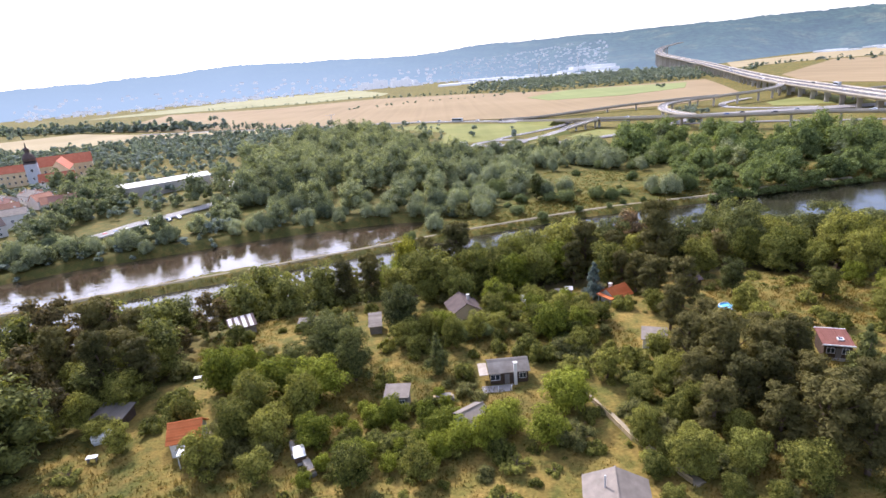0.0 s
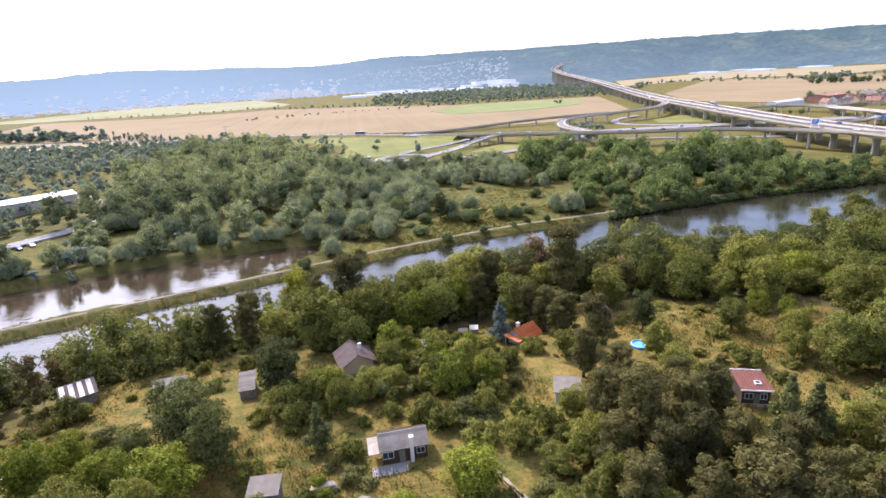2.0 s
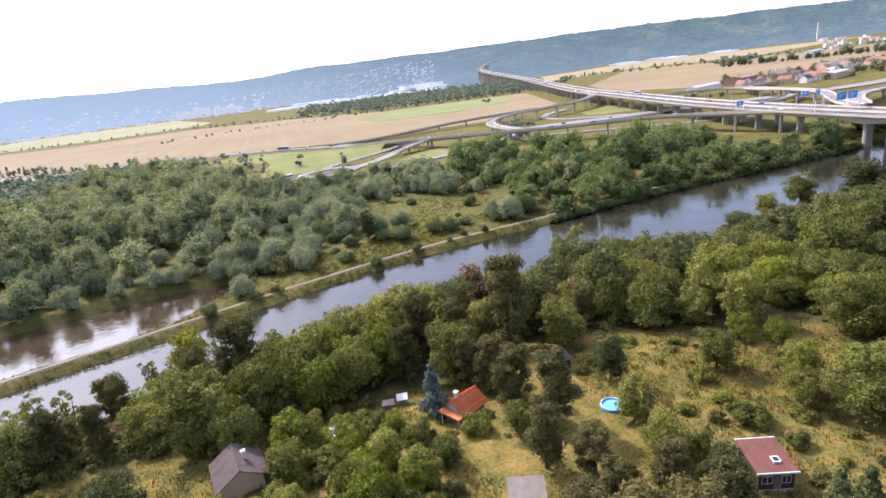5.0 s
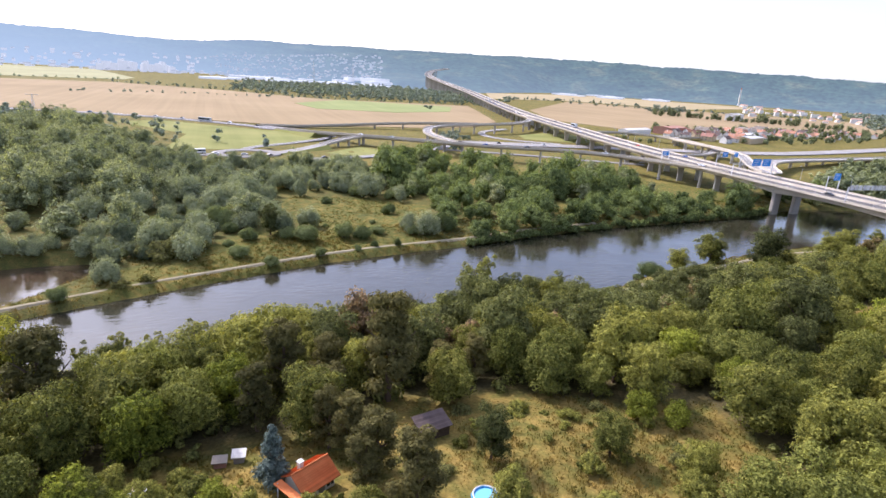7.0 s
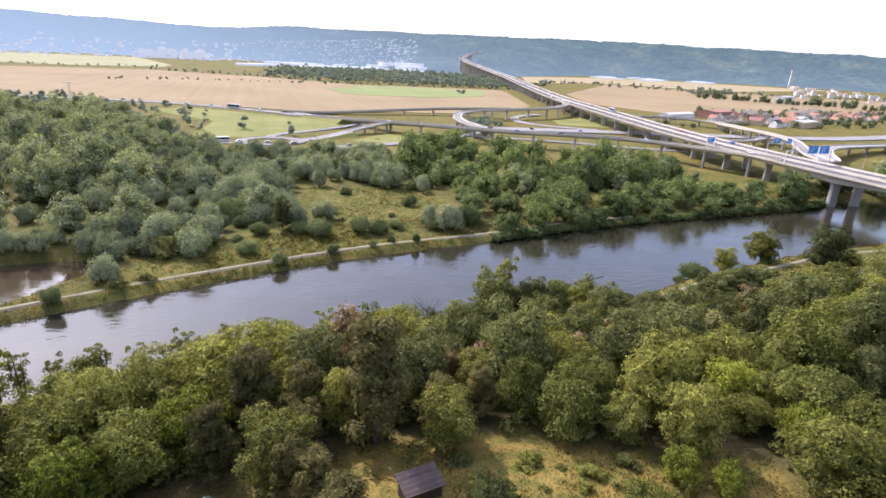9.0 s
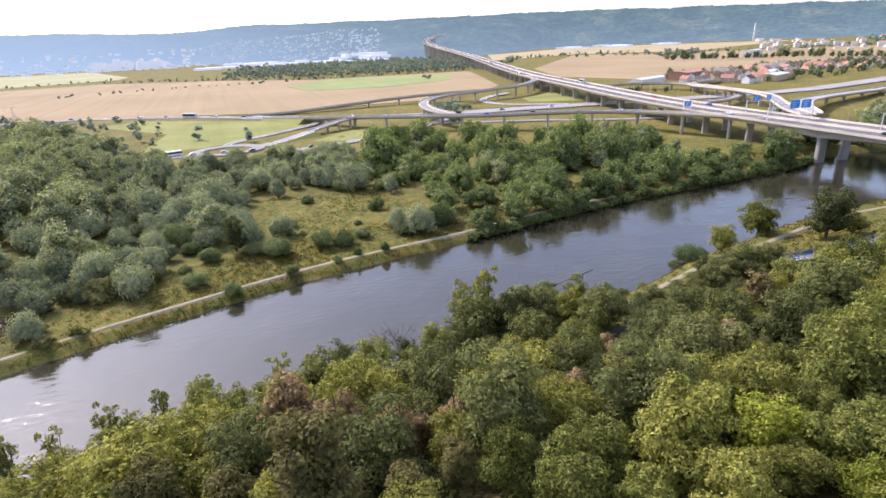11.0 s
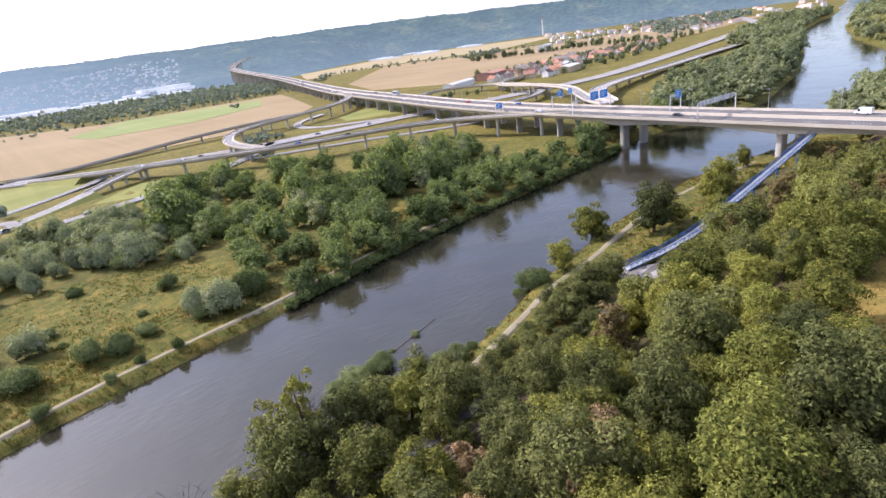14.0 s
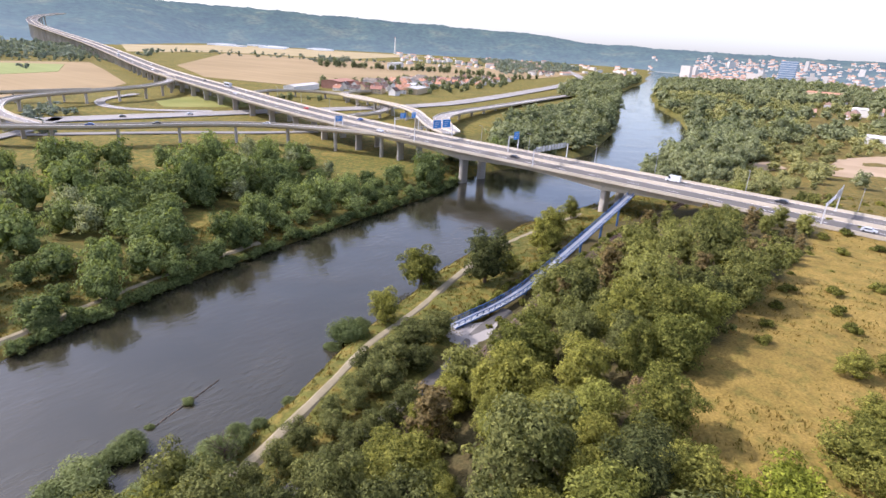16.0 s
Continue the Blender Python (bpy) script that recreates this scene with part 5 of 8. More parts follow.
# -- solitary shrubs of the far bank and its clearings
for key, x, y, s, tl in (("dark", 42, 254, 0.95, 1.25), ("willow", 16, 272, 1.3, 1.1), ("willow", 25, 270, 1.5, 1.2), ("willow", 22, 291, 1.3, 1.1), ("willow", 28, 260, 0.9, 0.95), ("willow", 34, 250, 1.0, 0.95), ("willow", 27, 243, 0.7, 0.8), ("willow", 30, 233, 1.0, 0.9), ("willow", 54, 246, 1.35, 0.95), ("willow", 48, 250, 1.0, 0.9),
                         ("willow", 62, 273, 0.7, 0.85), ("willow", 68, 247, 1.2, 1.15), ("willow", 75, 246, 1.15, 0.95), ("willow", 82, 250, 0.9, 0.85), ("willow", 95, 278, 1.05, 1.05), ("willow", 72, 302, 0.8, 0.9), ("willow", 89, 316, 1.1, 1.0), ("willow", 105, 308, 1.0, 1.0), ("willow", 39, 224, 0.75, 1.0), ("willow", 56, 230, 0.7, 1.0), ("willow", 70, 233, 0.45, 1.2), ("willow", 77, 236, 0.4, 1.4),
                         ("willow", 102, 247, 1.3, 1.25), ("willow", 111, 251, 1.3, 1.3), ("willow", 96, 247, 0.9, 1.0), ("willow", 123, 239, 0.9, 0.9), ("willow", 86, 236, 0.45, 1.6), ("willow", 64, 262, 0.4, 0.8), ("willow", 84, 264, 0.45, 0.8), ("willow", -5, 256, 1.2, 1.0), ("willow", 3, 264, 1.2, 1.1), ("willow", 11, 258, 1.0, 1.0)):
    plant(key, x, y, s, tall=tl)
for x, y, s in ((0, 237, 1.5), (7, 234.5, 1.7), (14, 236, 1.5), (10, 240, 1.6), (4, 240, 1.4), (19, 239, 1.1), (-2, 213, 0.9), (4, 216, 0.8), (-6, 220, 1.0)):
    plant("pale", x, y, s, tall=rng.uniform(0.85, 1.1), label="yellow-green rounded bush on the river meadow")
plant("willow", -16, 207, 0.9, tall=1.0)
plant("golden", -14.5, 161.5, 1.35, tall=1.2)
# -- right bank below the bridge
for key, x, y, s, tl in (("broad", 198, 193.5, 1.5, 0.85), ("willow", 170, 189.5, 0.85, 1.1), ("broad", 257, 181, 1.2, 1.0), ("broad", 288, 187, 0.8, 1.1), ("willow", 164, 187.5, 1.25, 1.1), ("broad", 173, 185, 0.95, 0.95), ("dark", 208, 178.5, 1.55, 0.95), ("broad", 218, 177, 0.8, 0.8), ("willow", 203, 194, 0.55, 0.9), ("broad", 240, 177, 1.1, 1.1), ("broad", 246, 176, 0.8, 1.0),
                         ("broad", 252, 181, 0.7, 1.1), ("willow", 140, 179.5, 0.4, 1.0), ("willow", 132, 177.5, 0.5, 1.1), ("willow", 127, 176, 0.75, 1.2), ("willow", 122, 174.6, 1.0, 1.1), ("willow", 117, 173.6, 0.95, 1.1), ("willow", 160, 188.5, 0.6, 1.0), ("willow", 111, 172.6, 1.1, 1.15), ("dark", 103, 169.5, 1.05, 1.0), ("dark", 97, 170, 1.05, 1.05), ("airy", 91, 173.5, 1.25, 1.2), ("airy", 86, 172.5, 1.15, 1.15), ("dark", 84, 166.5, 1.25, 1.15), ("broad", 107, 166, 1.0, 1.0), ("broad", 113, 164.5, 0.9, 0.9), ("dark", 90, 167, 1.05, 1.05)):
    plant(key, x, y, s, tall=tl)
for key, x, y, s, tl in (("dark", 158, 169, 0.95, 0.75), ("dark", 165, 170, 1, 0.75), ("dark", 173, 169.5, 0.95, 0.7), ("dark", 151, 166.5, 0.95, 0.75), ("dark", 144, 166, 0.59, 0.75), ("dark", 137, 164.5, 0.56, 0.75), ("dark", 161, 165, 0.7, 0.8), ("broad", 262, 172, 0.6, 0.9), ("dark", 126, 164.5, 0.66, 0.85), ("dark", 132, 166.5, 0.63, 0.8), ("dark", 140, 168, 0.59, 0.75), ("dark", 147, 169.5, 0.59, 0.75), ("dark", 154, 171.5, 0.85, 0.75), ("dark", 120, 163.5, 0.66, 0.9),
                         ("broad", 128, 151, 0.9, 0.85), ("broad", 136, 152, 0.85, 0.85), ("broad", 145, 152.5, 0.8, 0.8), ("broad", 153, 152, 0.8, 0.8), ("dark", 114, 162.5, 1.1, 0.9)):
    plant(key, x, y, s, tall=tl)


row_cycle = [(126 + 4.6 * k, 158.0 + 0.05 * k) for k in range(6)]
for bx, by in row_cycle:
    plant("dark", bx, by, rng.uniform(0.5, 0.66), tall=rng.uniform(0.8, 1.0))
for k in range(34):
    bx = 186 + k * 3.0
    for by, sc in ((162.6 + 0.05 * k, rng.uniform(0.35, 0.6)), (170.0 + 0.14 * k, rng.uniform(0.3, 0.7))):
        if rng.uniform() < 0.75:
            plant("bush", bx + rng.uniform(-1, 1), by + rng.uniform(-0.8, 0.8), sc, tall=rng.uniform(0.9, 1.5), label="green bush beside the foot ramp")
# -- bare dead trees at the water
def dead_tree(x, y, h):
    root = empty("dead_tree", pose(x, y, gz(x, y) - 0.2), "bare grey dead tree leaning over the water", "tree")
    bm = bmesh.new()
    tube(bm, 0.14, 0.08, (0, 0, -0.3), (0.3, 0.6, h * 0.55), 6)
    part("trunk", bm, M_BARK, root)
    for k in range(16):
        a, z = k * 2.4, h * (0.2 + 0.35 * (k % 5) / 5)
        tip = Vector((math.cos(a) * h * 0.38, math.sin(a) * h * 0.38 + 0.6, z + h * (0.3 + 0.2 * ((k * 7) % 5) / 5)))
        foot = Vector((0.3 * z / (h * 0.55), 0.6 * z / (h * 0.55), z))
        bm = bmesh.new()
        tube(bm, 0.06, 0.02, foot, tip, 4)
        for j in range(3):
            q = foot.lerp(tip, 0.45 + 0.18 * j)
            tube(bm, 0.03, 0.012, q, q + Vector((math.cos(a + j * 2 - 2), math.sin(a + j * 2 - 2), 0.9)) * h * 0.12, 3)
        part("branch", bm, M_BARK, root)


for x, y, h in ((88, 172, 14), (92, 172.6, 13), (95, 172.5, 11), (70, 171, 10), (67, 170.4, 9), (122, 172, 7)):
    dead_tree(x, y, h)

# -- gardens: fruit trees, pines and shrubs between the huts
def row(key, places, tall=(0.85, 1.15), label=""):
    for x, y, s in places:
        plant(key, x, y, s, tall=rng.uniform(*tall), label=label)


DARK_TREES = [(-21, 82, 0.97), (-17, 76, 0.78), (-27, 79, 0.59), (-10, 91, 0.85), (50, 72, 0.6), (-24, 86, 0.8), (53, 97, 0.63), (-13, 99, 0.5)]
FRESH_TREES = [(-22, 72, 0.87), (-28, 73, 0.79), (-37, 75, 0.84), (-35, 79, 0.6), (16, 84, 0.73), (14, 64, 0.8), (10, 57, 0.66), (-1, 57.5, 0.5), (2.5, 57, 0.6), (-20, 60, 0.53), (77, 98, 0.5), (81, 95, 0.5), (5, 60, 0.6), (-13, 64, 0.35), (8, 103, 0.65)]
YELLOW_TREES = [(74, 76, 1.0), (79, 74, 1.0), (83, 73, 0.71), (31, 50, 0.47), (1, 106, 0.74), (0, 112, 0.55), (-6, 110, 0.55)]
BROAD_TREES = [(-9, 86, 0.6), (-5, 88, 0.5), (-1, 84, 0.52), (3, 87, 0.48), (7, 97, 0.6), (14, 89, 0.5), (49, 80, 0.55), (25, 50, 0.6), (36, 47, 0.62), (-30, 67, 0.69), (-23, 66, 0.67), (-26, 61, 0.6), (-31, 62, 0.62), (50, 87, 0.68), (68, 93, 0.6), (73, 84, 0.62), (70, 81, 0.5), (54, 113, 0.85), (23, 94, 0.45), (36, 91, 0.47)]
PINES_FRONT = [(33, 70, 0.9), (46, 67, 0.85), (31, 63, 0.85), (30, 56, 0.8), (36, 53, 0.9), (50, 58, 0.8), (43, 48, 0.9), (53, 50, 0.8), (46, 75, 0.75), (38, 73, 0.85)]
PINES = [(39, 99, 0.92), (41, 91, 0.94), (36, 84, 0.85), (40, 80, 0.76), (37, 97, 0.7), (35, 65, 1.1), (41, 66, 1.0), (39, 60, 1.05), (35, 59, 0.86), (40, 51, 1.15), (45, 55, 0.8), (48, 52, 0.71), (-64, 89, 1.25), (-57, 82, 1.15), (-51, 77, 1.0), (-56, 75, 1.1), (-62, 82, 1.1), (38, 102, 0.6), (35, 107, 0.85), (37, 104, 0.8), (35, 113, 0.8), (44, 60, 0.8), (-58, 89, 1.0), (-66, 80, 1.1)]
BUSHES = [(-39, 87, 1.0), (-43, 97, 1.15), (-12, 73, 0.75), (-22, 99, 0.75), (-18, 107, 0.66), (-13, 85, 0.72), (11, 80, 1.0), (6, 82, 0.65), (2, 80, 0.5), (7, 86, 0.57), (0, 74, 0.8), (13, 77, 0.98), (-8, 82, 0.6), (-36, 101, 0.43), (-26, 110, 0.44), (31, 94, 0.66), (24, 96, 0.9), (24, 78, 0.59), (26, 77, 0.43), (64, 91, 0.63), (62, 81, 0.9), (53, 79, 0.85), (4, 55, 0.77)]
LOW_BUSHES = [(15, 55, 0.58), (-44, 72, 1.1), (-9, 58, 1.1), (-16, 60, 0.9), (-12, 59, 0.85), (-5, 58, 0.83), (-45, 66, 0.9), (62, 106, 0.77), (69, 91, 0.4), (63, 92, 0.3), (62, 85, 0.75), (52, 84, 0.8), (57, 86, 0.47), (68, 102, 0.62), (51, 101, 0.47), (68, 79, 0.61), (64, 81, 0.44), (22, 99, 0.7), (18, 101, 0.65), (14, 110, 0.74), (28, 95, 0.41)]
WILLOWS = [(-34, 86, 0.9), (10, 88, 0.6), (25, 85, 0.53), (28, 75, 0.45), (75, 88, 0.55), (48, 60, 0.6), (52, 58, 0.68), (57, 57, 0.8), (22, 61, 0.72), (25, 58, 0.75), (-47, 82, 0.95), (59, 83, 0.42), (73, 102, 0.5), (-3, 109, 0.85)]
row("airy", [(-60, 146, 0.95), (-55, 147, 1.0), (-50, 148, 1.05), (-46, 147, 1.0), (-42, 150, 1.0), (-37, 151, 0.9), (-30, 154, 0.85), (-22, 157, 0.8), (-8, 162, 0.85), (-3, 164, 0.75), (4, 164, 0.8), (10, 165.5, 0.75), (18, 166, 0.8), (26, 167, 0.8), (33, 168, 0.75), (46, 170, 0.8), (52, 170, 0.75)], (0.9, 1.1))
row("dark_fine", DARK_TREES)
thicket = [(-20, 52), (-16, 60), (-19, 66), (-4, 70), (0, 64), (-2, 54)]
for key, poly, gap, big in (("fresh", thicket, 2.7, 0.36), ("broad_fine", [(19, 44), (21, 60), (26, 72), (34, 70), (32, 44)], 3.4, 0.46), ("pale", [(-34, 56), (-36, 68), (-24, 70), (-22, 58)], 3.2, 0.8), ("broad_fine", [(-62, 66), (-50, 64), (-48, 84), (-58, 90)], 4.0, 0.6)):
    P_ = np.array(poly, float)
    for x, y, s in scatter(rng, 400, (P_[:, 0].min(), P_[:, 0].max(), P_[:, 1].min(), P_[:, 1].max()), lambda x, y: np.full(len(x), gap), lambda x, y: inside_poly(x, y, poly) & np.all([np.hypot(x - hx, y - hy) > r for hx, hy, r in HUTS], axis=0)):
        plant(key, x, y, big * rng.uniform(0.6, 1.3), tall=rng.uniform(0.75, 1.15), name="garden_shrub", category="shrub", label="dense leafy garden shrub between the huts")
dense = [(-13, 97), (-10, 82), (4, 86), (9, 88), (18, 80), (24, 92), (20, 105), (9, 107), (7, 93), (-5, 93)]
for k, (x, y, s) in enumerate(scatter(rng, 500, (-14, 25, 79, 108), lambda x, y: np.full(len(x), 2.7), lambda x, y: inside_poly(x, y, dense) & np.all([np.hypot(x - hx, y - hy) > r * 0.9 for hx, hy, r in HUTS], axis=0))):
    plant(("broad_fine", "bush", "fresh", "bush", "willow")[k % 5], x, y, rng.uniform(0.36, 0.6) * (1.6 if k % 5 in (1, 3) else 1.0), tall=rng.uniform(0.75, 1.05), name="garden_shrub", category="shrub", label="dense leafy garden shrub between the huts")
row("fresh", FRESH_TREES)
row("yellow_fine", YELLOW_TREES)
row("broad_fine", BROAD_TREES)
row("pine", PINES)
row("pine", PINES_FRONT)
row("broad", [(28, 66, 0.55), (21, 70, 0.5), (26, 90, 0.45), (19, 78, 0.5), (30, 74, 0.5), (22, 88, 0.5), (-2, 92, 0.45), (-40, 66, 0.6), (-47, 62, 0.5), (-33, 56, 0.6), (-14, 52, 0.6), (-6, 52, 0.5), (-26, 54, 0.5), (58, 52, 0.6), (62, 62, 0.6)])
row("bush", BUSHES, (1.0, 1.3))
row("bush", LOW_BUSHES, (0.7, 0.95), "low rounded garden bush on dry grass")
row("pale", WILLOWS)
row("fir", [(53, 63, 1.05), (58, 64, 0.9)])
row("bush", [(-13 + 2.0 * k, 64 + 0.7 * k, 0.62) for k in range(5)], (0.8, 0.95), "clipped dark green garden hedge bush")
ALL_GARDEN = np.array([(x, y, s * 4) for g in (PINES_FRONT, DARK_TREES, FRESH_TREES, YELLOW_TREES, BROAD_TREES, PINES) for x, y, s in g])
region = GARDENS[8]
for x, y, s in scatter(rng, 2200, (-60, 86, 42, 116), lambda x, y: np.random.default_rng(9).uniform(1.6, 4.6, len(x)), lambda x, y: inside_poly(x, y, region) & np.all([np.hypot(x - hx, y - hy) > r + 0.5 for hx, hy, r in HUTS], axis=0) & np.all([np.hypot(x - tx, y - ty) > r * 0.8 for tx, ty, r in ALL_GARDEN], axis=0)):
    thick = math.sin(x * 0.21 + 1.7 * math.sin(y * 0.13)) + math.sin(y * 0.27 + 1.1 * math.sin(x * 0.17 + 2)) + rng.uniform(-0.7, 0.7)
    if thick < (-0.3 if 13 < x < 35 or y < 66 else 0.35):
        continue
    u = rng.uniform()
    grown = 1.7 if 13 < x < 35 and 48 < y < 96 else (1.3 if y < 66 or x < -10 else 1.0)
    size = 0.16 + 0.5 * rng.uniform() ** 2.2
    plant("bush" if u < 0.34 else ("weed" if u < 0.72 else "pale"), x, y, size * grown, tall=rng.uniform(0.6, 1.35), label="small weedy shrub in the garden grass")
for x, y, s in ((46, 133, 1.2), (50, 128, 1.1), (56, 126, 0.8), (64, 128, 0.8), (69, 126, 0.75), (57, 131, 0.85), (82, 127, 0.8), (83, 139, 0.85), (112, 128, 0.9), (103, 124, 0.8), (108, 126, 0.9), (92, 132, 0.8), (78, 133, 0.7), (60, 129, 0.7)):
    plant("dry", x, y, s * 1.2, tall=1.35)
for x, y, s in ((157, 98, 0.85), (163, 96, 0.7), (170, 95, 0.7), (186, 97, 0.6), (152, 93, 0.9), (163, 91, 0.85), (146, 92, 0.8), (190, 92, 0.6), (178, 90, 0.7)):
    plant("broad", x, y, s, tall=0.8)
# dry field by the motorway: scattered low scrub
for x, y, s in scatter(rng, 1200, (150, 400, 30, 112), lambda x, y: np.full(len(x), 9.0), lambda x, y: inside_poly(x, y, DRY_FIELD) & ((x + y * 0.8 > 268) | (y < np.interp(x, [150, 200, 300], [100, 84, 60])))):
    plant("bush", x, y, rng.uniform(0.35, 0.9), tall=rng.uniform(0.6, 1.0), label="low green scrub on the dry field")

# -- undergrowth that closes the wood below the crowns
und = scatter(rng, 6000, (-180, 340, 36, 196), lambda x, y: np.full(len(x), 4.6), near_ok)
woods("undergrowth", [(x, y, rng.uniform(0.55, 1.0), rng.uniform(0.7, 1.1), rng.uniform(0.1, 0.8)) for x, y, s in und], M_WOOD_LEAF, "low green undergrowth below the trees", [proto(130 + i, "bush", 3.0, 3.6, 3, 110, 0.75) for i in range(4)], "undergrowth")

# -- woods and tree belts of the plain
far_items = []


def belt(line, width, gap, size, tone=(0.1, 0.7), tall=(0.7, 1.2)):
    for (x0, y0), (x1, y1) in zip(line[:-1], line[1:]):
        n = max(1, int(math.hypot(x1 - x0, y1 - y0) / gap))
        for i in range(n):
            t = (i + rng.uniform(0, 1)) / n
            far_items.append((x0 + (x1 - x0) * t + rng.normal(0, width), y0 + (y1 - y0) * t + rng.normal(0, width), size * rng.uniform(0.6, 1.35), rng.uniform(*tall), rng.uniform(*tone)))


river_items = []


def wood_area(poly, gap, size, tone=(0.1, 0.7), into=far_items):
    P_ = np.array(poly, float)
    b_ = (P_[:, 0].min(), P_[:, 0].max(), P_[:, 1].min(), P_[:, 1].max())
    n = int(2.2 * (b_[1] - b_[0]) * (b_[3] - b_[2]) / gap ** 2)
    for x, y, s in scatter(rng, n, b_, lambda x, y: np.full(len(x), gap), lambda x, y: inside_poly(x, y, poly) & ((y > y_left(x) + 4) | (y < y_right(x) - 4))):
        into.append((x, y, size * rng.uniform(0.75, 1.3), rng.uniform(0.7, 1.15), rng.uniform(*tone)))


wood_area([(-400, 135), (-230, 172), (-167, 196), (-150, 210), (-115, 219), (-85, 234), (-60, 243), (-70, 256), (-110, 240), (-160, 226), (-230, 196), (-400, 160)], 6.2, 0.5, (0.2, 0.9))
wood_area([(-420, 380), (-240, 350), (-215, 305), (-160, 345), (-130, 372), (-190, 470), (-300, 400), (-330, 398), (-420, 460)], 10, 1.0, (0.1, 0.7))
wood_area([(-300, 250), (-200, 268), (-160, 292), (-150, 312), (-185, 322), (-240, 312), (-320, 290)], 8.5, 0.75, (0.1, 0.7))
town_items, bank_items = [], []
wood_area([(-267, 377), (-263, 420), (-211, 360), (-183, 300), (-193, 280)], 8, 1.3, (0.0, 0.5), town_items)
wood_area([(-193, 238), (-215, 269), (-212, 306), (-185, 280)], 7, 1.05, (0.0, 0.5), town_items)
wood_area([(-195, 330), (-153, 322), (-140, 298), (-167, 290)], 8.5, 0.65, (0.1, 0.7), town_items)
wood_area([(-126, 284), (-112, 286), (-99, 250), (-106, 240)], 5.5, 0.85, (0.3, 0.8), town_items)
wood_area([(-220, 226), (-160, 233), (-139, 234), (-125, 223), (-150, 212), (-169, 203), (-230, 180)], 5.5, 0.7, (0.0, 0.6), town_items)
wood_area([(-150, 405), (-134, 425), (-92, 320), (-100, 300), (-112, 300)], 7.5, 1.35, (0.0, 0.5), town_items)
wood_area([(-300, 360), (-275, 340), (-290, 300), (-330, 330), (-340, 400)], 9, 1.15, (0.1, 0.6), town_items)
woods("town_trees", town_items, M_BANK_LEAF, "dark green trees round the town and along the side channel", [proto(190 + i, "clumps", 4.5, 9.4, 18, 420, 0.85) for i in range(5)], "trees")
wood_area([(-110, 236), (-100, 240), (-96, 250), (-106, 252)], 5, 0.9, (0.5, 0.9))
wood_area([(-94, 250), (-74, 248), (-66, 262), (-86, 268)], 6, 0.8, (0.0, 0.4))
wood_area([(345, 262), (450, 247), (582, 275), (700, 312), (760, 350), (560, 345), (455, 318), (400, 285)], 8.2, 1.55, (0.0, 0.55), bank_items)
wood_area([(700, 312), (1122, 456), (1596, 552), (1500, 640), (900, 470), (760, 360)], 13, 1.9, (0.1, 0.6), bank_items)
wood_area([(640, 530), (900, 570), (1080, 640), (1050, 720), (800, 660), (600, 610)], 17, 1.0, (0.0, 0.4), bank_items)
for (xa, ya), (xb, yb), gap, big in (((600, 672), (820, 690), 9, 1.0), ((820, 686), (1240, 680), 9, 1.0), ((960, 1060), (1140, 880), 10, 1.5), ((1140, 880), (1170, 750), 10, 1.4), ((430, 560), (480, 545), 8, 0.8)):
    for t_ in np.arange(0, 1, gap / math.hypot(xb - xa, yb - ya)):
        bank_items.append((xa + (xb - xa) * t_ + rng.normal(0, 4), ya + (yb - ya) * t_ + rng.normal(0, 4), big * rng.uniform(0.6, 1.3), rng.uniform(0.8, 1.3), rng.uniform(0.0, 0.4)))
woods("river_wood", bank_items, M_BANK_LEAF, "tall dark wood on the river bank beyond the viaduct", [proto(210 + i, "clumps", 4.5, 8.8, 18, 300, 0.95) for i in range(5)])
wood_area([(1060, 1200), (1240, 1330), (1290, 1280), (1120, 1160)], 14, 1.6, (0.0, 0.3))
wood_area([(430, 194), (507, 190), (600, 208), (745, 250), (900, 318), (1128, 390), (1602, 505), (1900, 300), (1200, 150), (800, 140), (560, 145), (450, 150)], 11.5, 1.6, (0.0, 1.0), river_items)
wood_area([(900, 150), (1200, 155), (1900, 300), (2400, 420), (2300, 150), (1600, -40), (900, -80)], 21, 1.8, (0.0, 1.0), river_items)
wood_area([(350, 184), (430, 192), (440, 150), (420, 110), (345, 130)], 6.5, 1.0, (0.0, 0.8), river_items)
wood_area([(405, 190), (446, 196), (577, 207), (690, 196), (588, 157), (500, 148), (412, 152)], 6.8, 1.25, (0.0, 0.5), river_items)
wood_area([(440, 150), (560, 145), (700, 130), (900, 60), (700, 60), (520, 100), (440, 110)], 10, 1.3, (0.2, 1.0), river_items)
wood_area([(440, 100), (520, 90), (700, 50), (640, -20), (420, 20)], 17, 0.9, (0.3, 1.0), river_items)
belt([(-1000, 1260), (-683, 1080), (-500, 965), (-352, 882)], 7, 4, 1.9, (0.0, 0.4))
belt([(-340, 868), (-216, 779)], 1, 6, 0.6, (0.0, 0.3), (1.7, 2.3))
belt([(-192, 1105), (9, 1180), (134, 1155), (198, 1190)], 5, 16, 0.7)
belt([(-170, 1520), (60, 1370), (220, 1180), (520, 1150)], 5, 10, 0.8)
# tone raised so that this remote belt looks hazed
belt([(-700, 1680), (-380, 1590), (-170, 1690)], 8, 16, 0.7, (0.7, 1.2))
belt([(1000, 1470), (1180, 1330), (1400, 1230), (1850, 1080)], 8, 12, 1.1, (0.0, 0.4))
belt([(720, 1330), (870, 1560), (1100, 1640), (1300, 1480)], 8, 12, 1.1, (0.0, 0.5))
belt([(530, 1150), (580, 1230), (760, 1850)], 25, 8, 1.2)
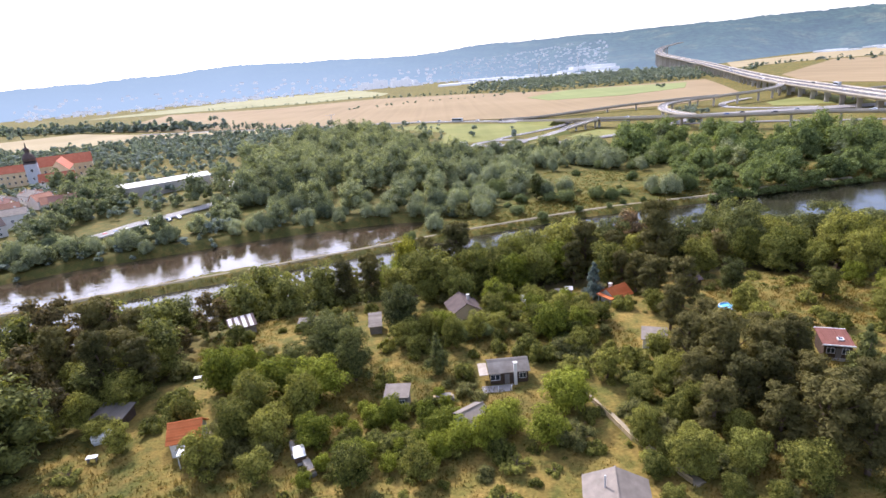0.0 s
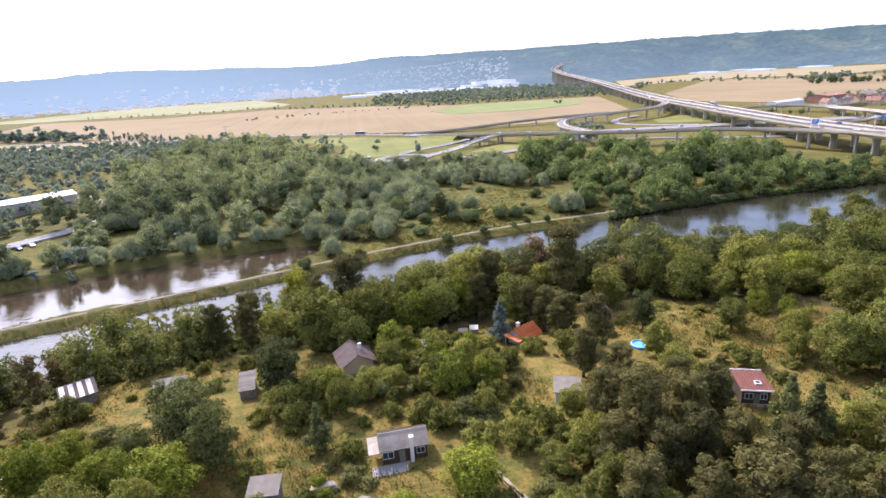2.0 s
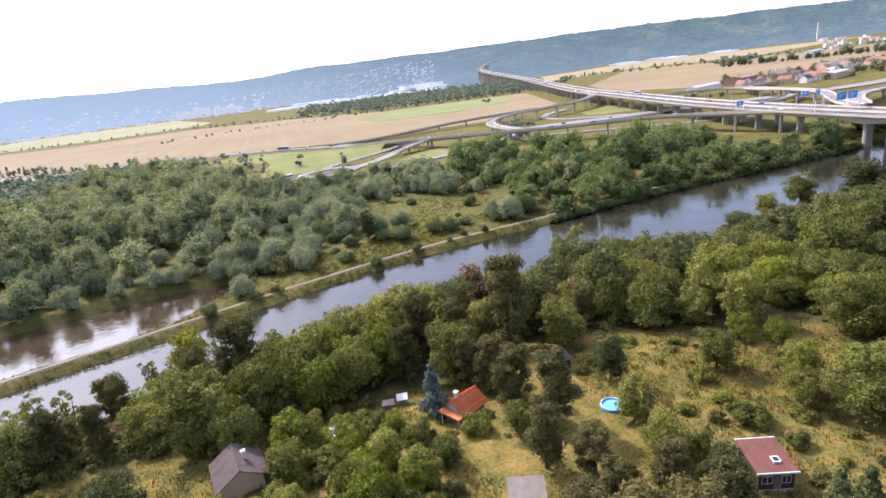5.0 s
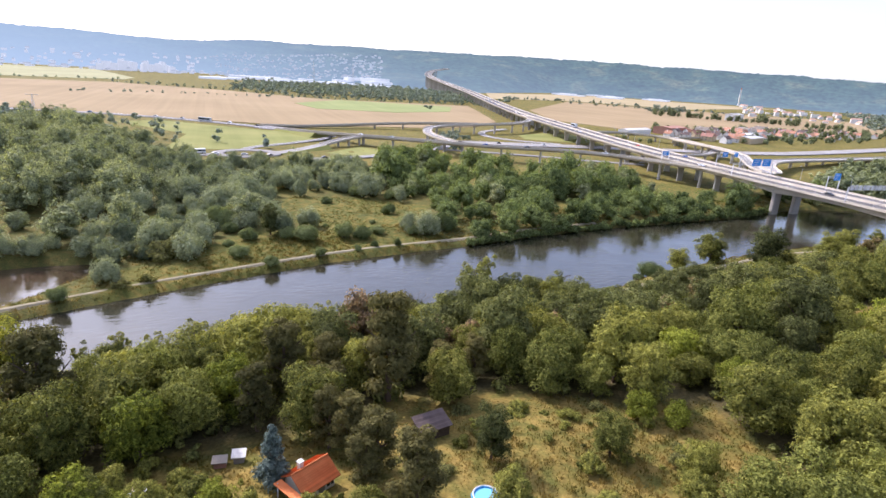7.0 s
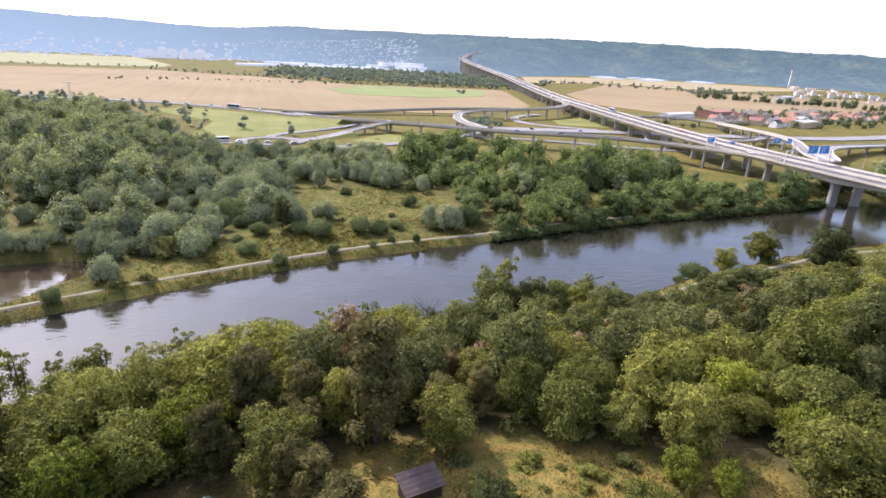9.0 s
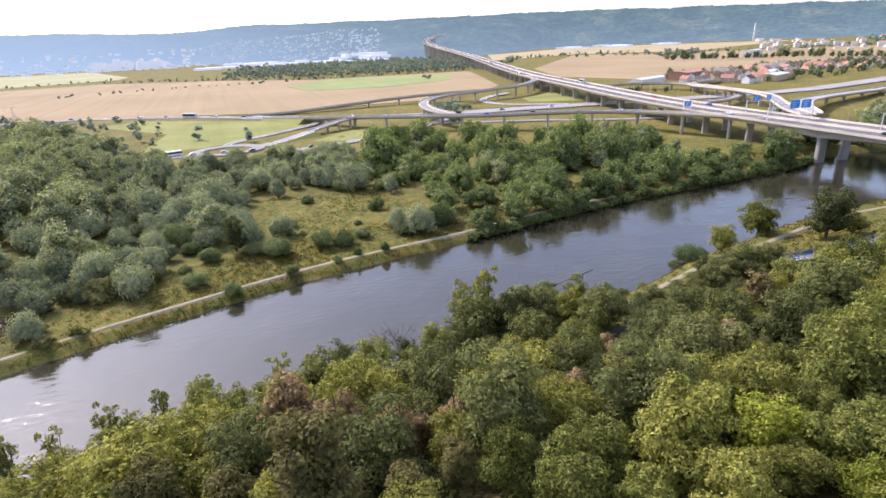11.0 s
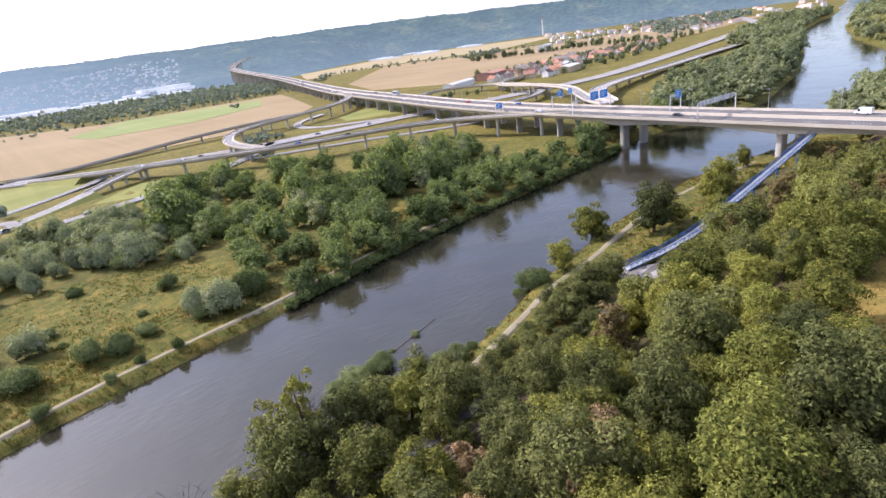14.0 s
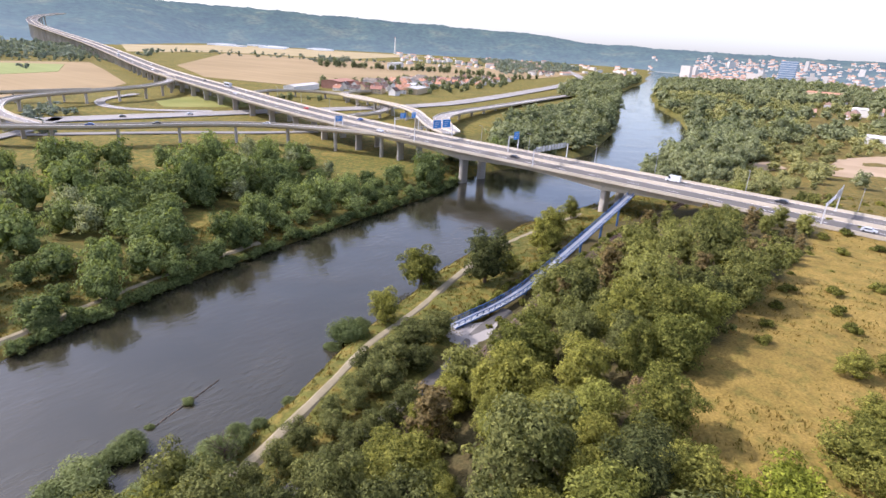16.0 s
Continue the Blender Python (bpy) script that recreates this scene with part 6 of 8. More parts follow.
wood_area([(60, 1400), (230, 1230), (540, 1180), (640, 1420), (740, 1900), (400, 2000), (150, 1900)], 17, 1.7, (0.1, 0.9))
wood_area([(-900, 640), (-640, 740), (-480, 696), (-410, 760), (-340, 750), (-215, 712), (-110, 690), (-60, 600), (-110, 560), (-190, 480), (-300, 460), (-420, 520), (-700, 500)], 8.6, 1.15, (0.0, 0.9))
# haze put into the tone: lighter trees far out
wood_area([(-1700, 1200), (-900, 800), (-740, 1080), (-900, 1250), (-1300, 1500)], 30, 1.5, (0.7, 1.2))
wood_area([(-110, 690), (-60, 700), (-20, 660), (0, 600), (0, 470), (-60, 480), (-100, 560)], 17, 0.9, (0.2, 0.9))
for x, y in ((29, 512), (60, 480), (384, 980), (380, 990), (207, 452), (212, 475)):
    far_items.append((x, y, 1.1, 1.1, 0.3))
wood_area([(225, 530), (268, 545), (260, 580), (236, 572)], 6, 0.8, (0.3, 0.7))
wood_area([(1200, 735), (1900, 850), (2600, 1200), (2300, 1500), (1700, 1060)], 23, 1.9)
river_items = [(x, y, s * (0.6 if math.sin(x * 0.9) * math.cos(y * 0.7) > 0.55 else 1.0), tl, min(1.2, max(0.0, to * 0.55 + 0.25 + 0.45 * math.sin(x / 37 + 1.3 * math.sin(y / 29)) * math.cos(y / 33 + x / 90)))) for x, y, s, tl, to in river_items]
BARE = [[(478, 112), (560, 103), (630, 66), (560, 36), (490, 66)], [(452, 142), (482, 128), (500, 140), (470, 152)]]
river_items = [q for q in river_items if not any(inside_poly(q[0], q[1], p) for p in BARE)]
DARK_GROVE = [(345, 186), (430, 196), (577, 209), (690, 198), (590, 156), (500, 147), (450, 146), (400, 150)]


def grove(x, y):
    """Tall dark trees stand in the nearest grove and far up the bank; olive scrub fills the rest."""
    return bool(inside_poly(x, y, DARK_GROVE)) or x > 1180 or math.sin(x / 31 + 2.0 * math.sin(y / 23)) + math.sin(y / 19 + x / 47) > 0.95


for dark, mat, text in ((True, M_BANK_LEAF, "tall dark green trees on the river bank"), (False, M_RIVER_LEAF, "pale olive riverside scrub along the river bend")):
    group_ = [(x, y, s * (1.05 if dark else 0.8), tl * (1.1 if dark else 0.8), to * (0.7 if dark else 1.0)) for x, y, s, tl, to in river_items if grove(x, y) == dark]
    woods("river_wood", [q for q in group_ if q[0] < 620], mat, text + " beside the bridge", [proto(170 + i, "clumps", 4.6, 8.6, 20, 460, 0.78) for i in range(6)])
    woods("river_wood", [q for q in group_ if q[0] >= 620], mat, text, [proto(180 + i, "clumps", 4.6, 8.6, 14, 150, 1.4) for i in range(6)])
woods("far_woods", far_items, M_FAR_LEAF_HAZED, "hedges, tree belts and woods across the plain", [proto(150 + i, "round", 4.4, 9.5, 4, 56, 2.1) for i in range(6)])


# ---- garden huts ----
def roof_slope(root, w, y0, z0, y1, z1, mat, thick=0.12, name="roof_slope", label=""):
    """A sloping slab from the eave line (y0, z0) to the ridge line (y1, z1), w wide."""
    bm = bmesh.new()
    h = w / 2
    co = [(-h, y0, z0), (h, y0, z0), (h, y1, z1), (-h, y1, z1)]
    up = [bm.verts.new((x, y, z + thick)) for x, y, z in co]
    lo = [bm.verts.new((x, y, z)) for x, y, z in co]
    flip = y1 < y0
    quads = [up, list(reversed(lo))] + [[lo[i], lo[(i + 1) % 4], up[(i + 1) % 4], up[i]] for i in range(4)]
    for f in quads:
        bm.faces.new(list(reversed(f)) if flip else f)
    return part(name, bm, mat, root, label)


def window(root, x, y, z, w, h, side=-1, axis_="y"):
    """A framed pane on a wall; side: which way it looks."""
    bm = bmesh.new()
    t = 0.06
    bars = [(-w / 2 - t, w / 2 + t, -h / 2 - t, -h / 2), (-w / 2 - t, w / 2 + t, h / 2, h / 2 + t), (-w / 2 - t, -w / 2, -h / 2, h / 2), (w / 2, w / 2 + t, -h / 2, h / 2), (-0.03, 0.03, -h / 2, h / 2)]
    turn = Matrix.Translation((x, y, z)) @ (pose(0, 0, 0) if axis_ == "y" else pose(0, 0, 0, 0, 0, 90))
    for a, b, c, d in bars:
        box(bm, a, b, min(0, side * 0.07), max(0, side * 0.07), c, d, turn)
    win = part("window", bm, M_WHITE, root)
    bm = bmesh.new()
    box(bm, -w / 2, w / 2, min(0, side * 0.03), max(0, side * 0.03), -h / 2, h / 2, turn)
    part("pane", bm, M_GLASS, win)
    return win


def hut(name, x, y, rz, w, d, h, rise, wall_mat, roof_mat, label, over=0.35, mono=False, chimney=None, windows=(), door=None, ribs=0, category="hut", z=None, sink=0.5, rib_mat=None):
    """A small gabled or lean-to hut; the ridge runs along its width, its front looks to local -y."""
    root = empty(name, pose(x, y, gz(x, y) if z is None else z, 0, 0, rz), label, category)
    bm = bmesh.new()
    a, b = w / 2, d / 2
    top = h + rise
    if mono:
        ring = [(-b, -sink), (b, -sink), (b, top), (-b, h)]
    else:
        ring = [(-b, -sink), (b, -sink), (b, h), (0, top), (-b, h)]
    L = [bm.verts.new((-a, u, v)) for u, v in ring]
    R = [bm.verts.new((a, u, v)) for u, v in ring]
    bm.faces.new(list(reversed(L)))
    bm.faces.new(R)
    n = len(ring)
    for i in range(n):
        bm.faces.new((L[i], L[(i + 1) % n], R[(i + 1) % n], R[i]))
    part("wall", bm, wall_mat, root)
    W = w + 2 * over
    if mono:
        s = rise / d
        slopes = [(-b - over, h - over * s + 0.02, b + over, top + over * s + 0.02)]
    else:
        s = rise / b
        slopes = [(-b - over, h - over * s + 0.02, 0.0, top + 0.02), (b + over, h - over * s + 0.02, 0.0, top + 0.02)]
    for y0, z0, y1, z1 in slopes:
        sl = roof_slope(root, W, y0, z0, y1, z1, roof_mat)
        for k in range(ribs):
            t = (k + 0.5) / ribs
            yy, zz = y0 + (y1 - y0) * t, z0 + (z1 - z0) * t
            dy, dz = (y1 - y0) / ribs * 0.3, (z1 - z0) / ribs * 0.3
            bm = bmesh.new()
            co = [(-W / 2, yy - dy, zz - dz + 0.121), (W / 2, yy - dy, zz - dz + 0.121), (W / 2, yy + dy, zz + dz + 0.19), (-W / 2, yy + dy, zz + dz + 0.19), (W / 2, yy + dy, zz + dz + 0.121), (-W / 2, yy + dy, zz + dz + 0.121)]
            v = [bm.verts.new(c) for c in co]
            bm.faces.new((v[0], v[1], v[2], v[3]) if y1 > y0 else (v[3], v[2], v[1], v[0]))
            bm.faces.new((v[3], v[2], v[4], v[5]) if y1 > y0 else (v[5], v[4], v[2], v[3]))
            part("tile_course", bm, rib_mat or roof_mat, sl)
    if not mono:
        bm = bmesh.new()
        tube(bm, 0.13, 0.13, (-W / 2, 0, top + 0.13), (W / 2, 0, top + 0.13), 6)
        part("ridge", bm, roof_mat, root)
    if chimney:
        cx, cy, cw, ch, cb = chimney
        bm = bmesh.new()
        box(bm, cx - cw / 2, cx + cw / 2, cy - cw / 2, cy + cw / 2, cb, ch)
        box(bm, cx - cw / 2 - 0.08, cx + cw / 2 + 0.08, cy - cw / 2 - 0.08, cy + cw / 2 + 0.08, ch, ch + 0.12)
        part("chimney", bm, M_WALL_W, root, "whitewashed chimney")
    for wx, wz, ww, wh in windows:
        window(root, wx, -b, wz, ww, wh)
    if door is not None:
        bm = bmesh.new()
        box(bm, door - 0.42, door + 0.42, -b - 0.06, -b, 0, 1.95)
        part("door", bm, M_WALL_GREY, root)
    return root


main_hut = hut("garden_hut", 6.8, 73.2, 2, 6.4, 4.2, 2.5, 1.1, M_WALL_DARK, M_ROOF_WORN, "dark boarded garden hut with a weathered grey gable roof", chimney=(1.0, -2.5, 0.5, 4.2, -0.5), windows=((-2.4, 1.5, 1.5, 1.0), (2.3, 1.5, 1.1, 0.9)), door=-0.4, ribs=9)
bm = bmesh.new()
box(bm, -5.1, -3.6, -2.55, 1.5, 2.3, 2.4)
main_hut.scale = (0.88, 0.88, 0.88)
part("porch_roof", bm, M_ROOF_WORN, main_hut)
bm = bmesh.new()
box(bm, -4.85, 3.9, -4.4, -2.35, -0.6, 0.12)
part("terrace", bm, M_ASPHALT, main_hut, "grey concrete terrace")
for px in (-4.6, -2.2, 0.0):
    bm = bmesh.new()
    box(bm, px - 0.06, px + 0.06, -4.3, -4.18, 0.1, 1.0)
    part("railing_post", bm, M_WHITE, main_hut)
orange_hut = hut("garden_hut", 31.3, 99.2, 28, 4.0, 3.6, 2.0, 1.2, M_WALL_W, M_ROOF_ORANGE, "white garden hut with a bright orange tiled gable roof", over=0.5, chimney=(-0.8, 0.6, 0.5, 3.8, 2.4), windows=((-1.6, 1.2, 1.0, 0.8), (1.4, 1.2, 1.0, 0.8)), door=0.2, ribs=11)
bm = bmesh.new()
box(bm, -3.6, -2.2, -2.2, 1.2, -0.5, 0.15)
part("porch_floor", bm, M_CONCRETE, orange_hut)
for py in (-2.1, 1.0):
    bm = bmesh.new()
    box(bm, -3.5, -3.4, py, py + 0.1, 0.1, 2.3)
    part("porch_post", bm, M_WALL_BLUE, orange_hut, "pale blue post")
bm = bmesh.new()
box(bm, -3.75, -2.75, -2.5, 1.4, 2.1, 2.22)
part("porch_roof", bm, M_ROOF_ORANGE, orange_hut)
red_hut = hut("garden_hut", 56.3, 73.3, -20, 4.0, 5.0, 2.6, 0.3, M_WALL_DARK, M_ROOF_MAROON, "dark wooden hut with a maroon sheet roof and a skylight", over=0.3, mono=True, windows=((-1.0, 1.5, 1.1, 0.9), (1.1, 1.5, 0.9, 0.9)), door=0.15, ribs=0)
bm = bmesh.new()
box(bm, 0.15, 1.05, -1.45, -0.45, 2.6, 3.05)
red_hut.scale = (0.9, 0.9, 0.9)
sk = part("skylight", bm, M_WHITE, red_hut, "white framed skylight")
bm = bmesh.new()
box(bm, 0.3, 0.9, -1.28, -0.62, 3.05, 3.07)
part("pane", bm, M_GLASS, sk)
for yy, zz in ((-2.86, 2.64), (2.86, 3.0)):
    bm = bmesh.new()
    box(bm, -2.34, 2.34, yy - 0.07, yy + 0.07, zz - 0.12, zz + 0.1)
    part("fascia", bm, M_WHITE, red_hut, "white fascia board")
for k in range(9):
    bm = bmesh.new()
    x0 = -2.1 + k * 0.52
    v = [bm.verts.new(c) for c in ((x0, -2.78, 2.735), (x0 + 0.06, -2.78, 2.735), (x0 + 0.06, 2.78, 3.065), (x0, 2.78, 3.065))]
    w = [bm.verts.new(q.co + Vector((0, 0, 0.05))) for q in v]
    bm.faces.new(w)
    for a in range(4):
        bm.faces.new((v[a], v[(a + 1) % 4], w[(a + 1) % 4], w[a]))
    part("roof_seam", bm, M_ROOF_MAROON, red_hut)
bm = bmesh.new()
box(bm, -1.9, 1.9, -2.62, -2.52, -1.6, 0.2)
part("plinth", bm, M_PIER, red_hut, "stone plinth")
striped = hut("garden_hut", -44.8, 103.4, 28, 4.8, 3.6, 1.7, 0.9, M_WALL_GREY, M_ROOF_DARK, "small shed with a dark roof patched in white sheets", over=0.35, mono=True)
for k in range(4):
    bm = bmesh.new()
    x0 = -2.5 + k * 1.3
    v = [bm.verts.new(c) for c in ((x0, -2.1, 1.79), (x0 + 0.75, -2.1, 1.79), (x0 + 0.75, 1.9, 2.79), (x0, 1.9, 2.79))]
    bm.faces.new(v)
    part("roof_sheet", bm, M_ROOF_PALE, striped, "white roof sheet")
hut("garden_shed", -9.7, 68.3, -4, 3.2, 2.6, 1.9, 0.4, M_WALL_GREY, M_ROOF_GREY, "small grey shed with a pale flat roof", over=0.25, mono=True, windows=((-0.8, 1.15, 0.7, 0.6), (0.8, 1.15, 0.7, 0.6)))
brown = hut("garden_hut", 1.2, 99.2, -78, 5.2, 5.0, 2.4, 1.5, M_WALL_Y, M_ROOF_DARK, "ochre hut with a large dark brown gable roof", over=0.7, windows=((-1.2, 1.4, 1.0, 0.9), (1.2, 1.4, 1.0, 0.9)), chimney=(0.2, 1.0, 0.45, 4.5, 3.0))
stack = hut("garden_shed", -15.8, 94.8, 6, 2.2, 4.6, 2.1, 0.7, M_WALL_GREY, M_ROOF_GREY, "narrow weathered shed with overlapping brown roof sheets", over=0.2, mono=True, ribs=6)
hut("garden_hut", 31.6, 79.7, -20, 3.4, 3.0, 1.7, 0.5, M_WALL_W, M_ROOF_GREY, "pale shed with a bleached grey roof under trees", over=0.3, mono=True, windows=((0, 1.0, 1.0, 0.7),))
left_hut = hut("garden_hut", -37.4, 61.9, 10, 3.8, 4.0, 2.5, 1.5, M_WALL_W, M_ROOF_ORANGE, "white garden hut with a faded orange red roof", over=0.35, ribs=8, windows=((1.1, 1.4, 0.7, 0.7),))
bm = bmesh.new()
box(bm, -0.4, 1.9, -4.6, -2.1, 2.0, 2.1)
part("awning", bm, M_WHITE, left_hut, "white awning over the porch")
for px in (-0.3, 1.8):
    bm = bmesh.new()
    box(bm, px - 0.05, px + 0.05, -4.5, -4.4, -0.3, 2.0)
    part("awning_post", bm, M_WHITE, left_hut)
bot = hut("garden_hut", 14.8, 45.0, 78, 5.6, 6.0, 1.9, 1.2, M_GREENPAINT, M_ROOF_GREY, "green painted hut with a large pale grey roof", over=0.5, ribs=0)
bm = bmesh.new()
tube(bm, 0.11, 0.11, (0.6, 1.2, 2.4), (0.6, 1.2, 4.2), 8)
part("stove_pipe", bm, M_STEEL, bot, "thin grey stove pipe")
hut("garden_hut", 0.7, 61.6, 35, 3.4, 3.0, 2.1, 0.7, M_WALL_BLUE, M_ROOF_GREY, "pale blue hut half hidden by trees", over=0.25, windows=((0, 1.4, 0.9, 0.8),))
hut("garden_shed", 48.2, 104.9, 10, 4.2, 2.3, 1.7, 0.7, M_WALL_DARK, M_ROOF_DARK, "open fronted dark wooden shed at the edge of the wood", over=0.3, mono=True, ribs=5)
hut("greenhouse", 14.0, 102.4, 12, 1.7, 2.6, 1.6, 0.6, M_ROOF_PALE, M_WHITE, "small white plastic covered greenhouse", over=0.05, category="greenhouse")
hut("garden_shed", 24.2, 108.4, -10, 1.2, 0.9, 0.9, 0.2, M_WALL_GREY, M_ROOF_PALE, "tiny shed with a silvery sheet roof", over=0.25, mono=True)
hut("garden_shed", 22.0, 108.2, -10, 1.4, 0.8, 0.7, 0.2, M_ROOF_BRICK, M_ROOF_WORN, "low orange shed with a cream flat roof", over=0.2, mono=True)
hut("garden_shed", -51.8, 69.2, -6, 4.6, 3.0, 1.7, 0.4, M_WALL_DARK, M_ROOF_DULL, "dark low shed with a dull flat roof under trees", over=0.3, mono=True)


def swimming_pool(x, y):
    root = empty("swimming_pool", pose(x, y, gz(x, y)), "round inflatable blue garden pool full of water", "pool")
    bm = bmesh.new()
    n = 28
    rings = []
    for r, z in ((1.55, -0.2), (1.6, 0.0), (1.66, 0.35), (1.55, 0.6), (1.38, 0.62), (1.3, 0.5), (1.3, 0.3)):
        rings.append([bm.verts.new((r * math.cos(2 * math.pi * i / n), r * math.sin(2 * math.pi * i / n), z)) for i in range(n)])
    for p, q in zip(rings[:-1], rings[1:]):
        for i in range(n):
            bm.faces.new((p[i], p[(i + 1) % n], q[(i + 1) % n], q[i]))
    part("pool_wall", bm, M_POOL, root)
    bm = bmesh.new()
    bmesh.ops.create_circle(bm, cap_ends=True, segments=28, radius=1.32, matrix=Matrix.Translation((0, 0, 0.44)))
    m, n_, l_, b_ = material("pool_water", (0.2, 0.55, 0.8), 0.08)
    part("pool_water", bm, m, root, "pale blue water")
    bm = bmesh.new()
    for i in range(28):
        a, b = 2 * math.pi * i / 28, 2 * math.pi * (i + 1) / 28
        tube(bm, 0.09, 0.09, (1.46 * math.cos(a), 1.46 * math.sin(a), 0.62), (1.46 * math.cos(b), 1.46 * math.sin(b), 0.62), 5)
    part("rim", bm, M_WHITE, root, "white rim")


hut("garden_shed", -30.4, 103.2, 4, 5.0, 3.0, 0.9, 0.3, M_WALL_GREY, M_ROOF_DULL, "low sunken shed with a flat dull grey roof in dry grass", over=0.2, mono=True)
swimming_pool(49.2, 90.8)
plant("spruce", 27.6, 101.2, 1.0, label="blue-grey conical spruce beside the orange roofed hut", tall=1.0)
plant("fir", -3.8, 76.4, 0.85, label="dark conical spruce beside the garden hut", tall=1.0)


def plank_fence(pts, h=1.0):
    root = empty("fence", pose(0, 0, 0), "pale yellow plank fence along a garden path", "fence")
    for (x0, y0), (x1, y1) in zip(pts[:-1], pts[1:]):
        d = math.hypot(x1 - x0, y1 - y0)
        n = max(1, int(d / 2.2))
        rz = math.degrees(math.atan2(y1 - y0, x1 - x0))
        for i in range(n):
            a, b = i / n, (i + 1) / n
            xa, ya = x0 + (x1 - x0) * a, y0 + (y1 - y0) * a
            m = pose(xa, ya, gz(xa, ya), 0, 0, rz)
            bm = bmesh.new()
            box(bm, -0.06, 0.06, -0.06, 0.06, -0.3, h + 0.1, m)
            part("post", bm, M_PLANK, root)
            bm = bmesh.new()
            box(bm, 0.06, d / n - 0.06, -0.03, 0.03, 0.25, h * 0.55, m)
            box(bm, 0.06, d / n - 0.06, -0.03, 0.03, h * 0.65, h, m)
            part("board", bm, M_PLANK, root)


plank_fence([(16.4, 67), (18, 63), (20, 56), (22, 52), (24, 48)])
plank_fence([(12.8, 98), (13.0, 106)], 0.7)
track_path("path_garden", [(12.2, 97), (12.6, 102), (12.0, 106)], 0.9, M_GRAVEL, "narrow pale garden path beside the greenhouse")
track_path("path_garden", [(17.2, 67), (18.9, 62), (20.8, 56), (22.8, 52), (25, 48)], 1.0, M_GRAVEL, "pale sandy strip beside the plank fence")
track_path("path_garden", [(-36, 67), (-35.4, 63), (-36.5, 59)], 1.2, M_GRAVEL, "pale paved garden path")


def junk(name, x, y, rz, parts_, label, category):
    root = empty(name, pose(x, y, gz(x, y), 0, 0, rz), label, category)
    for nm, mat, dims in parts_:
        bm = bmesh.new()
        box(bm, *dims)
        bmesh.ops.bevel(bm, geom=bm.edges[:], offset=0.04, segments=1, affect="EDGES")
        part(nm, bm, mat, root)
    return root


def trailer(x, y, rz, mat, label):
    return junk("garden_trailer", x, y, rz, [("body", mat, (-1.2, 1.2, -0.7, 0.7, 0.5, 1.3)), ("cover", M_WHITE, (-1.25, 1.25, -0.75, 0.75, 1.3, 1.42)), ("chassis", M_STEEL, (-1.1, 1.1, -0.5, 0.5, 0.0, 0.5))], label, "trailer")


trailer(-51, 64.5, 20, M_WHITE, "white covered trailer on the grass")
trailer(-21.5, 57.4, -70, M_WALL_DARK, "dark trailer with a white cover on a garden path")
for x, y, rz in ((-50, 60.4, 10), (-44, 80, 10)):
    junk("garden_table", x, y, rz, [("tabletop", M_WHITE, (-0.7, 0.7, -0.4, 0.4, 0.68, 0.75)), ("leg", M_WALL_GREY, (-0.6, -0.5, -0.33, 0.33, -0.1, 0.68)), ("leg", M_WALL_GREY, (0.5, 0.6, -0.33, 0.33, -0.1, 0.68))], "white weathered garden table on the grass", "table")
for x, y, rz in ((-22.8, 59.4, -70), (-3.2, 68.4, 5), (-20, 55.5, -60)):
    junk("wood_pile", x, y, rz, [("log_row", M_WALL_GREY, (-1.6, 1.6, -0.5, 0.5, -0.1, 0.5)), ("log_row", M_PLANK, (-1.4, 1.4, -0.4, 0.4, 0.5, 0.85)), ("cover", M_WALL_GREY, (-1.0, 1.2, -0.45, 0.45, 0.85, 0.92))], "stack of old boards and firewood", "wood pile")


# ---- blue ramp ----
RAMP = [(179.6, 169.8, 4.2), (186, 168.4, 4.6), (194.5, 166.6, 5.2), (207, 165.4, 6.1), (227, 165.8, 7.6), (250, 166.6, 9.4), (276, 167.6, 11.4), (303, 168.8, 13.4)]
ramp_root = empty("foot_ramp", pose(0, 0, 0), "long blue steel foot ramp climbing to the motorway bridge", "ramp")
ramp_path = smooth_path(RAMP, 2.0)
swept("deck", ramp_path, [(-1.15, 0), (1.15, 0), (1.15, -0.3), (0.7, -0.6), (-0.7, -0.6), (-1.15, -0.3)], M_DECK, ramp_root)
_t = along(ramp_path, 0)[2]
for sgn in (-1, 1):
    q = shifted(ramp_path, sgn * 1.13)
    swept("top_rail", q, [(-0.08, 1.2), (0.08, 1.2), (0.08, 1.36), (-0.08, 1.36)], M_BLUE, ramp_root, "blue steel rail")
    swept("side_girder", q, [(-0.06, -0.3), (0.06, -0.3), (0.06, 0.06), (-0.06, 0.06)], M_BLUE, ramp_root, "blue steel girder")
    for s in np.arange(1.0, _t - 1, 2.0):
        p, t, _ = along(q, s)
        m = Matrix.Translation(p) @ pose(0, 0, 0, 0, 0, math.degrees(math.atan2(t[1], t[0])))
        bm = bmesh.new()
        box(bm, -0.06, 0.06, -0.06, 0.06, 0.3, 1.2, m)
        part("post", bm, M_BLUE, ramp_root)
        bm = bmesh.new()
        for zz in (0.3, 0.6, 0.9):
            box(bm, 0.06, 1.94, -0.02, 0.02, zz, zz + 0.09, m)
        part("infill", bm, M_BLUE, ramp_root)
for s in np.arange(28, _t - 6, 20):
    p, t, _ = along(ramp_path, s)
    pier(ramp_root, p[0], p[1], 0, p[2] - 0.6, 0.7, 0.7, 1.6, "blue steel column", M_BLUE)
plaza = [(172, 161), (180, 160.5), (190, 162.8), (188, 165), (181, 170.5), (176, 169), (173, 165)]
bm = bmesh.new()
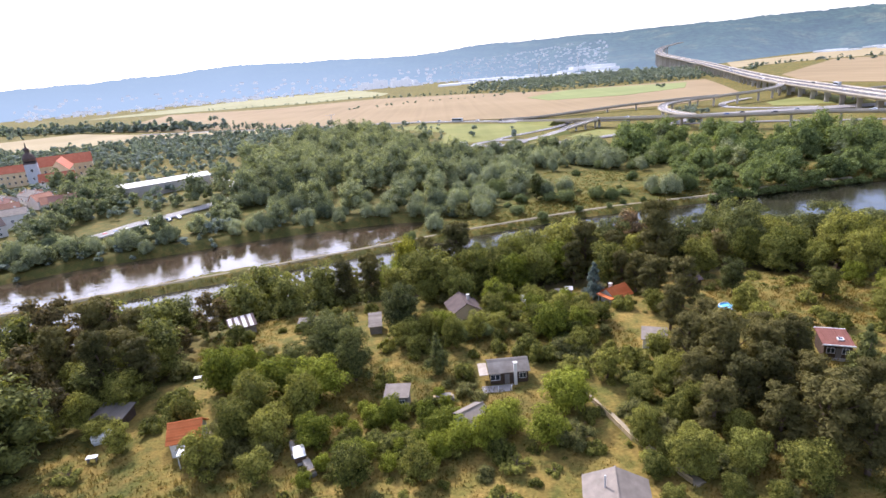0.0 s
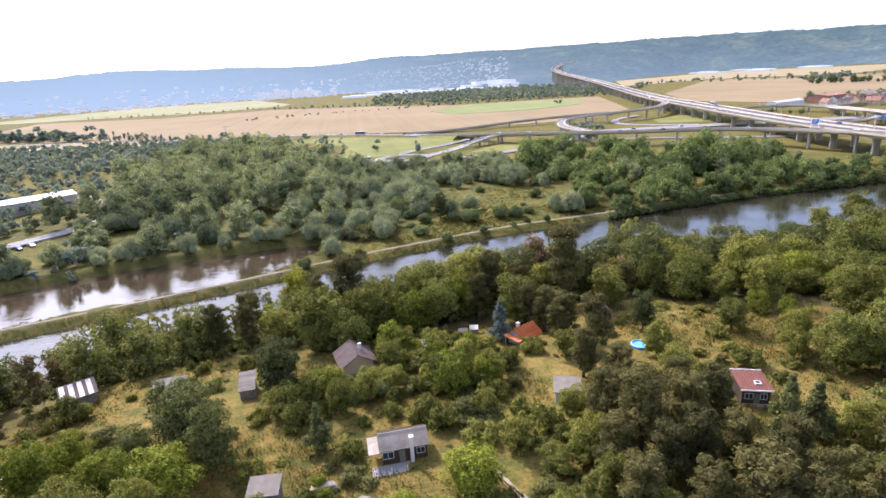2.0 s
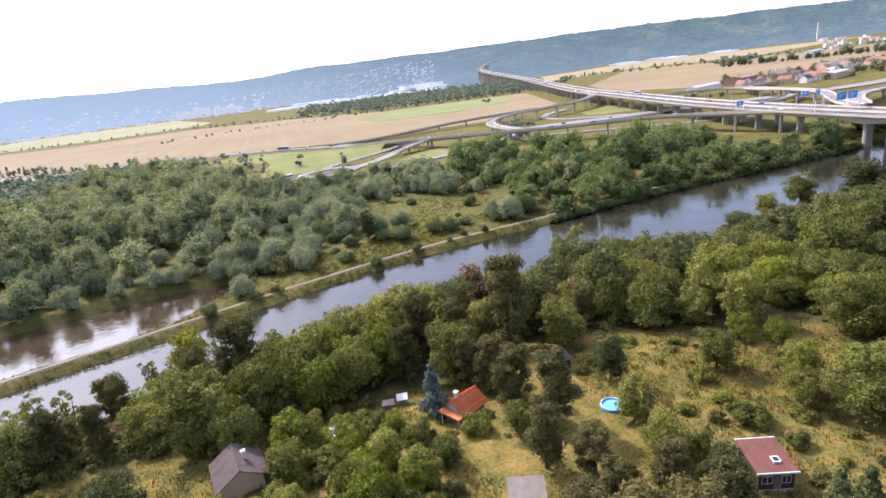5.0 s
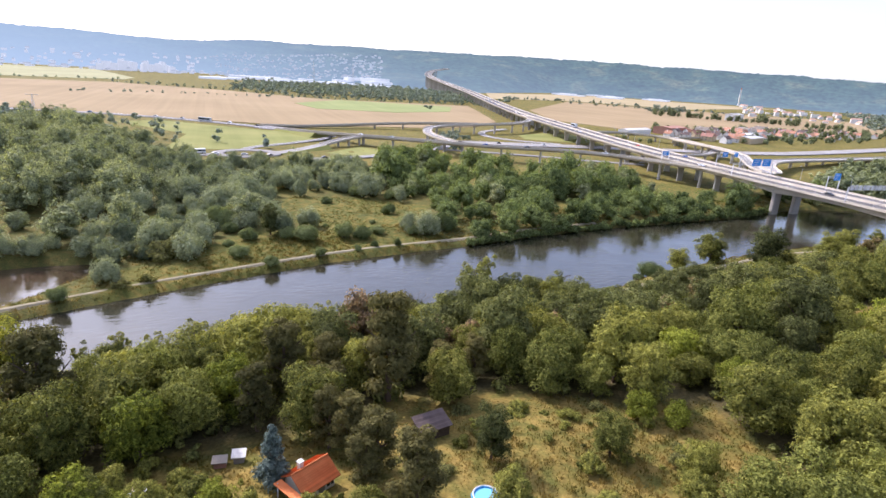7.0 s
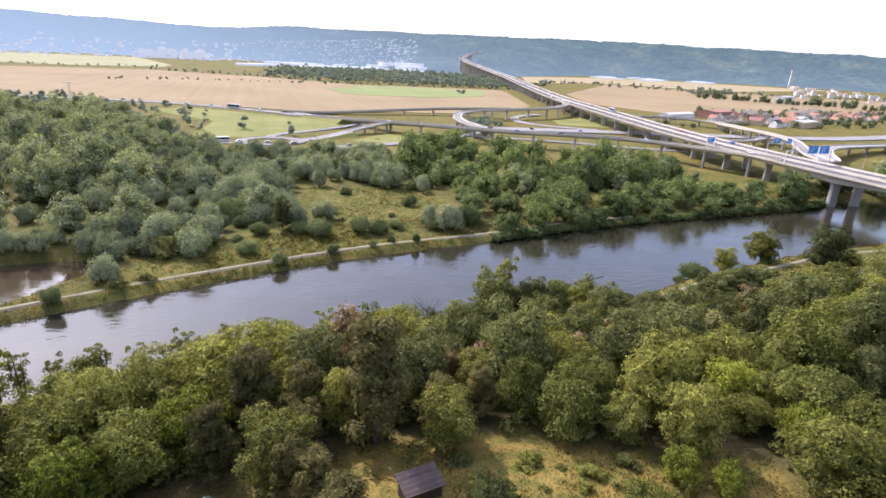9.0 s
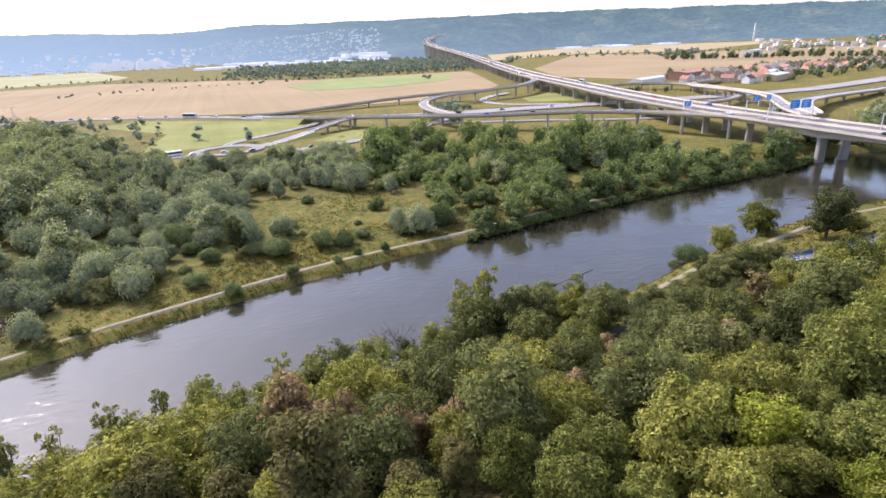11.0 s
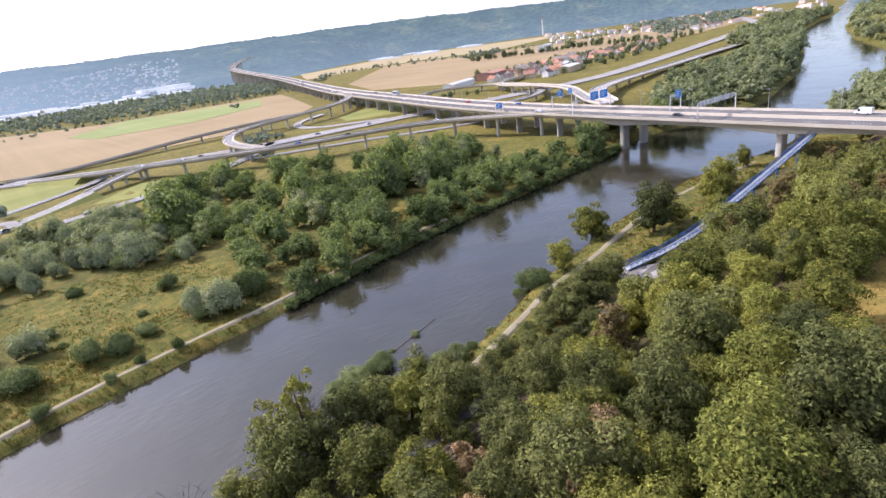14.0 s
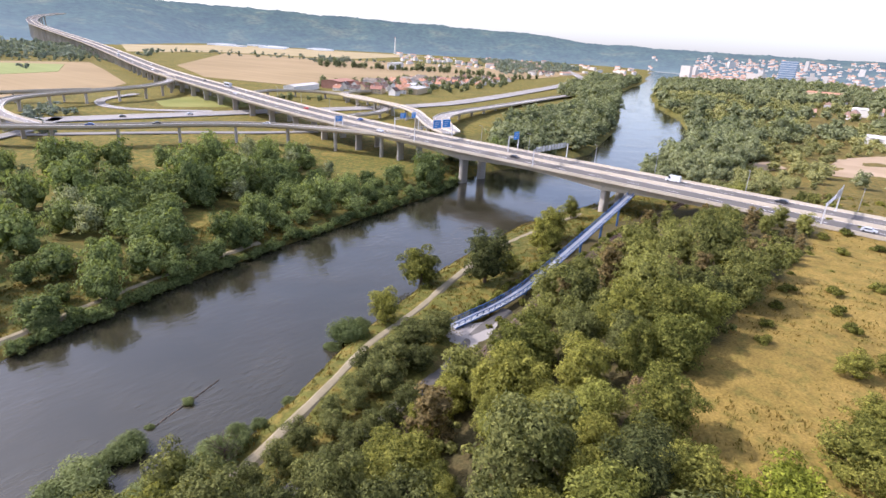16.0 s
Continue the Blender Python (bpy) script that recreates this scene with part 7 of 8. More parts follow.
f = bm.faces.new([bm.verts.new((x, y, gz(x, y) + 0.14)) for x, y in plaza])
ext = bmesh.ops.extrude_face_region(bm, geom=[f])
bmesh.ops.translate(bm, vec=(0, 0, -0.6), verts=[v for v in ext["geom"] if isinstance(v, bmesh.types.BMVert)])
bmesh.ops.recalc_face_normals(bm, faces=bm.faces)
me = bpy.data.meshes.new("pavement")
bm.to_mesh(me)
bm.free()
me.materials.append(M_ASPHALT)
tagged(new("pavement", me), "grey paved landing at the foot of the ramp", "pavement", kind="structure")


# ---- gantries, signs and lamps of the motorway ----
def main_at(y):
    x = float(np.interp(y, main_path[:, 1], main_path[:, 0]))
    z = float(np.interp(y, main_path[:, 1], main_path[:, 2]))
    x2 = float(np.interp(y + 4, main_path[:, 1], main_path[:, 0]))
    return x, y, z, math.degrees(math.atan2(4, x2 - x))


def gantry(y, o0, o1, signs, label, h=6.6):
    """A steel portal over one carriageway, from offset o0 to o1, with hung signs."""
    x, y, z, rz = main_at(y)
    root = empty("sign_gantry", pose(x, y, z, 0, 0, rz - 90), label, "gantry")
    for o in (o0, o1):
        bm = bmesh.new()
        box(bm, o - 0.2, o + 0.2, -0.2, 0.2, 0, h + 0.9)
        part("post", bm, M_STEEL, root)
    for zz in (h, h + 0.9):
        bm = bmesh.new()
        box(bm, o0, o1, -0.15, 0.15, zz - 0.1, zz + 0.1)
        part("beam", bm, M_STEEL, root)
    n = 8
    for i in range(n):
        xa = o0 + (o1 - o0) * i / n
        bm = bmesh.new()
        tube(bm, 0.06, 0.06, (xa, 0, h), (xa + (o1 - o0) / n, 0, h + 0.9), 5)
        part("brace", bm, M_STEEL, root)
    for a, b, c, d, mat in signs:
        bm = bmesh.new()
        box(bm, a, b, -0.35, -0.22, c, d)
        sg = part("sign_panel", bm, mat, root, "blue road sign" if mat is M_SIGN else "grey back of a road sign")
        if mat is M_SIGN:
            bm = bmesh.new()
            for k in range(3):
                zz = d - (d - c) * (0.25 + 0.25 * k)
                box(bm, a + (b - a) * 0.15, a + (b - a) * (0.8 - 0.12 * k), -0.37, -0.352, zz - 0.12, zz + 0.12)
            part("lettering", bm, M_LINE, sg, "white bars")


gantry(240, 6.6, 15.0, [(10.4, 14.6, 5.6, 9.4, M_SIGN)], "grey gantry with a blue road sign over the motorway")
gantry(212, -14.6, 14.6, [(-13.5 + 2.6 * k, -11.6 + 2.6 * k, 6.0, 8.4, M_STEEL) for k in range(10)], "grey lattice gantry with sign backs over the motorway")
gantry(284, -14.6, 14.6, [(-1.0, 5.0, 6.0, 10.2, M_SIGN), (6.4, 12.4, 6.0, 10.2, M_SIGN)], "gantry with two large blue road signs")
gantry(316, 1.2, 20.0, [(5.0, 9.0, 7.0, 10.0, M_SIGN), (14, 17, 7.0, 10.0, M_SIGN)], "far gantry with small blue signs")
gantry(344, -20.0, -14.6, [(-19.6, -15.2, 3.0, 6.0, M_SIGN)], "blue road sign on a post beside the slip road", 5.0)
gantry(104, -14.4, 14.4, [(2.0, 6.2, 6.0, 9.2, M_STEEL), (7.2, 9.6, 6.0, 9.2, M_STEEL), (10.4, 13.8, 6.0, 9.6, M_STEEL)], "wide grey gantry carrying sign backs")


def street_lamp(x, y, z, rz, h=10.0, group="lamps along the motorway"):
    root = empty("street_lamp", pose(x, y, z, 0, 0, rz), "slim grey street lamp", "street lamp", group)
    bm = bmesh.new()
    tube(bm, 0.12, 0.07, (0, 0, -0.3), (0, 0, h), 6)
    part("pole", bm, M_STEEL, root)
    bm = bmesh.new()
    tube(bm, 0.06, 0.05, (0, 0, h), (1.6, 0, h + 0.3), 5)
    part("arm", bm, M_STEEL, root)
    bm = bmesh.new()
    box(bm, 1.4, 2.2, -0.15, 0.15, h + 0.2, h + 0.36)
    part("lamp_head", bm, M_STEEL, root)
    return root


for k, yy in enumerate((60, 96, 132, 168, 196, 232, 262, 296, 330, 364, 400, 440, 480)):
    x, y, z, rz = main_at(yy)
    street_lamp(x + 15.3, y, z - 1.0, rz + 90)


# ---- vehicles ----
def car_proto(name, L, W, H, mat, label, category, kind):
    root = empty(name, pose(0, 0, -50), label, category, "traffic on the roads")
    bm = bmesh.new()
    a, b = L / 2, W / 2
    if kind == "car":
        prof = [(-a, 0.3), (a, 0.3), (a, 0.75), (a * 0.55, 0.92), (a * 0.2, H), (-a * 0.55, H), (-a * 0.85, 0.95), (-a, 0.85)]
    elif kind == "van":
        prof = [(-a, 0.35), (a, 0.35), (a, 1.0), (a * 0.72, 1.2), (a * 0.5, H), (-a, H)]
    else:
        prof = [(-a, 0.4), (a, 0.4), (a, H - 0.1), (a - 0.15, H), (-a, H)]
    A = [bm.verts.new((x, -b, z)) for x, z in prof]
    B = [bm.verts.new((x, b, z)) for x, z in prof]
    bm.faces.new(A)
    bm.faces.new(list(reversed(B)))
    for i in range(len(prof)):
        j = (i + 1) % len(prof)
        bm.faces.new((A[j], A[i], B[i], B[j]))
    part("body", bm, mat, root)
    bm = bmesh.new()
    if kind == "car":
        box(bm, -a * 0.6, a * 0.32, -b - 0.01, b + 0.01, 0.95, H - 0.12)
    elif kind == "van":
        box(bm, a * 0.3, a * 0.62, -b - 0.01, b + 0.01, 1.15, H - 0.35)
    else:
        box(bm, -a * 0.95, a * 0.97, -b - 0.01, b + 0.01, 1.4, H - 0.6)
    part("side_glazing", bm, M_GLASS, root)
    for sx in (-0.62, 0.62):
        for sy in (-1, 1):
            bm = bmesh.new()
            tube(bm, 0.33, 0.33, (a * sx, sy * (b - 0.18), 0.33), (a * sx, sy * (b + 0.02), 0.33), 10)
            part("wheel", bm, M_TYRE, root)
    return root


protos_car = [car_proto("car", 4.4, 1.8, 1.45, m, lab + " passenger car on the road", "car", "car") for m, lab in zip(CAR_PAINTS, ("white", "silver", "black", "red", "dark blue"))]
van_p = car_proto("van", 5.8, 2.1, 2.5, CAR_PAINTS[0], "white delivery van on the road", "van", "van")
bus_p = car_proto("bus", 12.0, 2.5, 3.1, CAR_PAINTS[0], "white and dark city bus at the stop", "bus", "bus")
truck_p = car_proto("truck", 14.0, 2.5, 3.8, CAR_PAINTS[1], "grey lorry on the road", "truck", "bus")


def drive(p, path, s, off, back=False):
    q, t, _ = along(path, s)
    c = math.degrees(math.atan2(t[1], t[0])) + (180 if back else 0)
    copy_thing(p, pose(q[0] + t[1] * off, q[1] - t[0] * off, q[2] + 0.08, 0, 0, c))


def main_s(y):
    return float(np.interp(y, main_path[:, 1], _d))


drive(van_p, main_path, main_s(160), 10.5)
for yy, off, k in ((92, -9, 1), (228, -5, 2), (318, -8, 0), (420, 6, 3), (520, -6, 1), (640, 9, 2), (770, -9, 0), (860, 6, 1), (980, -6, 4), (360, 10, 4), (1150, 7, 0), (120, 9.5, 2)):
    drive(protos_car[k], main_path, main_s(yy), off, off < 0)
for yy, off in ((580, 10), (1040, -8)):
    drive(truck_p, main_path, main_s(yy), off, off < 0)
slip1 = smooth_path([(317, 328, 15.9), (310, 352, 15.2), (300, 374, 14.8), (284, 393, 14.6), (256, 410, 14.5), (224, 424, 14.3), (196, 443, 14), (168, 470, 13.2), (140, 505, 11.5), (112, 555, 8), (85, 606, 5.2)])
for s, k in ((60, 0), (118, 2), (150, 4), (230, 1), (262, 0)):
    drive(protos_car[k], slip1, s, 1.6)
r_main = smooth_path([(85, 606, 5.2), (39, 654, 4.7), (-15, 694, 4.7), (-70, 723, 4.7), (-122, 743, 4.7), (-172, 757, 4.7)])
for s, k in ((30, 2), (64, 0), (120, 1), (150, 0), (220, 4)):
    drive(protos_car[k], r_main, s, 2.2)
drive(truck_p, r_main, 90, -2.2)
r_wide = smooth_path([(128, 575, 4.9), (180, 545, 5), (232, 526, 5), (290, 514, 5), (330, 506, 5), (400, 492, 5), (480, 474, 5), (560, 462, 5)])
for s, k, off in ((70, 2, 3), (110, 0, -3), (160, 2, 3), (205, 1, 4), (300, 0, -4)):
    drive(protos_car[k], r_wide, s, off)
copy_thing(bus_p, pose(14, 447.5, 4.8, 0, 0, 10))
for x, y, rz, k in ((60, 437, 30, 2), (26, 444, 20, 0), (44, 440, 0, 1), (95, 427, 12, 2), (140, 444, 30, 0)):
    copy_thing(protos_car[k], pose(x, y, 4.8, 0, 0, rz))
for i in range(16):
    t = i / 15
    copy_thing(protos_car[i % 5], pose(-196 + 52 * t + 6, 228 + 52 * t - 6, gz(-190 + 52 * t, 222 + 52 * t) + 0.1, 0, 0, 135))


def sink_protos():
    """The patterns that were copied stay out of the place."""
    for p in protos_car + [van_p, bus_p, truck_p]:
        for o in list(p.children_recursive) + [p]:
            bpy.data.objects.remove(o)


sink_protos()


# ---- houses ----
def house(name, w, d, h, rise, wall_mat, roof_mat, label, storeys=2, group="", chim=True):
    """A house with gable roof, windows on all storeys, a door and a chimney; ridge along its width."""
    root = hut(name, 0, 0, 0, w, d, h, rise, wall_mat, roof_mat, label, over=0.4, category="house", z=0, chimney=(w * 0.22, d * 0.15, 0.7, h + rise + 0.7, h + rise * 0.4) if chim else None)
    if group:
        root["group"] = group
    n = max(2, int(w / 4.5))
    for s in range(storeys):
        for i in range(n):
            for side in (-1, 1):
                win = window(root, -w / 2 + w * (i + 0.5) / n, side * d / 2, 1.5 + 2.8 * s, 1.1, 1.3, side)
    return root


prototypes = [house("house", 11, 8.5, 5.6, 3.6, M_WALL_W, M_ROOF_VILLAGE, "white rendered house with an orange tiled roof", group="village houses"),
              house("house", 14, 9, 5.8, 3.8, M_WALL_Y, M_ROOF_BRICK, "ochre house with a brick red gable roof", group="village houses"),
              house("house", 10, 10, 3.6, 3.6, M_WALL_W, M_ROOF_VILLAGE, "low white house with a steep red roof", 1, group="village houses"),
              house("house", 18, 11, 7.5, 2.6, M_WALL_W, M_ROOF_GREY, "long pale house with a grey roof", 2, group="village houses"),
              house("house", 12, 9, 5.6, 3.4, M_WALL_W, M_ROOF_DARK, "white house with a dark roof", group="village houses")]
hr = np.random.default_rng(77)


def settle(cx, cy, ux, uy, rows, cols, gap_u, gap_v, jit, rz0, pick, zbase=4.0):
    for i in range(cols):
        for j in range(rows):
            x = cx + ux * gap_u * i - uy * gap_v * j + hr.normal(0, jit)
            y = cy + uy * gap_u * i + ux * gap_v * j + hr.normal(0, jit)
            p = prototypes[int(hr.choice(pick))]
            copy_thing(p, pose(x, y, zbase, 0, 0, rz0 + hr.choice([0, 90]) + hr.normal(0, 6)))


settle(610, 556, 0.93, 0.36, 4, 12, 26, 22, 5, 20, [0, 0, 1, 2, 2, 4, 3])
settle(860, 600, 0.95, 0.3, 3, 8, 30, 26, 6, 15, [0, 2, 2, 4])
settle(1420, 740, 0.9, 0.4, 2, 5, 46, 40, 12, 10, [0, 1, 3, 4])
settle(-275, 290, 0.55, 0.83, 2, 4, 17, 18, 2.5, 55, [1, 0, 3, 2, 0])
for x, y, rz, k in ((-223, 316, 35, 1), (-247, 304, 35, 0), (-241, 330, 35, 2), (-262, 345, 30, 0), (-230, 281, 30, 3), (-226, 262, 55, 4), (-206, 322, 35, 2)):
    copy_thing(prototypes[k], pose(x, y, 4.0, 0, 0, rz))
for p in prototypes:
    for o in list(p.children_recursive) + [p]:
        bpy.data.objects.remove(o)

# big buildings of the left town and the works beyond the motorway
hut("warehouse", -183, 356, 36, 54, 17, 7.0, 1.6, M_PIER, M_ROOF_PALE, "long brownish grey hall with a pale sheet roof", over=0.5, category="warehouse", z=4.0)
hut("warehouse", -222, 338, 36, 20, 12, 5.0, 0.8, M_WALL_W, M_ROOF_PALE, "low white hall beside the long hall", over=0.3, category="warehouse", z=4.0)
for x, y, w, d, h, wall, roof, lab in ((545, 640, 60, 14, 6, M_WALL_W, M_ROOF_PALE, "long white low hall by the wheat field"), (620, 655, 48, 26, 9, M_ROOF_BRICK, M_ROOF_BRICK, "red brown industrial hall"), (655, 628, 40, 20, 8, M_ROOF_BRICK, M_ROOF_GREY, "brown works hall with a grey roof"),
                                       (660, 560, 44, 20, 7, M_WALL_Y, M_ROOF_PALE, "ochre painted shop hall"), (1120, 980, 60, 18, 14, M_WALL_W, M_ROOF_PALE, "white block beside the wheat field"), (700, 600, 34, 18, 7, M_WALL_W, M_ROOF_PALE, "white shop hall with a pale roof")):
    hut("warehouse", x, y, 20, w, d, h, 1.6, wall, roof, lab, over=0.4, category="warehouse", z=4.0)
for x, y, w, d, h, wall, roof, lab in ((690, 74, 26, 16, 7, M_WALL_W, M_ROOF_PALE, "white hall among the riverside trees"), (1030, 84, 30, 16, 11, M_WALL_W, M_ROOF_PALE, "white block on the wooded river bank"), (1345, 142, 60, 22, 17, M_WALL_Y, M_ROOF_VILLAGE, "large ochre house with an orange roof on the slope")):
    house_ = hut("warehouse", x, y, 78, w, d, h, 2.0, wall, roof, lab, over=0.4, category="building", z=4.0, windows=tuple((-w / 2 + 3 + 5 * k, zz, 1.6, 1.8) for k in range(int(w / 5)) for zz in np.arange(2.5, h - 1.5, 3.6)))
for x, y, rz, w, d, h, r in ((-345, 438, 30, 30, 12, 11, 5), (-300, 434, 118, 38, 13, 12, 7), (-280, 398, 30, 22, 11, 8, 5), (-318, 462, 30, 44, 13, 12, 7)):
    hut("manor_wing", x, y, rz, w, d, h, r, M_WALL_W if w < 30 else M_WALL_Y, M_ROOF_RED, "large pale manor wing with a steep red tiled roof", category="manor", z=4.0, windows=tuple((-w / 2 + 2 + 4 * k, zz, 1.2, 1.8) for k in range(int(w / 4)) for zz in (3, 7.5)))
tower = hut("church_tower", -309, 415, 30, 8, 8, 19, 2, M_WALL_BLUE, M_ROOF_DARK, "pale church tower with a dark onion cap", over=0.3, category="tower", z=4.0, windows=((0, 8, 1.2, 2.0), (0, 14, 1.4, 2.2)))
bm = bmesh.new()
prev = None
for r, z in ((4.0, 21), (4.3, 23), (3.2, 25.5), (1.5, 27), (1.4, 28.5), (1.9, 29.5), (0.6, 31), (0.1, 35)):
    ring_ = [bm.verts.new((r * math.cos(k * math.pi / 6), r * math.sin(k * math.pi / 6), z)) for k in range(12)]
    if prev:
        for i in range(12):
            bm.faces.new((prev[i], prev[(i + 1) % 12], ring_[(i + 1) % 12], ring_[i]))
    prev = ring_
part("cap", bm, M_ROOF_DARK, tower, "dark onion shaped cap")


def lattice_mast(x, y, z, h, w, label, arms=()):
    root = empty("lattice_mast", pose(x, y, z), label, "mast")
    for sx in (-1, 1):
        for sy in (-1, 1):
            bm = bmesh.new()
            tube(bm, w * 0.06, w * 0.04, (sx * w / 2, sy * w / 2, 0), (sx * w * 0.1, sy * w * 0.1, h), 5)
            part("leg", bm, M_STEEL, root)
    for k in range(8):
        za, zb = h * k / 8, h * (k + 1) / 8
        a, b = w / 2 * (1 - 0.8 * k / 8), w / 2 * (1 - 0.8 * (k + 1) / 8)
        bm = bmesh.new()
        tube(bm, w * 0.03, w * 0.03, (-a, -a, za), (b, -b, zb), 4)
        tube(bm, w * 0.03, w * 0.03, (a, a, za), (-b, b, zb), 4)
        part("brace", bm, M_STEEL, root)
    for za, aw in arms:
        bm = bmesh.new()
        box(bm, -aw, aw, -0.15, 0.15, za - 0.2, za + 0.2)
        part("cross_arm", bm, M_STEEL, root)


lattice_mast(-151, 783, 4, 14, 2.4, "steel power pylon at the edge of the wheat field", ((13.4, 6),))
lattice_mast(412, 2330, 4, 78, 8, "tall lattice mast on the far plain")
lattice_mast(560, 2300, 4, 78, 8, "tall lattice mast on the far plain")
bm = bmesh.new()
tube(bm, 4.0, 2.6, (0, 0, 0), (0, 0, 84), 14)
ch = empty("factory_chimney", pose(2442, 2097, 2), "tall white factory chimney on the far plain", "chimney")
part("shaft", bm, M_WALL_W, ch)
bm = bmesh.new()
tube(bm, 2.9, 2.9, (0, 0, 80), (0, 0, 84.4), 14)
part("rim", bm, M_ROOF_RED, ch, "red rim")


# ---- far towns, too many and too small to count ----
def far_town(name, n, az0, az1, r0, r1, seed, label, size=(8, 26), high=(5, 14), warm=0.5, towers=0):
    """Rows of pale blocks with pitched or flat roofs, laid over plain and hills."""
    g = np.random.default_rng(seed)
    wallV, wallF, roofV, roofF = [], [], [], []
    for i in range(n):
        a, r = math.radians(g.uniform(az0, az1)), g.uniform(r0, r1)
        x, y = 40 + r * math.sin(a), 60 + r * math.cos(a)
        z = float(hill_height(math.degrees(a), r) + hill_rough(x, y) * hill_blend(math.degrees(a), r)) - 2.5
        if y_right(x) - 15 < y < y_left(x) + 15:
            continue
        w, d, h = g.uniform(*size), g.uniform(size[0], size[0] * 1.6), g.uniform(*high)
        if i < towers:
            w, d, h = g.uniform(18, 40), 14, g.uniform(26, 46)
        rz = a + g.choice([0, 1.57]) + g.normal(0, 0.2)
        c, s = math.cos(rz), math.sin(rz)
        P_ = [(x + c * u - s * v, y + s * u + c * v) for u, v in ((-w / 2, -d / 2), (w / 2, -d / 2), (w / 2, d / 2), (-w / 2, d / 2))]
        b = len(wallV)
        wallV += [(*p, z) for p in P_] + [(*p, z + h) for p in P_]
        wallF += [(b, b + 1, b + 5, b + 4), (b + 1, b + 2, b + 6, b + 5), (b + 2, b + 3, b + 7, b + 6), (b + 3, b, b + 4, b + 7), (b + 4, b + 5, b + 6, b + 7)]
        if i >= towers and g.uniform() < warm:
            q = len(roofV)
            m0, m1 = ((P_[0][0] + P_[3][0]) / 2, (P_[0][1] + P_[3][1]) / 2), ((P_[1][0] + P_[2][0]) / 2, (P_[1][1] + P_[2][1]) / 2)
            roofV += [(*p, z + h + 0.05) for p in P_] + [(*m0, z + h + d * 0.42), (*m1, z + h + d * 0.42)]
            roofF += [(q, q + 1, q + 5, q + 4), (q + 2, q + 3, q + 4, q + 5), (q + 3, q, q + 4), (q + 1, q + 2, q + 5)]
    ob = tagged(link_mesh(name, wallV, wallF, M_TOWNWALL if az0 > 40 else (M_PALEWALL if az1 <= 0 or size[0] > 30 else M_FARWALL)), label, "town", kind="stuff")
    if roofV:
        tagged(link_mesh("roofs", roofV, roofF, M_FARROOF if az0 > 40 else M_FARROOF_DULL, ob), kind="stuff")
    return ob


# painted haze: these walls and roofs emit, the pale walls whitest
M_FARWALL = hazed("hazed_far_walls", (0.5, 0.47, 0.43), (0.62, 0.59, 0.55), 0.6)
M_PALEWALL = hazed("hazed_pale_walls", (0.7, 0.68, 0.65), (0.8, 0.78, 0.75), 0.6, (0.66, 0.72, 0.78))
M_TOWNWALL = hazed("hazed_town_walls", (0.58, 0.5, 0.41), (0.74, 0.67, 0.58), 0.22)
M_FARROOF_DULL = hazed("hazed_dull_roofs", (0.42, 0.33, 0.28), (0.5, 0.4, 0.35), 0.55)
M_FARROOF = hazed("hazed_far_roofs", (0.46, 0.225, 0.12), (0.54, 0.3, 0.18), 0.22)
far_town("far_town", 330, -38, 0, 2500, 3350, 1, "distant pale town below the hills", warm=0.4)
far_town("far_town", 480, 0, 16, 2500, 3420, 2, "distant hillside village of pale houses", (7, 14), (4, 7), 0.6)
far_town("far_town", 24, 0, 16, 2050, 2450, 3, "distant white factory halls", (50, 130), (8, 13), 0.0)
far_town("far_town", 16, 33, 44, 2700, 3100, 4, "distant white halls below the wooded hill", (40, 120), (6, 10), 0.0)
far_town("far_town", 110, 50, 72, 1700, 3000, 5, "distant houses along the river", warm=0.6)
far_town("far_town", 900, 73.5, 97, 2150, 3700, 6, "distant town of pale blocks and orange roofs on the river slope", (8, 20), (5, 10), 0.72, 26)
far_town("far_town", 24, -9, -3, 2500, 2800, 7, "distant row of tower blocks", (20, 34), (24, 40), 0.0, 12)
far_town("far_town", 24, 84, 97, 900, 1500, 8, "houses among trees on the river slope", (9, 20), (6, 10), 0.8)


# the office glass carries the same emitted haze
M_OFFICE = hazed("hazed_office_glass", (0.09, 0.16, 0.26), (0.13, 0.22, 0.33), 0.3)
office = empty("office_tower", pose(2640, 318, 6, 0, 0, 84), "blue glass office tower above the far town", "tower")
bm = bmesh.new()
box(bm, -28, 28, -11, 11, 0, 74)
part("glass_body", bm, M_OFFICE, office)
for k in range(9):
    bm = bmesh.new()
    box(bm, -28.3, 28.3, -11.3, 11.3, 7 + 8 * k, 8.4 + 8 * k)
    part("floor_band", bm, M_PALEWALL, office, "pale floor band")


# ---- drift boom in the river ----
boom = empty("floating_boom", pose(0, 0, 0), "line of drifting logs moored in the river", "boom")
for i in range(9):
    t = i / 9
    xa, ya = 121 + 16 * t, 192.2 + 4.2 * t
    bm = bmesh.new()
    tube(bm, 0.1, 0.08, (xa, ya, 0.03), (xa + 1.5, ya + 0.36 + 0.1 * math.sin(i), 0.08), 7)
    part("log", bm, M_BARK, boom)
for x, y, s in ((129, 194.2, 0.4), (116, 189.4, 0.95), (108, 187.4, 1.2), (112.5, 189.6, 0.7), (104, 187, 1.0), (121, 192.8, 0.25)):
    ob = plant("willow", x, y, s, label="small green willow clump standing in the water", tall=0.8)
    ob.location.z = -0.35


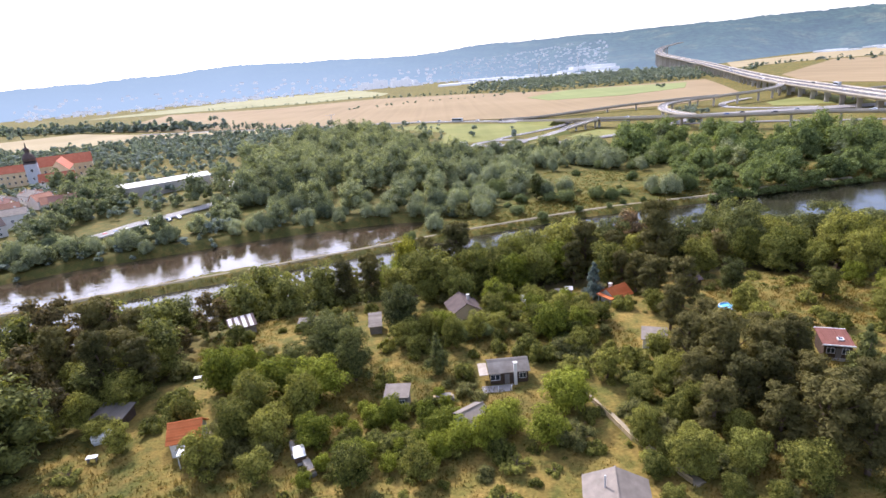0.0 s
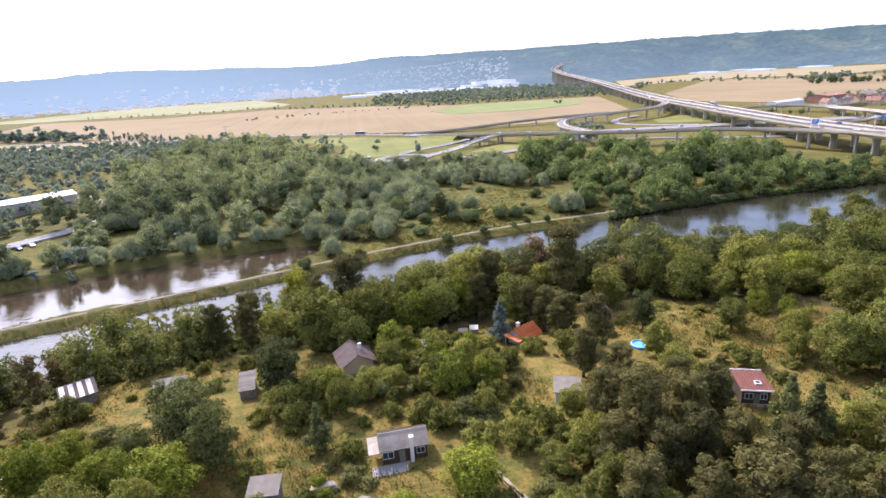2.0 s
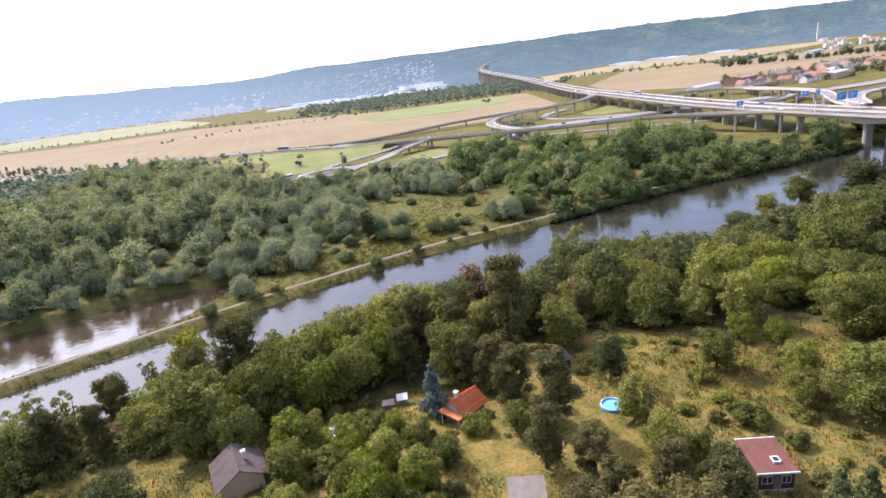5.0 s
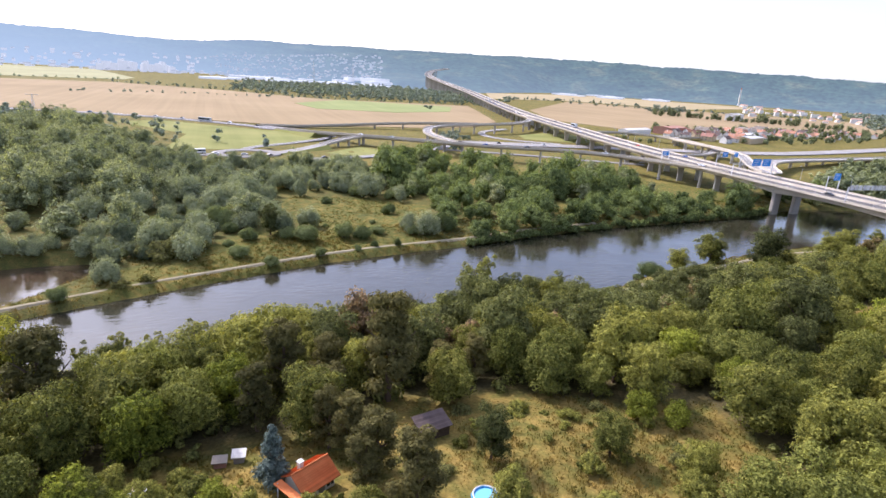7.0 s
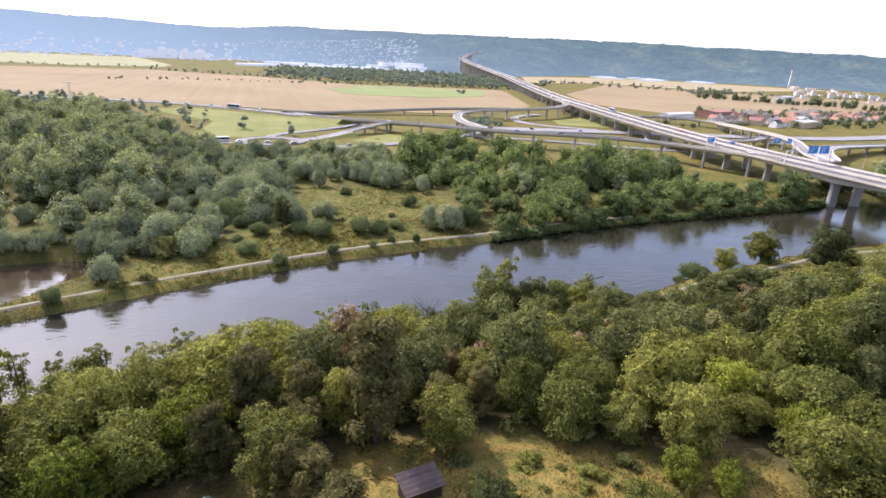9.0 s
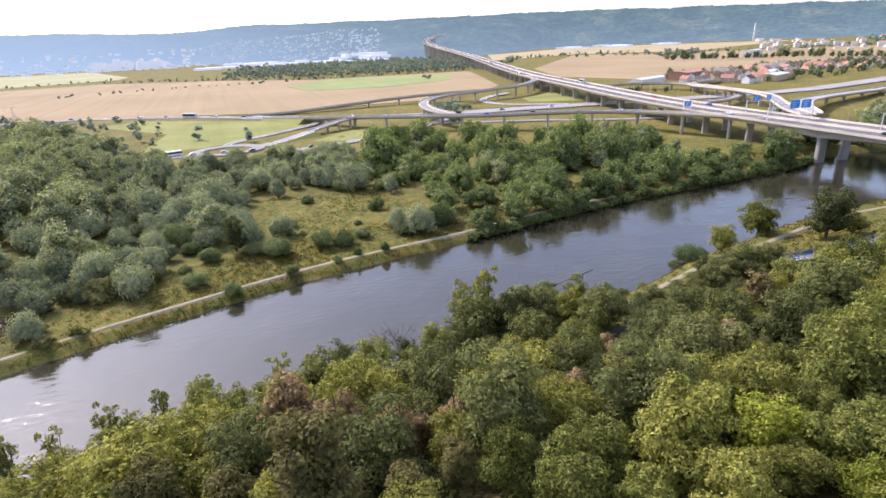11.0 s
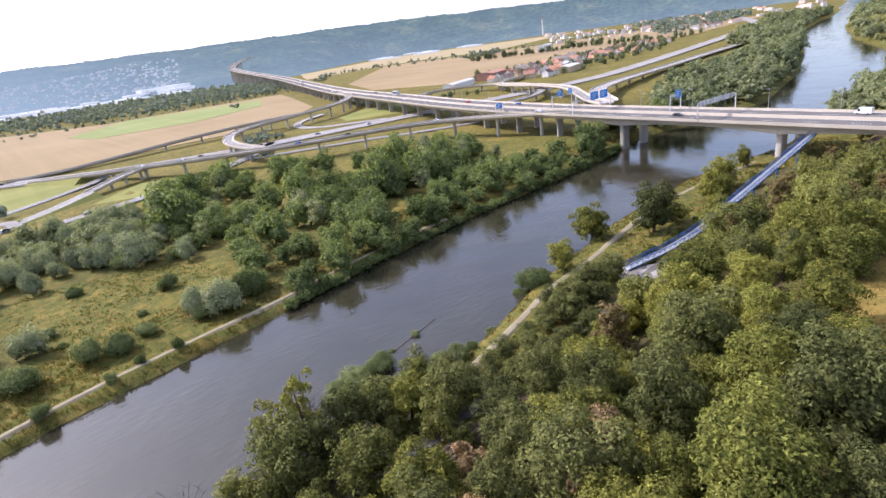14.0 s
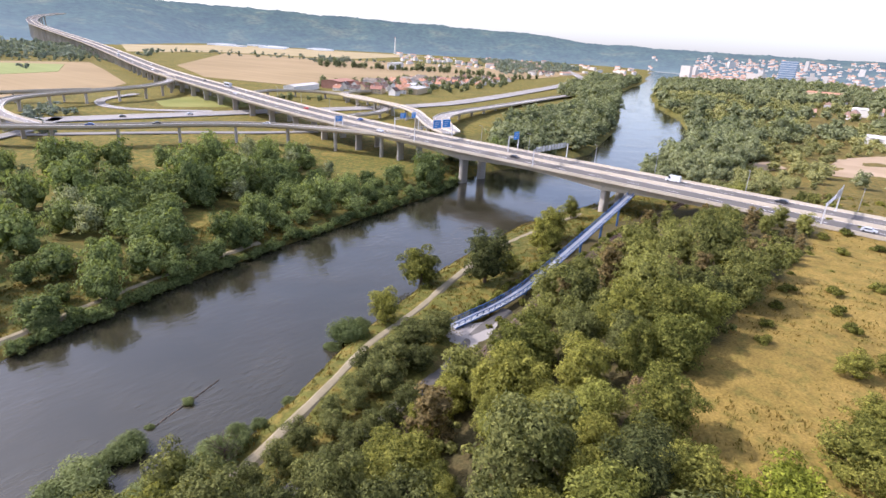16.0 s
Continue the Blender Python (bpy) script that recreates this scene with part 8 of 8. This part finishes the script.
# ---- weeds and grass tufts on the near meadows and banks ----
def tufts(name, pts_, mat, label, size):
    g = np.random.default_rng(21)
    n = len(pts_)
    x, y = np.repeat(pts_[:, 0], 5) + g.normal(0, 0.35, 5 * n), np.repeat(pts_[:, 1], 5) + g.normal(0, 0.35, 5 * n)
    z = ground_height(x, y)
    a = g.uniform(0, math.pi, 5 * n)
    s = size * g.uniform(0.5, 1.5, 5 * n)
    dx, dy = np.cos(a) * s * 0.3, np.sin(a) * s * 0.3
    lx, ly = g.normal(0, 0.3, 5 * n) * s, g.normal(0, 0.3, 5 * n) * s
    V = np.stack([np.column_stack([x - dx, y - dy, z - 0.1]), np.column_stack([x + dx, y + dy, z - 0.1]), np.column_stack([x + dx * 0.8 + lx, y + dy * 0.8 + ly, z + s]), np.column_stack([x - dx * 0.5 + lx, y - dy * 0.5 + ly, z + s * 0.85])], 1).reshape(-1, 3)
    Q = np.arange(4 * len(x)).reshape(-1, 4)
    me = arrays_mesh(name, V, Q, np.zeros((0, 3), int), mat, np.repeat(g.uniform(0, 1, 5 * n), 4))
    tagged(new(name, me), label, "grass", kind="stuff")


M_WEED = grass_material("weeds", 0.7)
M_WEED_G = grass_material("green_weeds", 0.5)
gr = np.random.default_rng(31)
X, Y = gr.uniform(-62, 420, 40000), gr.uniform(20, 125, 40000)
k = inside_poly(X, Y, DRY_FIELD)
for p in GARDENS:
    k |= inside_poly(X, Y, p)
for hx, hy, r in HUTS:
    k &= np.hypot(X - hx, Y - hy) > r * 0.7
k &= gr.uniform(0, 1, len(X)) < np.where(X > 240, 0.3, 1.0)
Xg, Yg = gr.uniform(-60, 90, 12000), gr.uniform(44, 116, 12000)
kg = inside_poly(Xg, Yg, GARDENS[8]) | inside_poly(Xg, Yg, GARDENS[7])
for hx, hy, r in HUTS:
    kg &= np.hypot(Xg - hx, Yg - hy) > r * 0.7
tufts("garden_grass", np.column_stack([Xg[kg], Yg[kg]]), M_WEED_G, "long green and yellow grass in the gardens", 0.2)
k &= gr.uniform(0, 1, len(X)) < np.where(X > 130, 0.5, 1.0)
tufts("dry_grass", np.column_stack([X[k], Y[k]]), M_WEED, "tall dry grass and weeds on the clearings", 0.26)
X = gr.uniform(-200, 345, 26000)
off = gr.uniform(0.6, 30, len(X)) ** 1.0
side = gr.uniform(0, 1, len(X)) < 0.55
Y = np.where(side, y_left(X) + off, y_right(X) - off)
k = ~near_line(X, Y, TOWPATH_R, 1.8) & ~near_line(X, Y, CYCLE, 2.2) & ~near_line(X, Y, RAIL, 2.8) & ~near_line(X, Y, left_path, 1.5)
k &= side | (X > 100)
s0, s1 = side_band(X)
k &= ~((Y > s0 - 1) & (X < -6))
tufts("bank_grass", np.column_stack([X[k], Y[k]]), M_WEED_G, "rank green grass and weeds along both banks", 0.34)
X, Y = gr.uniform(10, 210, 9000), gr.uniform(210, 320, 9000)
k = np.zeros(len(X), bool)
for p in FAR_MEADOWS[:3]:
    k |= inside_poly(X, Y, p)
k &= ~near_line(X, Y, left_path, 1.5)
M_WEED_M = grass_material("meadow_weeds", 0.2)
tufts("meadow_grass", np.column_stack([X[k], Y[k]]), M_WEED_M, "rough grass of the river meadow", 0.32)
